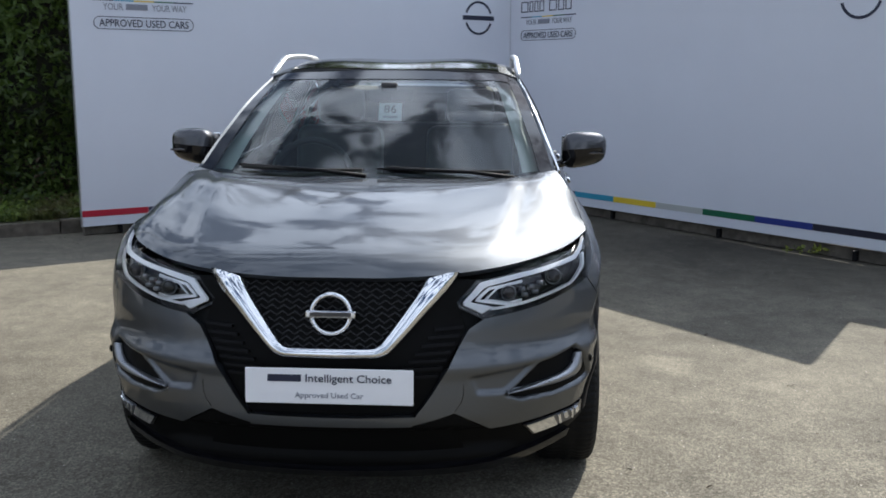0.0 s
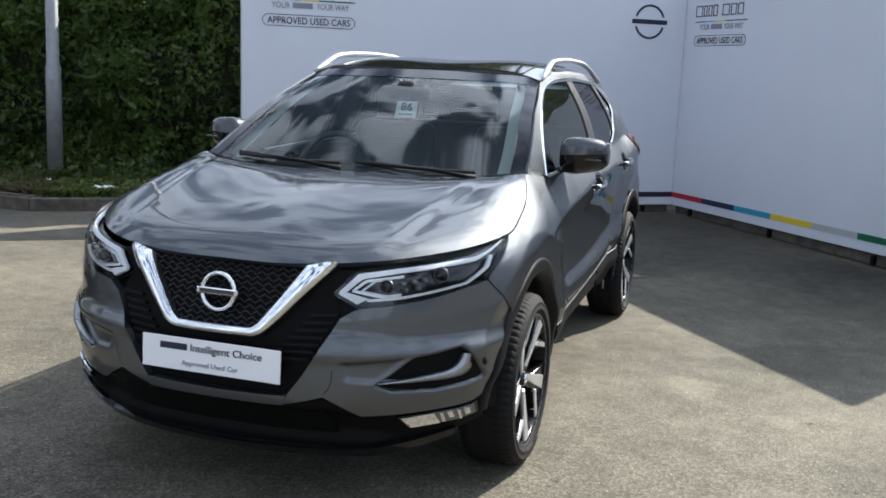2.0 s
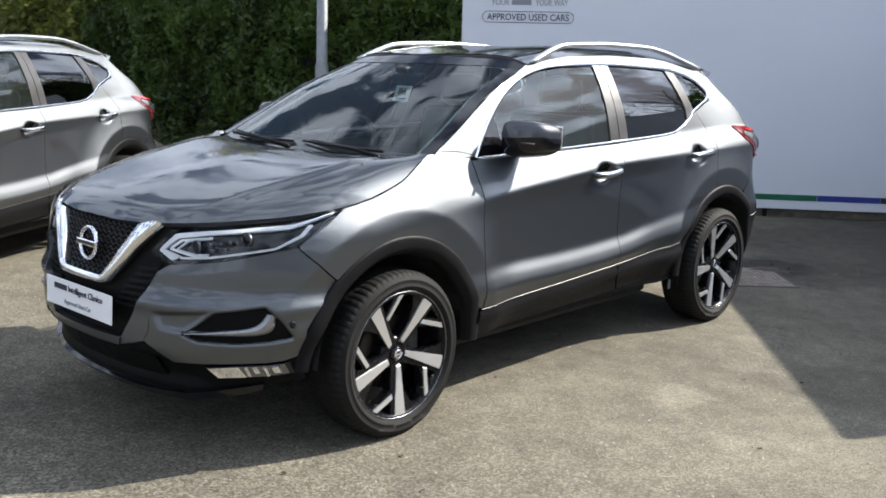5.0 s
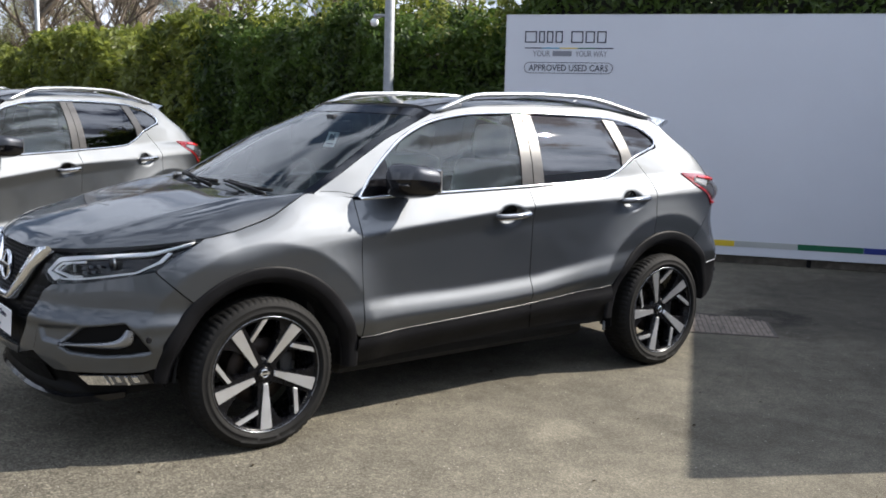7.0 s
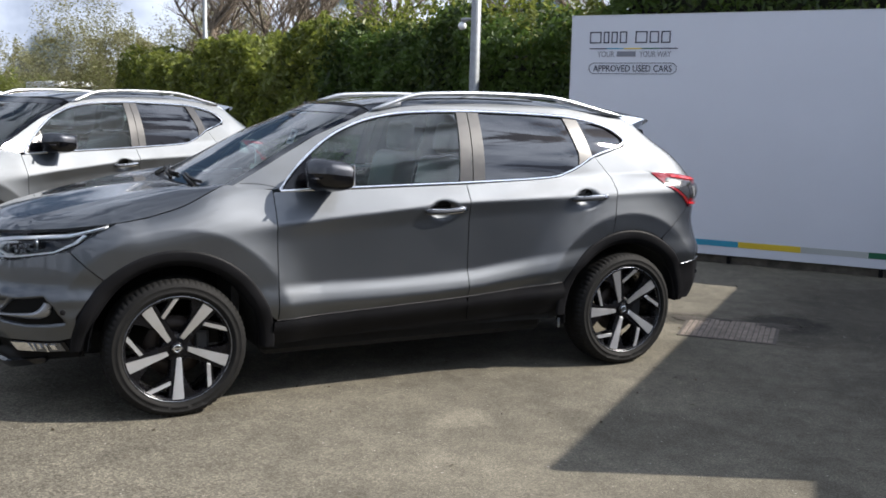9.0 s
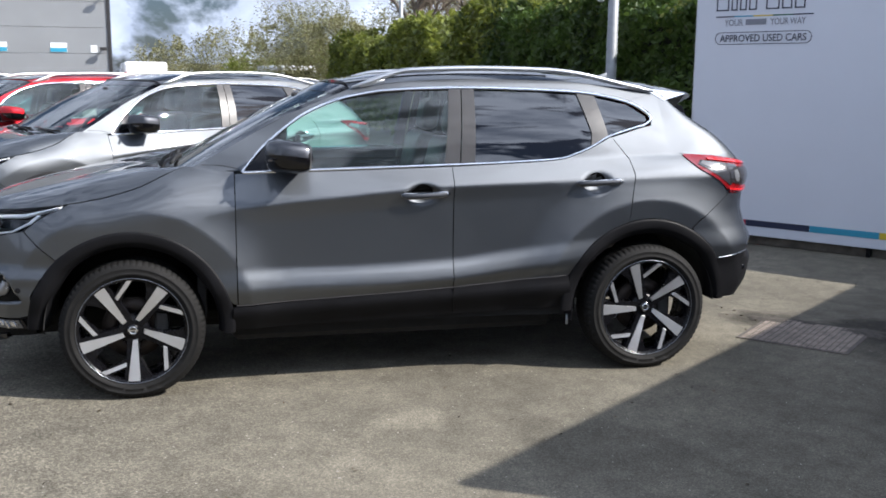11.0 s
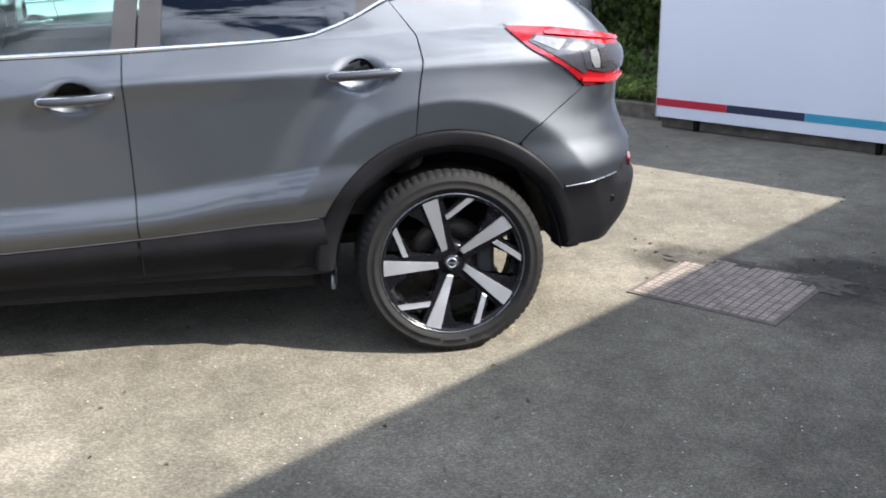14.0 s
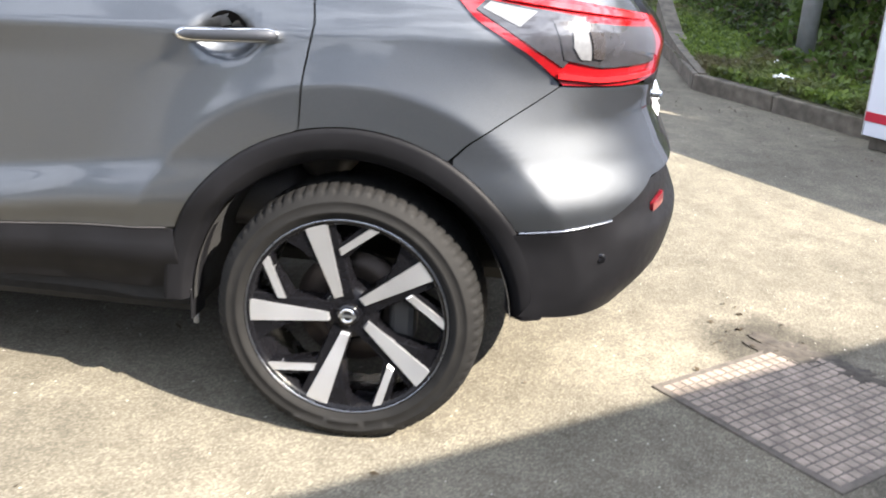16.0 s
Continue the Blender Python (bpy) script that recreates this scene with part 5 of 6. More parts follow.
    two_sides("parking_sensor", np.array(lathe_v) + np.stack(chart(*S(-1.83, 0.545)), -1).reshape(1, 3) + np.array([0.003, 0.0, 0]), lathe_f, M_CLAD, car)
    # tail lamp: wrap-round red lens, dark flank, clear inset, bright red tubes
    lamp = panel("tail_lamp", M_REDLENS, car, [S(1.530, 1.143), S(1.607, 1.075), S(1.726, 1.012), S(1.803, 0.944), R(0.66, 0.934), R(0.50, 0.945)],
                 [S(1.535, 1.150), S(1.70, 1.141), S(1.85, 1.120), R(0.62, 1.095), R(0.50, 1.080)], q([(1.530, 1.143), (1.535, 1.150)]), [R(0.50, 0.945), R(0.50, 1.080)], 34, 16, off=0.006, skirt=0.02, label="red wrap-round tail lamp")
    for lo in lamp:
        m = 1 if lo is lamp[0] else -1

        def inset(nm, mat, pts, off, nu=14, nv=8):
            b_, t_, f_, r_ = pts
            V, f = sheet(lifted(coons(b_, t_, f_, r_, nu, nv), off), 0.006)
            if m < 0:
                V, f = mirrored(V, f)
            mesh_ob(nm, V, f, mat, lo)
        inset("smoked_flank", M_CLEARDARK, ([S(1.60, 1.098), S(1.72, 1.035), S(1.80, 0.985)], [S(1.62, 1.118), S(1.74, 1.104), S(1.84, 1.090)], [S(1.60, 1.098), S(1.62, 1.118)], [S(1.80, 0.985), S(1.84, 1.090)]), 0.009)
        inset("pale_wedge", M_CLEARPL, ([S(1.615, 1.100), S(1.70, 1.066)], [S(1.63, 1.114), S(1.735, 1.098)], [S(1.615, 1.100), S(1.63, 1.114)], [S(1.70, 1.066), S(1.735, 1.098)]), 0.0105, 8, 4)
        inset("clear_inset", M_CLEARDARK, ([S(1.80, 1.005), S(1.88, 0.985), R(0.60, 0.985)], [S(1.77, 1.082), S(1.86, 1.078), R(0.60, 1.060)], [S(1.80, 1.005), S(1.77, 1.082)], [R(0.60, 0.985), R(0.60, 1.060)]), 0.011)
        inset("reverse_lens", M_CLEARPL, ([S(1.836, 1.006), S(1.858, 1.004)], [S(1.814, 1.060), S(1.843, 1.064)], [S(1.836, 1.006), S(1.819, 1.030), S(1.814, 1.060)], [S(1.858, 1.004), S(1.855, 1.035), S(1.843, 1.064)]), 0.014, 4, 4)
        inset("lamp_bezel", M_SMOKE, ([S(1.862, 1.008), S(1.885, 1.005)], [S(1.850, 1.060), S(1.880, 1.058)], [S(1.862, 1.008), S(1.850, 1.060)], [S(1.885, 1.005), S(1.880, 1.058)]), 0.015, 4, 4)
        inset("light_tube", M_REDGLOW, ([S(1.79, 0.962), S(1.88, 0.950), R(0.60, 0.952)], [S(1.79, 0.974), S(1.88, 0.962), R(0.60, 0.964)], [S(1.79, 0.962), S(1.79, 0.974)], [R(0.60, 0.952), R(0.60, 0.964)]), 0.016)
        inset("light_tube", M_REDGLOW, ([S(1.66, 1.118), S(1.86, 1.096), R(0.60, 1.075)], [S(1.66, 1.128), S(1.86, 1.108), R(0.60, 1.086)], [S(1.66, 1.118), S(1.66, 1.128)], [R(0.60, 1.075), R(0.60, 1.086)]), 0.014)
    # tailgate
    panel("tailgate", paint, car, [R(0.50, 0.91), R(0.0, 0.91)], [R(0.50, 1.125), R(0.0, 1.125)], [R(0.50, 0.91), R(0.50, 1.125)], [R(0.0, 0.91), R(0.0, 1.125)], 24, 10, off=0.003, joined=True)
    panel("rear_window", M_TINT, car, [R(0.645, 1.145), R(0.0, 1.145)], [R(0.515, 1.43), R(0.0, 1.43)], [R(0.645, 1.145), R(0.60, 1.28), R(0.515, 1.43)], [R(0.0, 1.145), R(0.0, 1.43)], 24, 10, off=-0.004, skirt=0, joined=True)
    b = bm_box(-0.26, 0.26, 2.058, 2.076, 0.705, 0.815, 0.003, 1)
    part("rear_plate", b, M_PLATE, car, "white rear plate")
    part("tailgate_garnish", bm_box(-0.30, 0.30, 2.02, 2.078, 0.838, 0.862, 0.008, 2), M_CHROME, car, "bright tailgate strip over the plate")
    # ---- roof and screens ----
    head = resample(q(HEAD[4:9] + [(1.47, 1.473)]), 30, True)
    roof_edge = [tuple(np.stack(chart(u, z), -1)) for u, z in head]
    crown = smooth_curve([(-0.32, 1.518), (0.0, 1.556), (0.45, 1.575), (0.9, 1.566), (1.3, 1.545), (1.72, 1.500)])
    mid_y = np.linspace(-0.325, 1.50, 31)
    mid = [(0.0, y, float(crown(y))) for y in mid_y]
    front_c = [(0.0, -0.325, 1.518), (0.3, -0.300, 1.514), (0.50, -0.25, 1.505), roof_edge[0]]
    rear_c = [(0.0, 1.50, float(crown(1.50))), (0.3, 1.495, 1.517), (0.45, 1.485, 1.500), roof_edge[-1]]
    g = coons(front_c, rear_c, mid, roof_edge, 20, 30, (True, True, False, False))
    u = np.linspace(0, 1, 21)[None, :]
    g = level_middle(g)
    g[..., 2] += 0.012 * 6.75 * u * u * (1 - u)
    V, f = sheet(g[:, ::-1], 0.015)
    two_sides("roof", V, f, paint, car, joined=True)
    lip_rows = []
    for t in np.linspace(0, 1, 22):
        e = t ** 3
        x = 0.548 * t
        prof = [(1.415 - 0.02 * e, 1.546 - 0.018 * t * t - 0.050 * e), (1.58 - 0.03 * e, 1.527 - 0.018 * t * t - 0.026 * e), (1.715 - 0.045 * e, 1.500 - 0.014 * t * t - 0.018 * e),
                (1.726 - 0.045 * e, 1.490 - 0.014 * t * t - 0.018 * e), (1.715 - 0.045 * e, 1.479 - 0.014 * t * t - 0.018 * e), (1.57, 1.440 - 0.010 * t * t - 0.030 * e), (1.44, 1.470 - 0.02 * e)]
        lip_rows.append([(x, y, z) for y, z in prof])
    L_ = np.array(lip_rows)
    V, f = sheet(L_, 0)
    V = np.vstack([V, L_[-1]])
    k0 = len(V) - 7
    f = f + [tuple(range(k0, k0 + 7))]
    two_sides("roof_spoiler", V, f, paint, car, joined=True)
    on = lambda y, z: (float(chart(*S(y, z))[0]) + 0.0005, y, z)
    cheek = [on(1.405, 1.484), on(1.425, 1.494), (0.562, 1.55, 1.486), (0.546, 1.655, 1.470), (0.538, 1.676, 1.462), (0.545, 1.655, 1.446), (0.553, 1.60, 1.408), (0.558, 1.566, 1.384), on(1.485, 1.434)]
    for s_ in (1, -1):
        n_c = len(cheek)
        cv = [(s_ * x, y, z) for x, y, z in cheek] + [(s_ * (x - 0.045), y - 0.004, z - 0.004) for x, y, z in cheek]
        cf = [tuple(range(n_c))[::s_], tuple(range(n_c, 2 * n_c))[::-s_]] + [(i, (i + 1) % n_c, (i + 1) % n_c + n_c, i + n_c)[::-s_] for i in range(n_c)]
        mesh_ob("spoiler_cheek", cv, cf, paint, car, smooth=False)
        fin_v = [(s_ * xx, y, z) for xx in (0.548, 0.530) for y, z in ((1.565, 1.384), (1.605, 1.412), (1.640, 1.400), (1.672, 1.315))]
        mesh_ob("spoiler_fin", fin_v, [(0, 1, 2, 3), (7, 6, 5, 4), (0, 4, 5, 1), (1, 5, 6, 2), (2, 6, 7, 3), (3, 7, 4, 0)], M_GLOSSBLACK, car, "gloss black spoiler fin", smooth=False)
    gg = g[0:20, 0:18].copy()
    gg[..., 2] += 0.005
    V, f = sheet(gg[:, ::-1], 0.004)
    two_sides("glass_roof", V, f, M_GLOSSBLACK, car, "black panoramic glass roof panel", joined=True)
    cowl = [(0.0, -1.165, 1.080), (0.3, -1.150, 1.083), (0.55, -1.10, 1.092), (0.715, -1.02, 1.106)]
    a_post = resample(q(HEAD[:5]), 20, True)
    post = [tuple(np.stack(chart(u, z), -1) - np.array([0.012, 0, 0.004])) for u, z in a_post]
    top_c = [(0.0, -0.335, 1.515), (0.3, -0.310, 1.511), (0.5, -0.262, 1.503), post[-1]]
    screen_mid = [(0.0, -1.165 + (0.83 * t), 1.080 + 0.435 * t + 0.014 * math.sin(math.pi * t)) for t in np.linspace(0, 1, 9)]
    ws = level_middle(coons(cowl, top_c, screen_mid, post, 24, 20, (True, True, True, False)))
    V, f = sheet(ws, 0)
    two_sides("windscreen", V, f, M_SCREEN, car, "clear raked windscreen", joined=True)
    lin = ws[1:-1, -5:-1].copy() + np.array([-0.006, 0.045, -0.022])
    V, f = sheet(lin, 0.0)
    two_sides("pillar_lining", V, f, M_HEADLINER, car, "pale grey pillar lining")
    edge = ws[:, -3:].copy() + np.array([0, -0.001, 0.002])
    V, f = sheet(edge, 0.004)
    two_sides("screen_edge", V, f, M_GLOSSBLACK, car)
    top_band = ws[-3:, :].copy() + np.array([0, -0.001, 0.002])
    V, f = sheet(top_band, 0.004)
    two_sides("screen_top_band", V, f, M_GLOSSBLACK, car, joined=True)
    scut = [np.array(resample(cowl, 24, True)) + np.array([0, dy, dz]) for dy, dz in ((-0.14, -0.045), (-0.06, -0.03), (0.012, 0.004))]
    V, f = sheet(np.stack(scut), 0.01)
    two_sides("scuttle", V, f, M_CLAD, car, "black scuttle panel", joined=True)
    for bx, tip, lab in ((0.40, (0.02, -1.120, 1.118), "black wiper"), (-0.20, (-0.56, -1.075, 1.128), "black wiper")):
        w = tube("wiper", [(bx + 0.18, -1.175, 1.092), (bx, -1.165, 1.112), tip], [0.010, 0.008, 0.005], M_CLAD, car, lab, 6)
        d = Vector(tip) - Vector((bx, -1.165, 1.128))
        tube("blade", [Vector((bx + 0.16, -1.13, 1.112)), Vector((bx, -1.132, 1.110)), Vector((bx - 0.18, -1.125, 1.114)), Vector((bx - 0.34, -1.105, 1.120))], 0.008, M_BLACK, w, "", 6)
    # rails
    head_z = smooth_curve(HEAD)
    for s in (1, -1):
        yy = np.linspace(-0.225, 1.43, 40)
        rise = [float(sstep(-0.24, 0.08, y)) * (1 - float(sstep(0.80, 1.45, y))) for y in yy]
        zz = [float(head_z(y)) + 0.006 + 0.049 * k for y, k in zip(yy, rise)]
        xx = [float(chart(S(y, float(head_z(y)))[0], float(head_z(y)))[0]) + 0.012 - 0.006 * k for y, k in zip(yy, rise)]
        rail = tube("roof_rail", [(s * x, y, z) for x, y, z in zip(xx, yy, zz)], [0.006, 0.011] + [0.0155] * 36 + [0.011, 0.006], M_SATIN, car, "satin silver roof rail", 12, 0.9)
        for i0, i1 in ((1, 5), (36, 39)):
            tube("rail_foot", [(s * xx[i], yy[i], (zz[i] + float(head_z(yy[i]))) / 2 - 0.002) for i in range(i0, i1)], [max(0.006, 0.014 * rise[i]) for i in range(i0, i1)], M_SATIN, rail, "", 10, 1.6)
    ae = bm_box(-0.016, 0.016, 1.29, 1.405, 1.53, 1.592, 0.012, 2)
    for v in ae.verts:
        if v.co.z > 1.55:
            v.co.z -= 0.042 * (1 - (v.co.y - 1.29) / 0.115)
            v.co.x *= 0.45
    part("roof_antenna", ae, paint, car, smooth=True)
    # ---- bonnet ----
    lead = [(0.0, -2.128, 0.874), (0.20, -2.118, 0.876), (0.39, -2.078, 0.886), (0.56, -1.985, 0.899), (0.70, -1.835, 0.915), (0.772, -1.72, 0.929)]
    flank = [tuple(np.stack(chart(u, z + 0.002), -1)) for u, z in resample(q(hood_edge[:5]), 30, True)] 
    lead.append(flank[0])
    back = [(0.0, -1.215, 1.083), (0.35, -1.200, 1.085), (0.58, -1.15, 1.092), flank[-1]]
    mids = smooth_curve([(-2.128, 0.874), (-2.11, 0.892), (-2.06, 0.922), (-1.95, 0.955), (-1.75, 1.000), (-1.5, 1.045), (-1.215, 1.083)])
    spine = [(0.0, y, float(mids(y))) for y in np.concatenate([np.linspace(-2.128, -2.0, 12), np.linspace(-1.97, -1.215, 20)])]
    hg = coons(lead, back, spine, flank, 96, 64, (True, True, False, False))
    hg = level_middle(hg)
    uu = np.linspace(0, 1, 97)[None, :]
    vv = np.linspace(0, 1, 65)[:, None]
    rib = 0.46 + 0.30 * vv
    fade = sstep(0.0, 0.10, vv) * (1 - 0.5 * sstep(0.82, 1.0, vv))
    hg[..., 2] += 0.007 * (1 - sstep(rib - 0.030, rib + 0.070, uu)) * fade + 0.044 * 4 * vv * (1 - vv) * 12.2 * uu ** 4 * (1 - uu) + 0.012 * 4 * vv * (1 - vv) * (1 - uu * uu)
    V, f = sheet(hg, 0.022)
    two_sides("bonnet", V, f, paint, car, joined=True)
    # ---- nose ----
    lamp_low = [F(0.474, 0.745), F(0.56, 0.755), F(0.66, 0.772), S(-1.795, 0.820), S(-1.69, 0.884), S(-1.590, 0.941)]
    intake = [F(0.540, 0.497), F(0.600, 0.545), F(0.645, 0.588), F(0.762, 0.612), F(0.790, 0.560), F(0.812, 0.486), F(0.700, 0.468), F(0.590, 0.474)]
    shelf = [F(0.425, 0.572), F(0.540, 0.584), F(0.640, 0.594), F(0.606, 0.550), F(0.545, 0.502), F(0.450, 0.508)]
    nose_out = [S(-1.778, 0.424), S(-1.778, 0.52), S(-1.735, 0.585), S(-1.655, 0.686), S(-1.794, 0.819)]
    panel("front_bumper", paint, car, [F(0.250, 0.418), F(0.330, 0.438), F(0.384, 0.455), F(0.497, 0.388), F(0.607, 0.392), F(0.780, 0.406), S(-1.778, 0.424)], lamp_low[:4],
          [F(0.250, 0.418), F(0.268, 0.455), F(0.330, 0.545), F(0.376, 0.625), F(0.425, 0.715), F(0.474, 0.745)], nose_out, 84, 60, skirt=0.03,
          relief=lambda UV: in_poly_depth(UV, intake, 0.060, 0.014) + in_poly_depth(UV, shelf, 0.013, 0.014) + 0.010 * np.exp(-((UV[..., 1] - 0.60) / 0.03) ** 2) - 0.008 * np.exp(-((UV[..., 1] - 0.66) / 0.05) ** 2))
    panel("bumper_bar", paint, car, [F(0.0, 0.416), F(0.252, 0.418)], [F(0.0, 0.446), F(0.264, 0.450)], [F(0.0, 0.416), F(0.0, 0.446)], [F(0.252, 0.418), F(0.264, 0.450)], 16, 6, off=0.006, skirt=0.03, joined=True)
    UVi = coons([F(0.556, 0.484), F(0.700, 0.470), F(0.811, 0.487)], [F(0.602, 0.546), F(0.646, 0.588), F(0.761, 0.611)], [F(0.556, 0.484), F(0.602, 0.546)], [F(0.811, 0.487), F(0.761, 0.611)], 20, 10)
    V, f = sheet(lifted(UVi, -0.014), 0)
    two_sides("intake_mesh", V, f, M_DEEPBLACK, car, "black side intake")
    lo_e = resample([F(0.548, 0.504), F(0.66, 0.504), F(0.748, 0.508), F(0.778, 0.530), F(0.781, 0.580)], 30, True)
    hi_e = resample([F(0.550, 0.507), F(0.66, 0.522), F(0.730, 0.534), F(0.754, 0.553), F(0.766, 0.586)], 30, True)
    V, f = sheet(np.stack([lifted(lo_e, -0.012), lifted(lo_e, 0.000), lifted(lo_e * 0.40 + hi_e * 0.60, 0.012), lifted(hi_e, 0.006), lifted(hi_e, -0.012)]), 0.01)
    two_sides("intake_blade", V, f, M_BLADE, car, "satin silver intake blade")
    panel("lower_bumper", M_DEEPBLACK, car, [F(0.0, 0.232), F(0.5, 0.245), S(-1.95, 0.30), S(-1.76, 0.325)], [F(0.0, 0.412), F(0.24, 0.412), F(0.330, 0.432), F(0.384, 0.449), F(0.497, 0.380), F(0.607, 0.384), F(0.780, 0.398), S(-1.785, 0.417)],
          [F(0.0, 0.232), F(0.0, 0.412)], q([(-1.76, 0.325), (-1.785, 0.38), (-1.785, 0.417)]), 50, 14, off=-0.006, skirt=0.04, joined=True, label="matt black lower bumper",
          relief=lambda UV: -0.035 * sstep(0.27, 0.31, UV[..., 1]) * (1 - sstep(0.37, 0.40, UV[..., 1])) * (1 - sstep(0.35, 0.5, UV[..., 0])))
    panel("lower_grille", M_DEEPBLACK, car, [F(0.0, 0.290), F(0.42, 0.298)], [F(0.0, 0.385), F(0.38, 0.400)], [F(0.0, 0.290), F(0.0, 0.385)], [F(0.42, 0.298), F(0.38, 0.400)], 24, 6, off=-0.030, skirt=0, joined=True, label="black lower grille")
    panel("front_lip", M_GLOSSBLACK, car, [F(0.0, 0.222), F(0.5, 0.236), S(-1.90, 0.30)], [F(0.0, 0.252), F(0.5, 0.268), S(-1.90, 0.325)], [F(0.0, 0.222), F(0.0, 0.252)], [S(-1.90, 0.30), S(-1.90, 0.325)], 40, 4, off=0.014, skirt=0.03, joined=True)
    fog = panel("fog_lamp", M_GLOSSBLACK, car, [F(0.628, 0.338), F(0.70, 0.346), F(0.790, 0.354)], [F(0.600, 0.381), F(0.70, 0.392), F(0.787, 0.399)], [F(0.628, 0.338), F(0.600, 0.381)], [F(0.790, 0.354), F(0.787, 0.399)], 14, 6, off=0.002, skirt=0.01)
    for fo in fog:
        m = 1 if fo is fog[0] else -1
        pieces = [([(0.632, 0.342), (0.702, 0.349), (0.690, 0.388), (0.608, 0.379)], M_CHROME, 0.008, "fog_lens", "bright fog lamp reflector"),
                  ([(0.702, 0.349), (0.782, 0.358), (0.778, 0.396), (0.690, 0.388)], M_DARKSATIN, 0.006, "fog_lens", "fluted clear fog lamp lens")]
        for k, (ua, w_) in enumerate(((0.706, 0.007), (0.722, 0.010), (0.742, 0.006), (0.757, 0.012))):
            za = 0.353 + 0.011 * (k % 2)
            pieces.append(([(ua, za), (ua + w_, za + 0.001), (ua + w_ - 0.003, 0.388), (ua - 0.003, 0.387)], M_CHROME, 0.010, "flute", ""))
        for pts, lm, up, part_name, lab in pieces:
            pts = [F(*p) for p in pts]
            V, f = sheet(lifted(coons([pts[0], pts[1]], [pts[3], pts[2]], [pts[0], pts[3]], [pts[1], pts[2]], 8, 4), up), 0.004)
            if m < 0:
                V, f = mirrored(V, f)
            mesh_ob(part_name, V, f, lm, fo, lab)
    for seam in ([F(0.378, 0.606), F(0.402, 0.600), F(0.410, 0.570), F(0.408, 0.50), F(0.386, 0.462)],):
        strip("tow_cover_seam", M_GLOSSBLACK, car, seam, 0.003, -0.0005, "", 24, True, 0.001)
    # grille: black backing, honeycomb bars, bright V, emblem
    panel("grille_surround", M_DEEPBLACK, car, [F(0.0, 0.448), F(0.264, 0.452)], [F(0.0, 0.872), F(0.20, 0.874), F(0.36, 0.882), F(0.455, 0.872)], [F(0.0, 0.448), F(0.0, 0.872)],
          [F(0.264, 0.452), F(0.325, 0.545), F(0.372, 0.625), F(0.425, 0.72), F(0.392, 0.80), F(0.455, 0.872)], 30, 36, off=-0.028, skirt=0.0, joined=True, label="gloss black grille surround")
    for zz in (0.565, 0.590, 0.615, 0.640, 0.665, 0.690, 0.715):
        xa, xb_ = 0.205 + (zz - 0.565) * 0.78, 0.335 + (zz - 0.565) * 0.52
        V, f = sheet(lifted(coons([F(xa, zz), F(xb_, zz + 0.004)], [F(xa, zz + 0.010), F(xb_, zz + 0.014)], [F(xa, zz), F(xa, zz + 0.010)], [F(xb_, zz + 0.004), F(xb_, zz + 0.014)], 6, 2), -0.016), 0.012)
        two_sides("grille_slat", V, f, M_CLAD, car)
    bmv, bmf = [], []
    rowsz = [0.655 + 0.0185 * i for i in range(12)]
    for i, zz in enumerate(rowsz):
        half = 0.135 + (zz - 0.655) * 0.74
        n_ = max(4, int(2 * half / 0.019))
        pts = []
        for k in range(n_ + 1):
            x = -half + 2 * half * k / n_
            z = zz + (0.0065 if (k + i) % 2 else -0.0065)
            uv = F(abs(x), z)
            p = lifted(np.array([[uv]]), -0.020)[0, 0]
            pts.append((math.copysign(p[0], x), p[1], p[2]))
        v_, f_ = tube_data(pts, 0.0026, 4)
        bmf += [tuple(a + len(bmv) for a in t) for t in f_]
        bmv += v_
    tagged(mesh_ob("grille_mesh", bmv, bmf, M_GRILLE, car, "black honeycomb grille"), kind="stuff")
    vo = [F(0.0, 0.632), F(0.150, 0.634), F(0.178, 0.645), F(0.30, 0.775), F(0.394, 0.884)]
    vi = [F(0.0, 0.666), F(0.134, 0.667), F(0.155, 0.680), F(0.222, 0.772), F(0.284, 0.866)]
    A, B = resample(vo, 40), resample(vi, 40)
    lay = [(0.0, -0.02), (0.05, 0.013), (0.35, 0.021), (0.86, 0.016), (0.93, 0.006), (1.0, -0.02)]
    P = np.stack([lifted(A * (1 - t) + B * t, o) for t, o in lay])
    V, f = sheet(P, 0.02)
    two_sides("chrome_v_bar", V, f, M_CHROME, car, "bright chrome V-shaped grille bar", joined=True)
    em = empty("emblem", pose(0.0, -2.152, 0.765, -7, 0, 0))
    em.parent = car
    v_, f_ = lathe_data([(-0.010 + 0.0125 * math.cos(a), 0.0605 + 0.0085 * math.sin(a)) for a in np.linspace(0, 2 * math.pi, 14, endpoint=False)], 56, True)
    mesh_ob("ring", [(y, x, z) for x, y, z in v_], f_, M_CHROME, em, "round chrome emblem ring")
    part("bar", bm_box(-0.078, 0.078, -0.026, -0.004, -0.0125, 0.0125, 0.005, 2), M_CHROME, em)
    part("bar_inlay", bm_box(-0.064, 0.064, -0.0275, -0.024, -0.0065, 0.0065), M_PILLAR, em, "dark inlay")
    pl = empty("front_plate", pose(0.0, -2.222, 0.552, -3, 0, 0))
    pl.parent = car
    part("plate_panel", bm_box(-0.26, 0.26, 0.0, 0.006, -0.0555, 0.0555, 0.002, 1), M_PLATE, pl, "white sales plate with dark words")
    bar("brand_block", -0.190, -0.086, 0.014, 0.036, M_INK, pl, 0.0015)
    lettering("plate_text", "Intelligent Choice", 0.035, -0.072, 0.014, M_INK, pl, width=0.265, d=0.001)
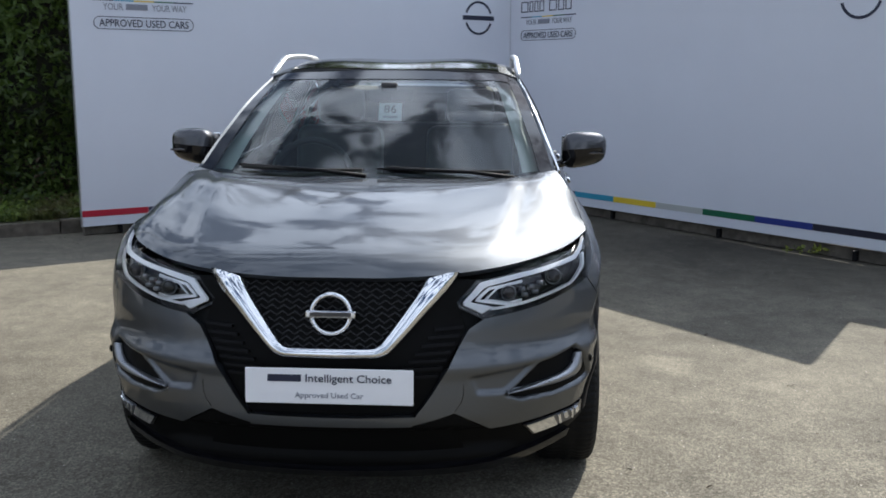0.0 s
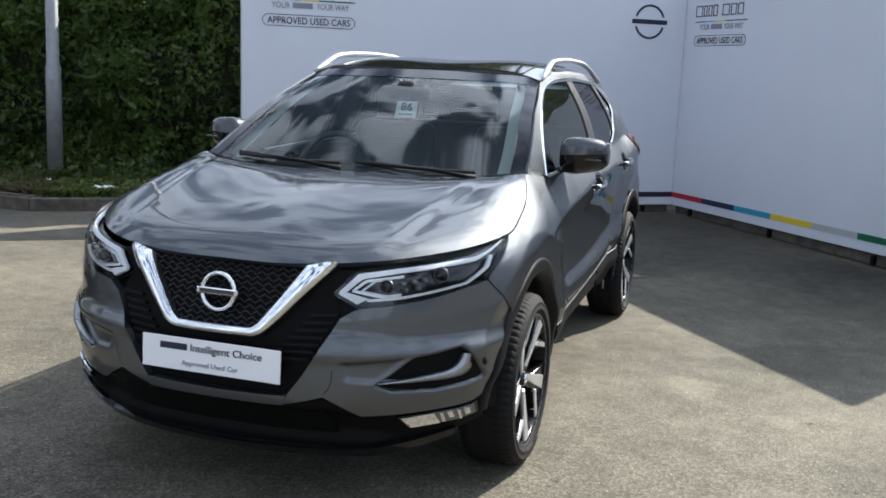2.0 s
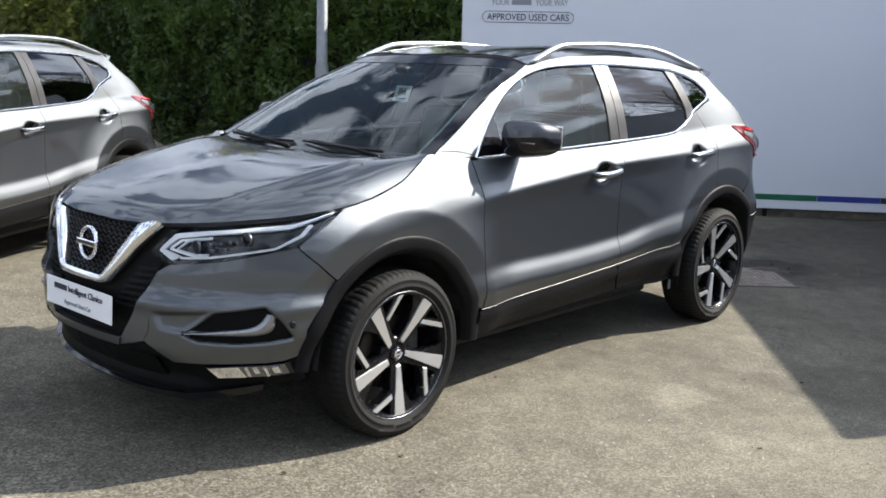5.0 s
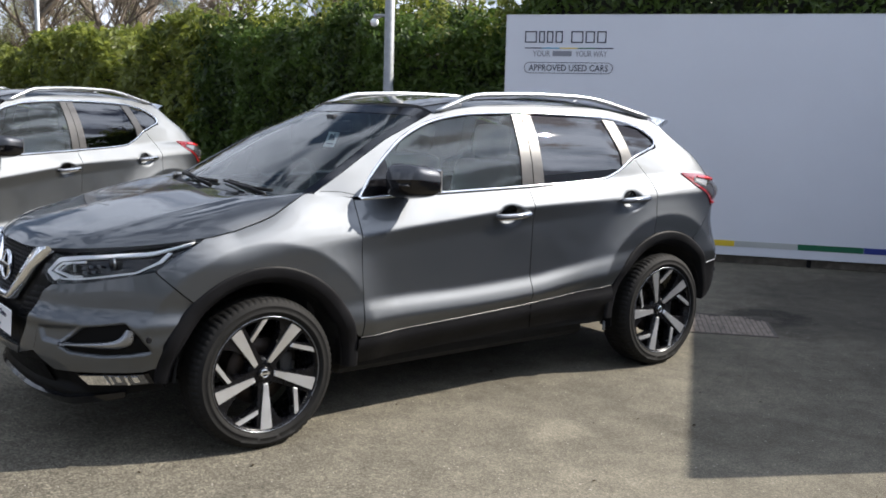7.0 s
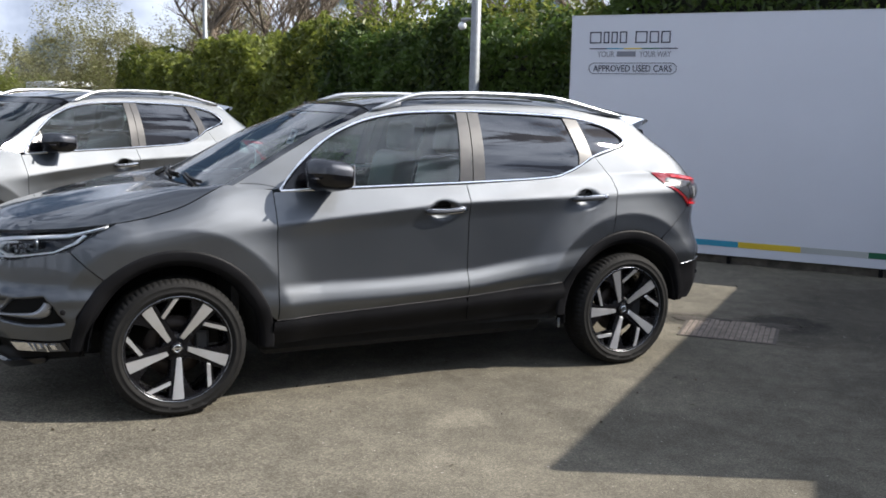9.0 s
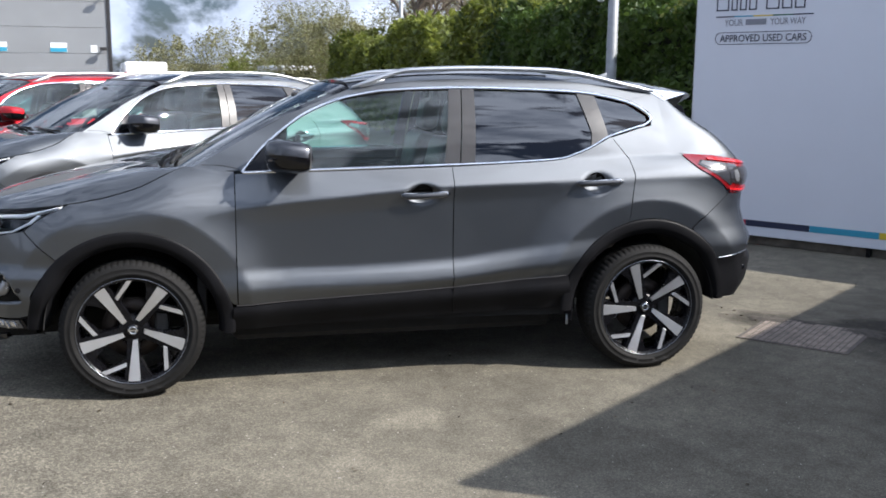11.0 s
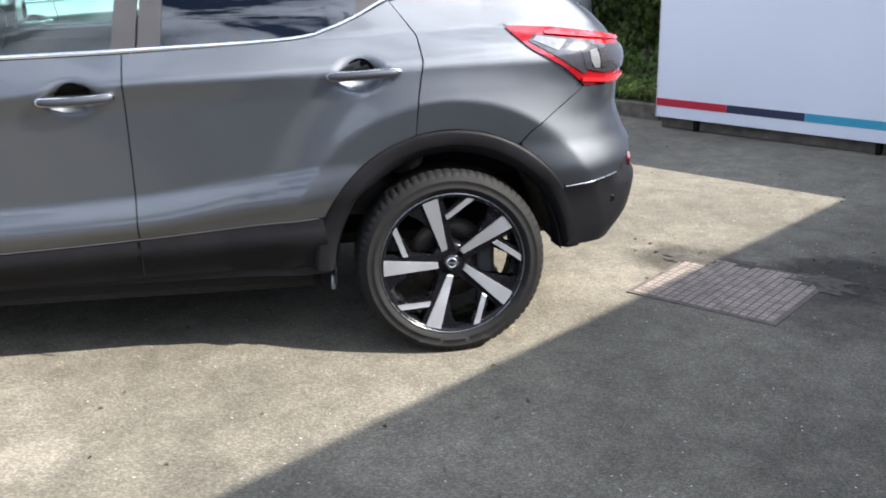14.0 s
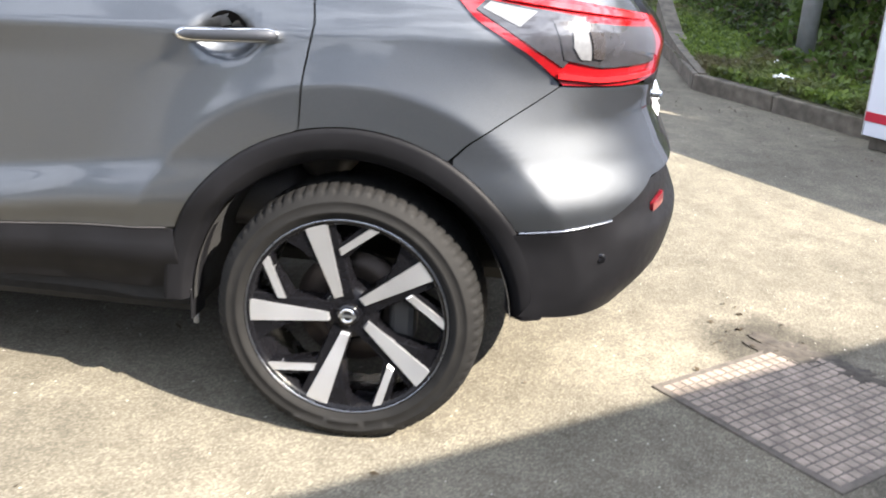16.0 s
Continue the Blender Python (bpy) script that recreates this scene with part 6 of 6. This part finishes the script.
    lettering("plate_text", "Approved Used Car", 0.024, 0.0, -0.036, M_GREYINK, pl, width=0.212, align='CENTER', d=0.001)
    # headlamps
    lamp_top = [F(0.446, 0.868), F(0.58, 0.893), F(0.70, 0.910), S(-1.79, 0.918), S(-1.598, 0.946)]
    hl = panel("headlamp", M_GLOSSBLACK, car, lamp_low, lamp_top, [F(0.474, 0.745), F(0.385, 0.788), F(0.446, 0.868)], [S(-1.590, 0.941), S(-1.598, 0.946)], 40, 14, off=-0.035, skirt=0.0, label="black-bezel headlamp with white light guide")
    for h in hl:
        m = 1 if h is hl[0] else -1

        def add(nm, V, f, mat, lab=""):
            if m < 0:
                V, f = mirrored(V, f)
            return mesh_ob(nm, V, f, mat, h, lab)
        V, f = sheet(lifted(coons(lamp_low, lamp_top, [F(0.474, 0.745), F(0.385, 0.788), F(0.446, 0.868)], [S(-1.590, 0.941), S(-1.598, 0.946)], 40, 14), 0.002), 0.0)
        add("lens", V, f, M_LENS, "clear lamp lens")
        V, f = sheet(lifted(np.stack([np.array(resample(t, 50)) for t in ([F(0.470, 0.760), F(0.405, 0.792), F(0.462, 0.858), F(0.58, 0.878), F(0.70, 0.894), S(-1.79, 0.904), S(-1.62, 0.942)], [F(0.505, 0.778), F(0.432, 0.797), F(0.478, 0.842), F(0.585, 0.862), F(0.70, 0.879), S(-1.80, 0.890), S(-1.64, 0.935)])]), -0.012), 0.012)
        add("light_guide", V, f, M_LED, "white light guide")
        V, f = sheet(lifted(np.stack([np.array(resample(t, 30)) for t in ([F(0.50, 0.768), F(0.60, 0.776), S(-1.86, 0.812), S(-1.76, 0.862), S(-1.72, 0.900)], [F(0.50, 0.776), F(0.60, 0.784), S(-1.86, 0.820), S(-1.775, 0.866), S(-1.735, 0.902)])]), -0.014), 0.01)
        add("lower_guide", V, f, M_LED)
        for dx, w_ in ((0.0, 0.009), (0.028, 0.006)):
            c_ = resample([F(0.600, 0.790), F(0.545 + dx, 0.784), F(0.452 + dx, 0.802), F(0.490 + dx, 0.836), F(0.600, 0.852)], 36)
            d_ = np.gradient(c_, axis=0)
            d_ /= np.linalg.norm(d_, axis=1)[:, None] + 1e-12
            nn = np.stack([-d_[:, 1], d_[:, 0]], -1)
            V, f = sheet(lifted(np.stack([c_ - nn * w_ / 2, c_ + nn * w_ / 2]), -0.016), 0.008)
            add("inner_guide", V, f, M_LED if dx == 0.0 else M_SATIN)
        for cx, cz, r_ in ((0.555, 0.818, 0.022), (0.705, 0.852, 0.024)):
            c0 = lifted(np.array([[F(cx, cz)]]), -0.016)[0, 0]
            bm = bmesh.new()
            bmesh.ops.create_uvsphere(bm, u_segments=18, v_segments=12, radius=r_)
            Vb = np.array([v.co[:] for v in bm.verts]) * np.array([1, 0.7, 1]) + c0
            Fb = [tuple(v.index for v in ff.verts) for ff in bm.faces]
            bm.free()
            add("projector", Vb, Fb, M_GLOSSBLACK, "dark glass projector")
            v_, f_ = ring_data(0, 0, r_ * 0.97, r_ * 1.10, 0, 360, 28, 0.006, -0.004)
            add("projector_ring", np.array(v_) + c0 + np.array([0, -0.002, 0]), f_, M_DARKSATIN)
        for cx, cz in ((0.60, 0.826), (0.63, 0.832), (0.66, 0.838), (0.61, 0.806), (0.645, 0.812)):
            c0 = lifted(np.array([[F(cx, cz)]]), -0.018)[0, 0]
            bm = bm_box(-0.011, 0.011, -0.006, 0.006, -0.007, 0.007, 0.003, 1)
            Vb = np.array([v.co[:] for v in bm.verts]) + c0
            Fb = [tuple(v.index for v in ff.verts) for ff in bm.faces]
            bm.free()
            add("reflector_cell", Vb, Fb, M_DARKSATIN)
    # ---- handles ----
    for doors, cy, cz in ((d1, 0.105, 0.968), (d2, 1.031, 1.014)):
        for d_ in doors:
            m = 1 if d_ is doors[0] else -1
            pth = []
            for k in range(13):
                y = cy - 0.122 + 0.244 * k / 12
                lift = 0.006 + 0.022 * math.sin(math.pi * k / 12) ** 0.6
                p = lifted(np.array([[S(y, cz + 0.004 * (k - 6) / 6)]]), lift)[0, 0]
                pth.append((m * p[0], p[1], p[2]))
            h = tube("handle", pth, [0.012] + [0.0175] * 11 + [0.014], M_HANDLE, d_, "dark grey painted pull handle", 12, 1.0)
            # black half-disc stands in for the shade above the handle in its bowl
            cu, cv = S(cy - 0.008, cz - 0.002)
            ang, rad = np.meshgrid(np.linspace(0.0, math.pi, 25), np.linspace(0.02, 1.0, 7))
            UVr = np.stack([cu - 0.056 * rad * np.cos(ang), cv + 0.051 * rad * np.sin(ang)], -1)
            V, f = sheet(lifted(UVr, bowl(cy - 0.008, cz - 0.003)(UVr) + 0.005), 0)
            if m < 0:
                V, f = mirrored(V, f)
            mesh_ob("handle_recess", V, f, M_DEEPBLACK, d_, "black half-disc painting the shade in the hand recess")
    # ---- mirrors ----
    for s in (1, -1):
        mi = empty("door_mirror", pose(s * 0.905, -0.575, 1.165))
        mi.parent = car
        v_, f_ = [], []
        nu_, nv_ = 28, 16
        for j in range(nv_ + 1):
            th = math.pi * j / nv_ - math.pi / 2
            for i in range(nu_):
                ph = 2 * math.pi * i / nu_
                e1, e2 = 0.55, 0.62
                cx = math.copysign(abs(math.cos(ph)) ** e1, math.cos(ph)) * abs(math.cos(th)) ** e2
                cy = math.copysign(abs(math.sin(ph)) ** e1, math.sin(ph)) * abs(math.cos(th)) ** e2
                cz = math.copysign(abs(math.sin(th)) ** e2, math.sin(th))
                x = 0.104 * cx
                y = 0.105 * cy * (1.0 if cy > 0 else 1.0 - 0.25 * abs(cx)) + 0.03 * cx
                z = 0.080 * cz * (1 - 0.14 * cx) + 0.006 * cx - 0.010 * cy
                v_.append((s * x, y, z))
        for j in range(nv_):
            for i in range(nu_):
                a0_, b0_ = j * nu_ + i, j * nu_ + (i + 1) % nu_
                qd = (a0_, b0_, b0_ + nu_, a0_ + nu_)
                f_.append(qd if s > 0 else qd[::-1])
        half = [t for t in f_ if sum(v_[k][2] for k in t) / 4 > 0.012]
        rest = [t for t in f_ if sum(v_[k][2] for k in t) / 4 <= 0.012]
        mesh_ob("mirror_cap", v_, half, M_CAPPAINT, mi)
        mesh_ob("mirror_base", [(x * 0.995, y * 0.995, z) for x, y, z in v_], rest, M_GLOSSBLACK, mi, "gloss black mirror underside")
        part("mirror_glass", bm_box(-0.095, 0.095, 0.098, 0.108, -0.052, 0.056, 0.004, 1), M_CHROME, mi, "mirror glass")
        part("indicator", bm_box(s * 0.04 - 0.045, s * 0.04 + 0.045, -0.094, -0.075, -0.016, -0.008, 0.003, 1), M_SMOKE, mi)
        tube("stalk", [(-s * 0.06, 0.02, -0.055), (-s * 0.12, 0.03, -0.075), (-s * 0.16, 0.03, -0.085)], [0.03, 0.026, 0.03], M_GLOSSBLACK, mi, "", 10, 0.7)
    # ---- inner shell, floor and cabin ----
    sh_f = []
    Us, zs_ = np.linspace(0.0, 4.9, 120), np.linspace(0.30, 1.06, 22)
    gu, gz_ = np.meshgrid(Us, zs_)
    P = lifted(np.stack([gu, np.minimum(gz_, 1.06)], -1), -0.055)
    for j in range(21):
        for i in range(119):
            c = P[j, i]
            if min(math.hypot(c[1] - HUB_F, c[2] - HUB_Z), math.hypot(c[1] - HUB_R, c[2] - HUB_Z)) > 0.44 and not (c[1] < -1.0 and c[2] > 0.80):
                a0_ = j * 120 + i
                sh_f.append((a0_, a0_ + 1, a0_ + 121, a0_ + 120))
    two_sides("inner_shell", P.reshape(-1, 3), sh_f, M_BLACK, car, joined=True)
    part("floor_pan", bm_box(-0.68, 0.68, -0.86, 0.86, 0.21, 0.34, 0.03, 1), M_BLACK, car)
    part("engine_tray", bm_box(-0.40, 0.40, -2.0, -0.80, 0.22, 0.60, 0.05, 1), M_BLACK, car)
    part("rear_tray", bm_box(-0.40, 0.40, 0.80, 1.98, 0.28, 0.60, 0.05, 1), M_BLACK, car)
    part("firewall", bm_box(-0.70, 0.70, -1.02, -0.98, 0.34, 1.02), M_INTERIOR, car)
    dash = bm_box(-0.70, 0.70, -1.02, -0.62, 0.80, 1.055, 0.07, 3)
    part("dashboard", dash, M_INTERIOR, car, "dark moulded dashboard", True)
    part("headliner", bm_box(-0.52, 0.52, -0.24, 1.5, 1.480, 1.488), M_HEADLINER, car)
    for sx in (-0.36, 0.36):
        seat = empty("front_seat", pose(sx, 0.0, 0))
        seat.parent = car
        part("seat_base", bm_box(-0.24, 0.24, -0.30, 0.22, 0.45, 0.66, 0.07, 3), M_SEAT, seat, "", True)
        bk = bm_box(-0.24, 0.24, -0.07, 0.07, 0.0, 0.62, 0.06, 3)
        bmesh.ops.transform(bk, matrix=pose(0, 0.20, 0.62, -14), verts=bk.verts)
        part("seat_back", bk, M_SEAT, seat, "", True)
        hr = bm_box(-0.13, 0.13, -0.05, 0.05, 0.0, 0.19, 0.045, 3)
        bmesh.ops.transform(hr, matrix=pose(0, 0.355, 1.235, -10), verts=hr.verts)
        part("headrest", hr, M_SEAT, seat, "", True)
    rs = empty("rear_seat", pose(0, 0.95, 0))
    rs.parent = car
    part("seat_base", bm_box(-0.62, 0.62, -0.3, 0.2, 0.45, 0.64, 0.07, 3), M_SEAT, rs, "", True)
    part("seat_back", bm_box(-0.62, 0.62, 0.16, 0.32, 0.6, 1.20, 0.07, 3), M_SEAT, rs, "", True)
    v_, f_ = [], []
    for i in range(33):
        a_ = 2 * math.pi * i / 32
        v_.append(Vector((-0.37 + 0.185 * math.cos(a_), -0.50 + 0.07 * math.sin(a_), 1.02 + 0.165 * math.sin(a_))))
    tube("steering_wheel", v_, 0.016, M_INTERIOR, car, "black steering wheel", 8)
    rm = empty("rear_view_mirror", pose(0.0, -0.42, 1.40))
    rm.parent = car
    part("mirror_shell", bm_box(-0.11, 0.11, -0.02, 0.012, -0.03, 0.03, 0.014, 3), M_INTERIOR, rm, "", True)
    part("sensor_pod", bm_box(-0.04, 0.04, -0.07, -0.01, 0.02, 0.06, 0.012, 2), M_INTERIOR, rm, "", True)
    # ---- wheels ----
    for hy, ph in ((HUB_F, 121), (HUB_R, 104)):
        for s in (1, -1):
            build_wheel(car, hy, s, ph if s > 0 else 180 - ph)
    part("mud_flap", bm_box(0.76, 0.85, 0.905, 0.912, 0.275, 0.36, 0.003, 1), M_CLAD, car)
    tube("brake_line_clip", [(0.80, 0.90, 0.30), (0.80, 0.90, 0.245)], 0.008, M_GALV, car, "", 6)
    return car


main_car = build_car("parked_car", "gunmetal grey crossover car with black alloy wheels, on asphalt", M_PAINT)

# stock number hung in the windscreen
card = empty("stock_card", pose(0.005, -0.478, 1.325, -26, 0, 0))
tagged(card, "white stock number card inside the windscreen", "card")
part("card_sheet", bm_box(-0.054, 0.054, 0.0, 0.002, -0.044, 0.044), M_CARD, card)
lettering("card_text", "86", 0.055, 0.0, -0.006, M_INK, card, width=0.058, align='CENTER', d=0.001)
bar("small_print", -0.035, 0.035, -0.030, -0.022, M_GREYINK, card, 0.001)
tube("hanger", [(0, 0.001, 0.044), (0.005, -0.02, 0.075)], 0.003, M_INTERIOR, card, "", 6)

# ---- the other parked cars: same make of car in other paints ----
def another(m, paint, label):
    c = copy_thing(main_car, m)
    c.name = "parked_car"
    tagged(c, label, "car", "parked cars")
    for o in c.children_recursive:
        for sl in (o.material_slots if o.type == 'MESH' else []):
            if sl.material is M_PAINT or (paint is M_RED and sl.material is M_CAPPAINT):
                sl.link = 'OBJECT'
                sl.material = paint
    return c


another(pose(-3.83, -1.48, 0.0, 0, 0, 30.4), M_SILVER, "silver grey crossover car parked next along, on asphalt")
another(pose(-6.39, -2.99, 0.0, 0, 0, 30.4), M_RED, "red crossover car in the row of parked cars")
another(pose(-19.5, 0.2, 0.0, 0, 0, 28), M_PAINT, "dark grey car parked further down the yard")
another(pose(-9.9, -5.0, 0.0, 0, 0, 30.4), M_SILVER, "silver grey crossover car beyond the red one")

# ---- background: bare trees, scrub, the grey workshop, vans ----
def bare_tree(seed, height):
    r = random.Random(seed)
    limbs_v, limbs_f, twigs_v, twigs_f = [], [], [], []

    def grow(p, d, length, rad, level):
        segs = 4 if level < 2 else 3
        pts, dirs = [p.copy()], d.copy()
        for k in range(segs):
            dirs = (dirs + Vector((r.uniform(-1, 1), r.uniform(-1, 1), r.uniform(-0.4, 0.9))) * (0.14 + 0.05 * level)).normalized()
            pts.append(pts[-1] + dirs * length / segs)
        rads = [rad * (1 - 0.55 * k / segs) for k in range(segs + 1)]
        v, f = tube_data(pts, rads, 7 if level == 0 else (5 if level < 3 else 3), 1.0, False)
        V, Fc = (limbs_v, limbs_f) if level < 2 else (twigs_v, twigs_f)
        o = len(V)
        V.extend(v)
        Fc.extend(tuple(i + o for i in t) for t in f)
        if level >= 4:
            return
        n = (7, 6, 5, 5)[level]
        for k in range(n):
            t = r.uniform(0.35 if level == 0 else 0.15, 1.0)
            i = min(segs - 1, int(t * segs))
            base = pts[i].lerp(pts[i + 1], t * segs - i)
            side = Vector((r.uniform(-1, 1), r.uniform(-1, 1), 0.0))
            nd = (dirs * r.uniform(0.5, 0.9) + side.normalized() * r.uniform(0.5, 1.0) + Vector((0, 0, 0.25))).normalized()
            grow(base, nd, length * r.uniform(0.42, 0.66), rad * (0.45 if level == 0 else 0.5), level + 1)

    grow(Vector((0, 0, -0.1)), Vector((0, 0, 1)), height * 0.55, height * 0.018, 0)
    ob = empty("bare_tree")
    tagged(ob, "tall leafless tree with fine grey-brown twigs behind the hedge", "tree", "bare trees")
    mesh_ob("trunk", limbs_v, limbs_f, M_BRANCH, ob)
    o = mesh_ob("crown", twigs_v, twigs_f, M_BRANCH, ob, smooth=False)
    tagged(o, kind="stuff")
    return ob


tree_a, tree_b = bare_tree(5, 9.0), bare_tree(9, 8.0)
tree_a.matrix_basis = pose(-30.0, 5.6, 0)
tree_b.matrix_basis = pose(-28.5, 8.4, 0)
for i, (x, y, s) in enumerate(((-33, 7.2, 1.0), (-35, 11, 1.1), (-31, 12, 0.9), (-24, 11, 0.85), (-38, 9.0, 1.15), (-21, 13, 0.9), (-18, 15.5, 0.95), (-14.5, 16.5, 0.8), (-12, 19, 0.9), (-9.5, 20, 0.8), (-6.5, 22, 0.9), (-42, 15, 1.2), (-2.2, 14.5, 1.45), (4.5, 17.5, 1.2), (9.0, 16.0, 1.0))):
    copy_thing(tree_a if i % 2 else tree_b, pose(x, y, 0, 0, 0, 47 * i) @ Matrix.Diagonal((s, s, s, 1)))

# scrub: clumps of twig haze and first leaves
def scrub(name, label, spots, mat, size, n_each, seed):
    r = np.random.RandomState(seed)
    pts = []
    for x, y, w, h in spots:
        for _ in range(n_each):
            a, rr = r.rand() * 6.283, r.rand() ** 0.5
            z = r.rand() ** 0.75
            k = (1 - 0.55 * z) * (0.75 + 0.5 * r.rand())
            pts.append((x + w * rr * k * math.cos(a), y + w * rr * k * math.sin(a), 0.05 + h * z * (0.8 + 0.4 * noise.noise((x + a, y, z * 2)))))
    return leaf_cloud(name, pts, size, mat, label, "scrub", seed + 1)


rs_ = random.Random(77)
scrub("twiggy_scrub", "hazy brown twiggy scrub in the distance", [(-60 + rs_.uniform(-6, 6), -5 + 1.15 * i, rs_.uniform(1.6, 3.0), rs_.uniform(3.2, 5.6)) for i in range(30)], M_TWIG, 0.07, 4500, 51)
scrub("willow_scrub", "yellow-green budding willows in the distance", [(-52 + rs_.uniform(-5, 5), 0 + 1.5 * i, rs_.uniform(1.6, 2.6), rs_.uniform(2.4, 4.0)) for i in range(16)], M_LEAF2, 0.07, 3600, 53)
scrub("tall_scrub", "tall twiggy bushes behind the hedge", [(-26 + 1.6 * i + rs_.uniform(-0.8, 0.8), 8.5 + 0.35 * i + rs_.uniform(-1, 1), rs_.uniform(0.9, 1.7), rs_.uniform(3.0, 5.0)) for i in range(16)], M_TWIG, 0.07, 1500, 55)
scrub("budding_shrubs", "sunlit yellow-green shrubs above the hedge", [(-24 + 1.5 * i + rs_.uniform(-0.8, 0.8), 6.4 + 0.16 * i + rs_.uniform(-0.4, 0.4), rs_.uniform(0.8, 1.3), rs_.uniform(3.0, 3.9)) for i in range(12)], M_LEAF2, 0.06, 2200, 57)
scrub("hazy_trees", "tall hazy brown trees in first leaf beyond the hedge", [(-39 + rs_.uniform(-3, 3), 1.5 + 1.0 * i, rs_.uniform(1.3, 2.3), rs_.uniform(4.2, 6.2) + 0.12 * i) for i in range(15)], M_TWIG, 0.045, 8000, 59)

# grey workshop building
bld = empty("workshop_building", pose(-44.6, -32.2, 0, 0, 0, 92))
tagged(bld, "grey sheet-clad workshop building across the yard", "building")
for k in range(7):
    z0 = 0.3 + 1.25 * k
    part("wall_panel", bm_box(0, 26, 0.0, 0.2, z0, z0 + 1.235, 0.006, 1), M_CLADDING, bld)
part("plinth", bm_box(0, 26, 0.03, 0.3, 0.0, 0.3), M_CONC, bld)
side = bm_box(25.8, 26.0, 0.2, 18, 0.0, 9.05)
for v in side.verts:
    v.co.x -= 0.45 * (v.co.y - 0.2)
part("side_wall", side, M_GALV, bld)
roof_b = bm_box(-0.15, 26.2, -0.15, 18, 9.05, 9.35, 0.03, 1)
for v in roof_b.verts:
    v.co.x -= 0.45 * max(0.0, v.co.y - 0.2)
part("roof", roof_b, M_CLADDING, bld)
part("corner_trim", bm_box(25.86, 26.04, -0.05, 0.0, 0.3, 9.05, 0.01, 1), M_PILLAR, bld, "dark corner flashing")
for sx in (23.2, 20.5, 17.8):
    sg = part("wall_sign", bm_box(sx, sx + 0.75, -0.03, -0.002, 2.85, 3.30), M_CARD, bld, "small white and pale blue wall sign")
    part("sign_band", bm_box(sx, sx + 0.75, -0.034, -0.03, 2.86, 3.06), STRIPES[2], sg)
part("notice", bm_box(25.05, 25.35, -0.03, -0.002, 2.85, 3.2), M_CARD, bld)
for sz in (5.4, 2.95):
    cm_ = part("wall_camera", bm_box(25.5, 25.85, -0.45, -0.28, sz, sz + 0.16, 0.03, 2), M_PILLAR, bld)
    part("camera_bracket", bm_box(25.6, 25.68, -0.3, 0.0, sz + 0.05, sz + 0.1), M_PILLAR, cm_)


def van(m, label):
    ob = empty("white_van")
    tagged(ob, label, "van", "vans")
    body = bm_box(-0.95, 0.95, -1.3, 2.6, 0.35, 2.35, 0.16, 4)
    part("body", body, M_WHITE, ob, "", True)
    nose = bm_box(-0.92, 0.92, -2.5, -1.0, 0.35, 1.25, 0.18, 4)
    part("bonnet", nose, M_WHITE, ob, "", True)
    part("windscreen", bm_box(-0.8, 0.8, -1.36, -1.28, 1.35, 2.1, 0.03, 1), M_GLOSSBLACK, ob)
    for s in (1, -1):
        part("side_window", bm_box(s * 0.955 - 0.006, s * 0.955 + 0.006, -1.1, 0.0, 1.35, 2.05, 0.004, 1), M_GLOSSBLACK, ob)
        part("tail_light", bm_box(s * 0.86 - 0.06, s * 0.86 + 0.06, 2.58, 2.63, 1.2, 1.9, 0.02, 1), M_REDLENS, ob)
        for y in (-1.75, 1.75):
            w = lathe("wheel", [(0.09, 0.0), (0.10, 0.18), (0.11, 0.22), (0.10, 0.33), (-0.10, 0.33), (-0.11, 0.2)], M_TYRE, ob, n=28)
            w.matrix_basis = pose(s * 0.80, y, 0.33, 0, 0, 0 if s > 0 else 180)
    ob.matrix_basis = m
    return ob


van(pose(-46.6, 2.6, 0, 0, 0, 108), "white van parked at the far end of the yard")
van(pose(-43.0, -4.6, 0, 0, 0, -82), "white van parked beside the grey workshop")
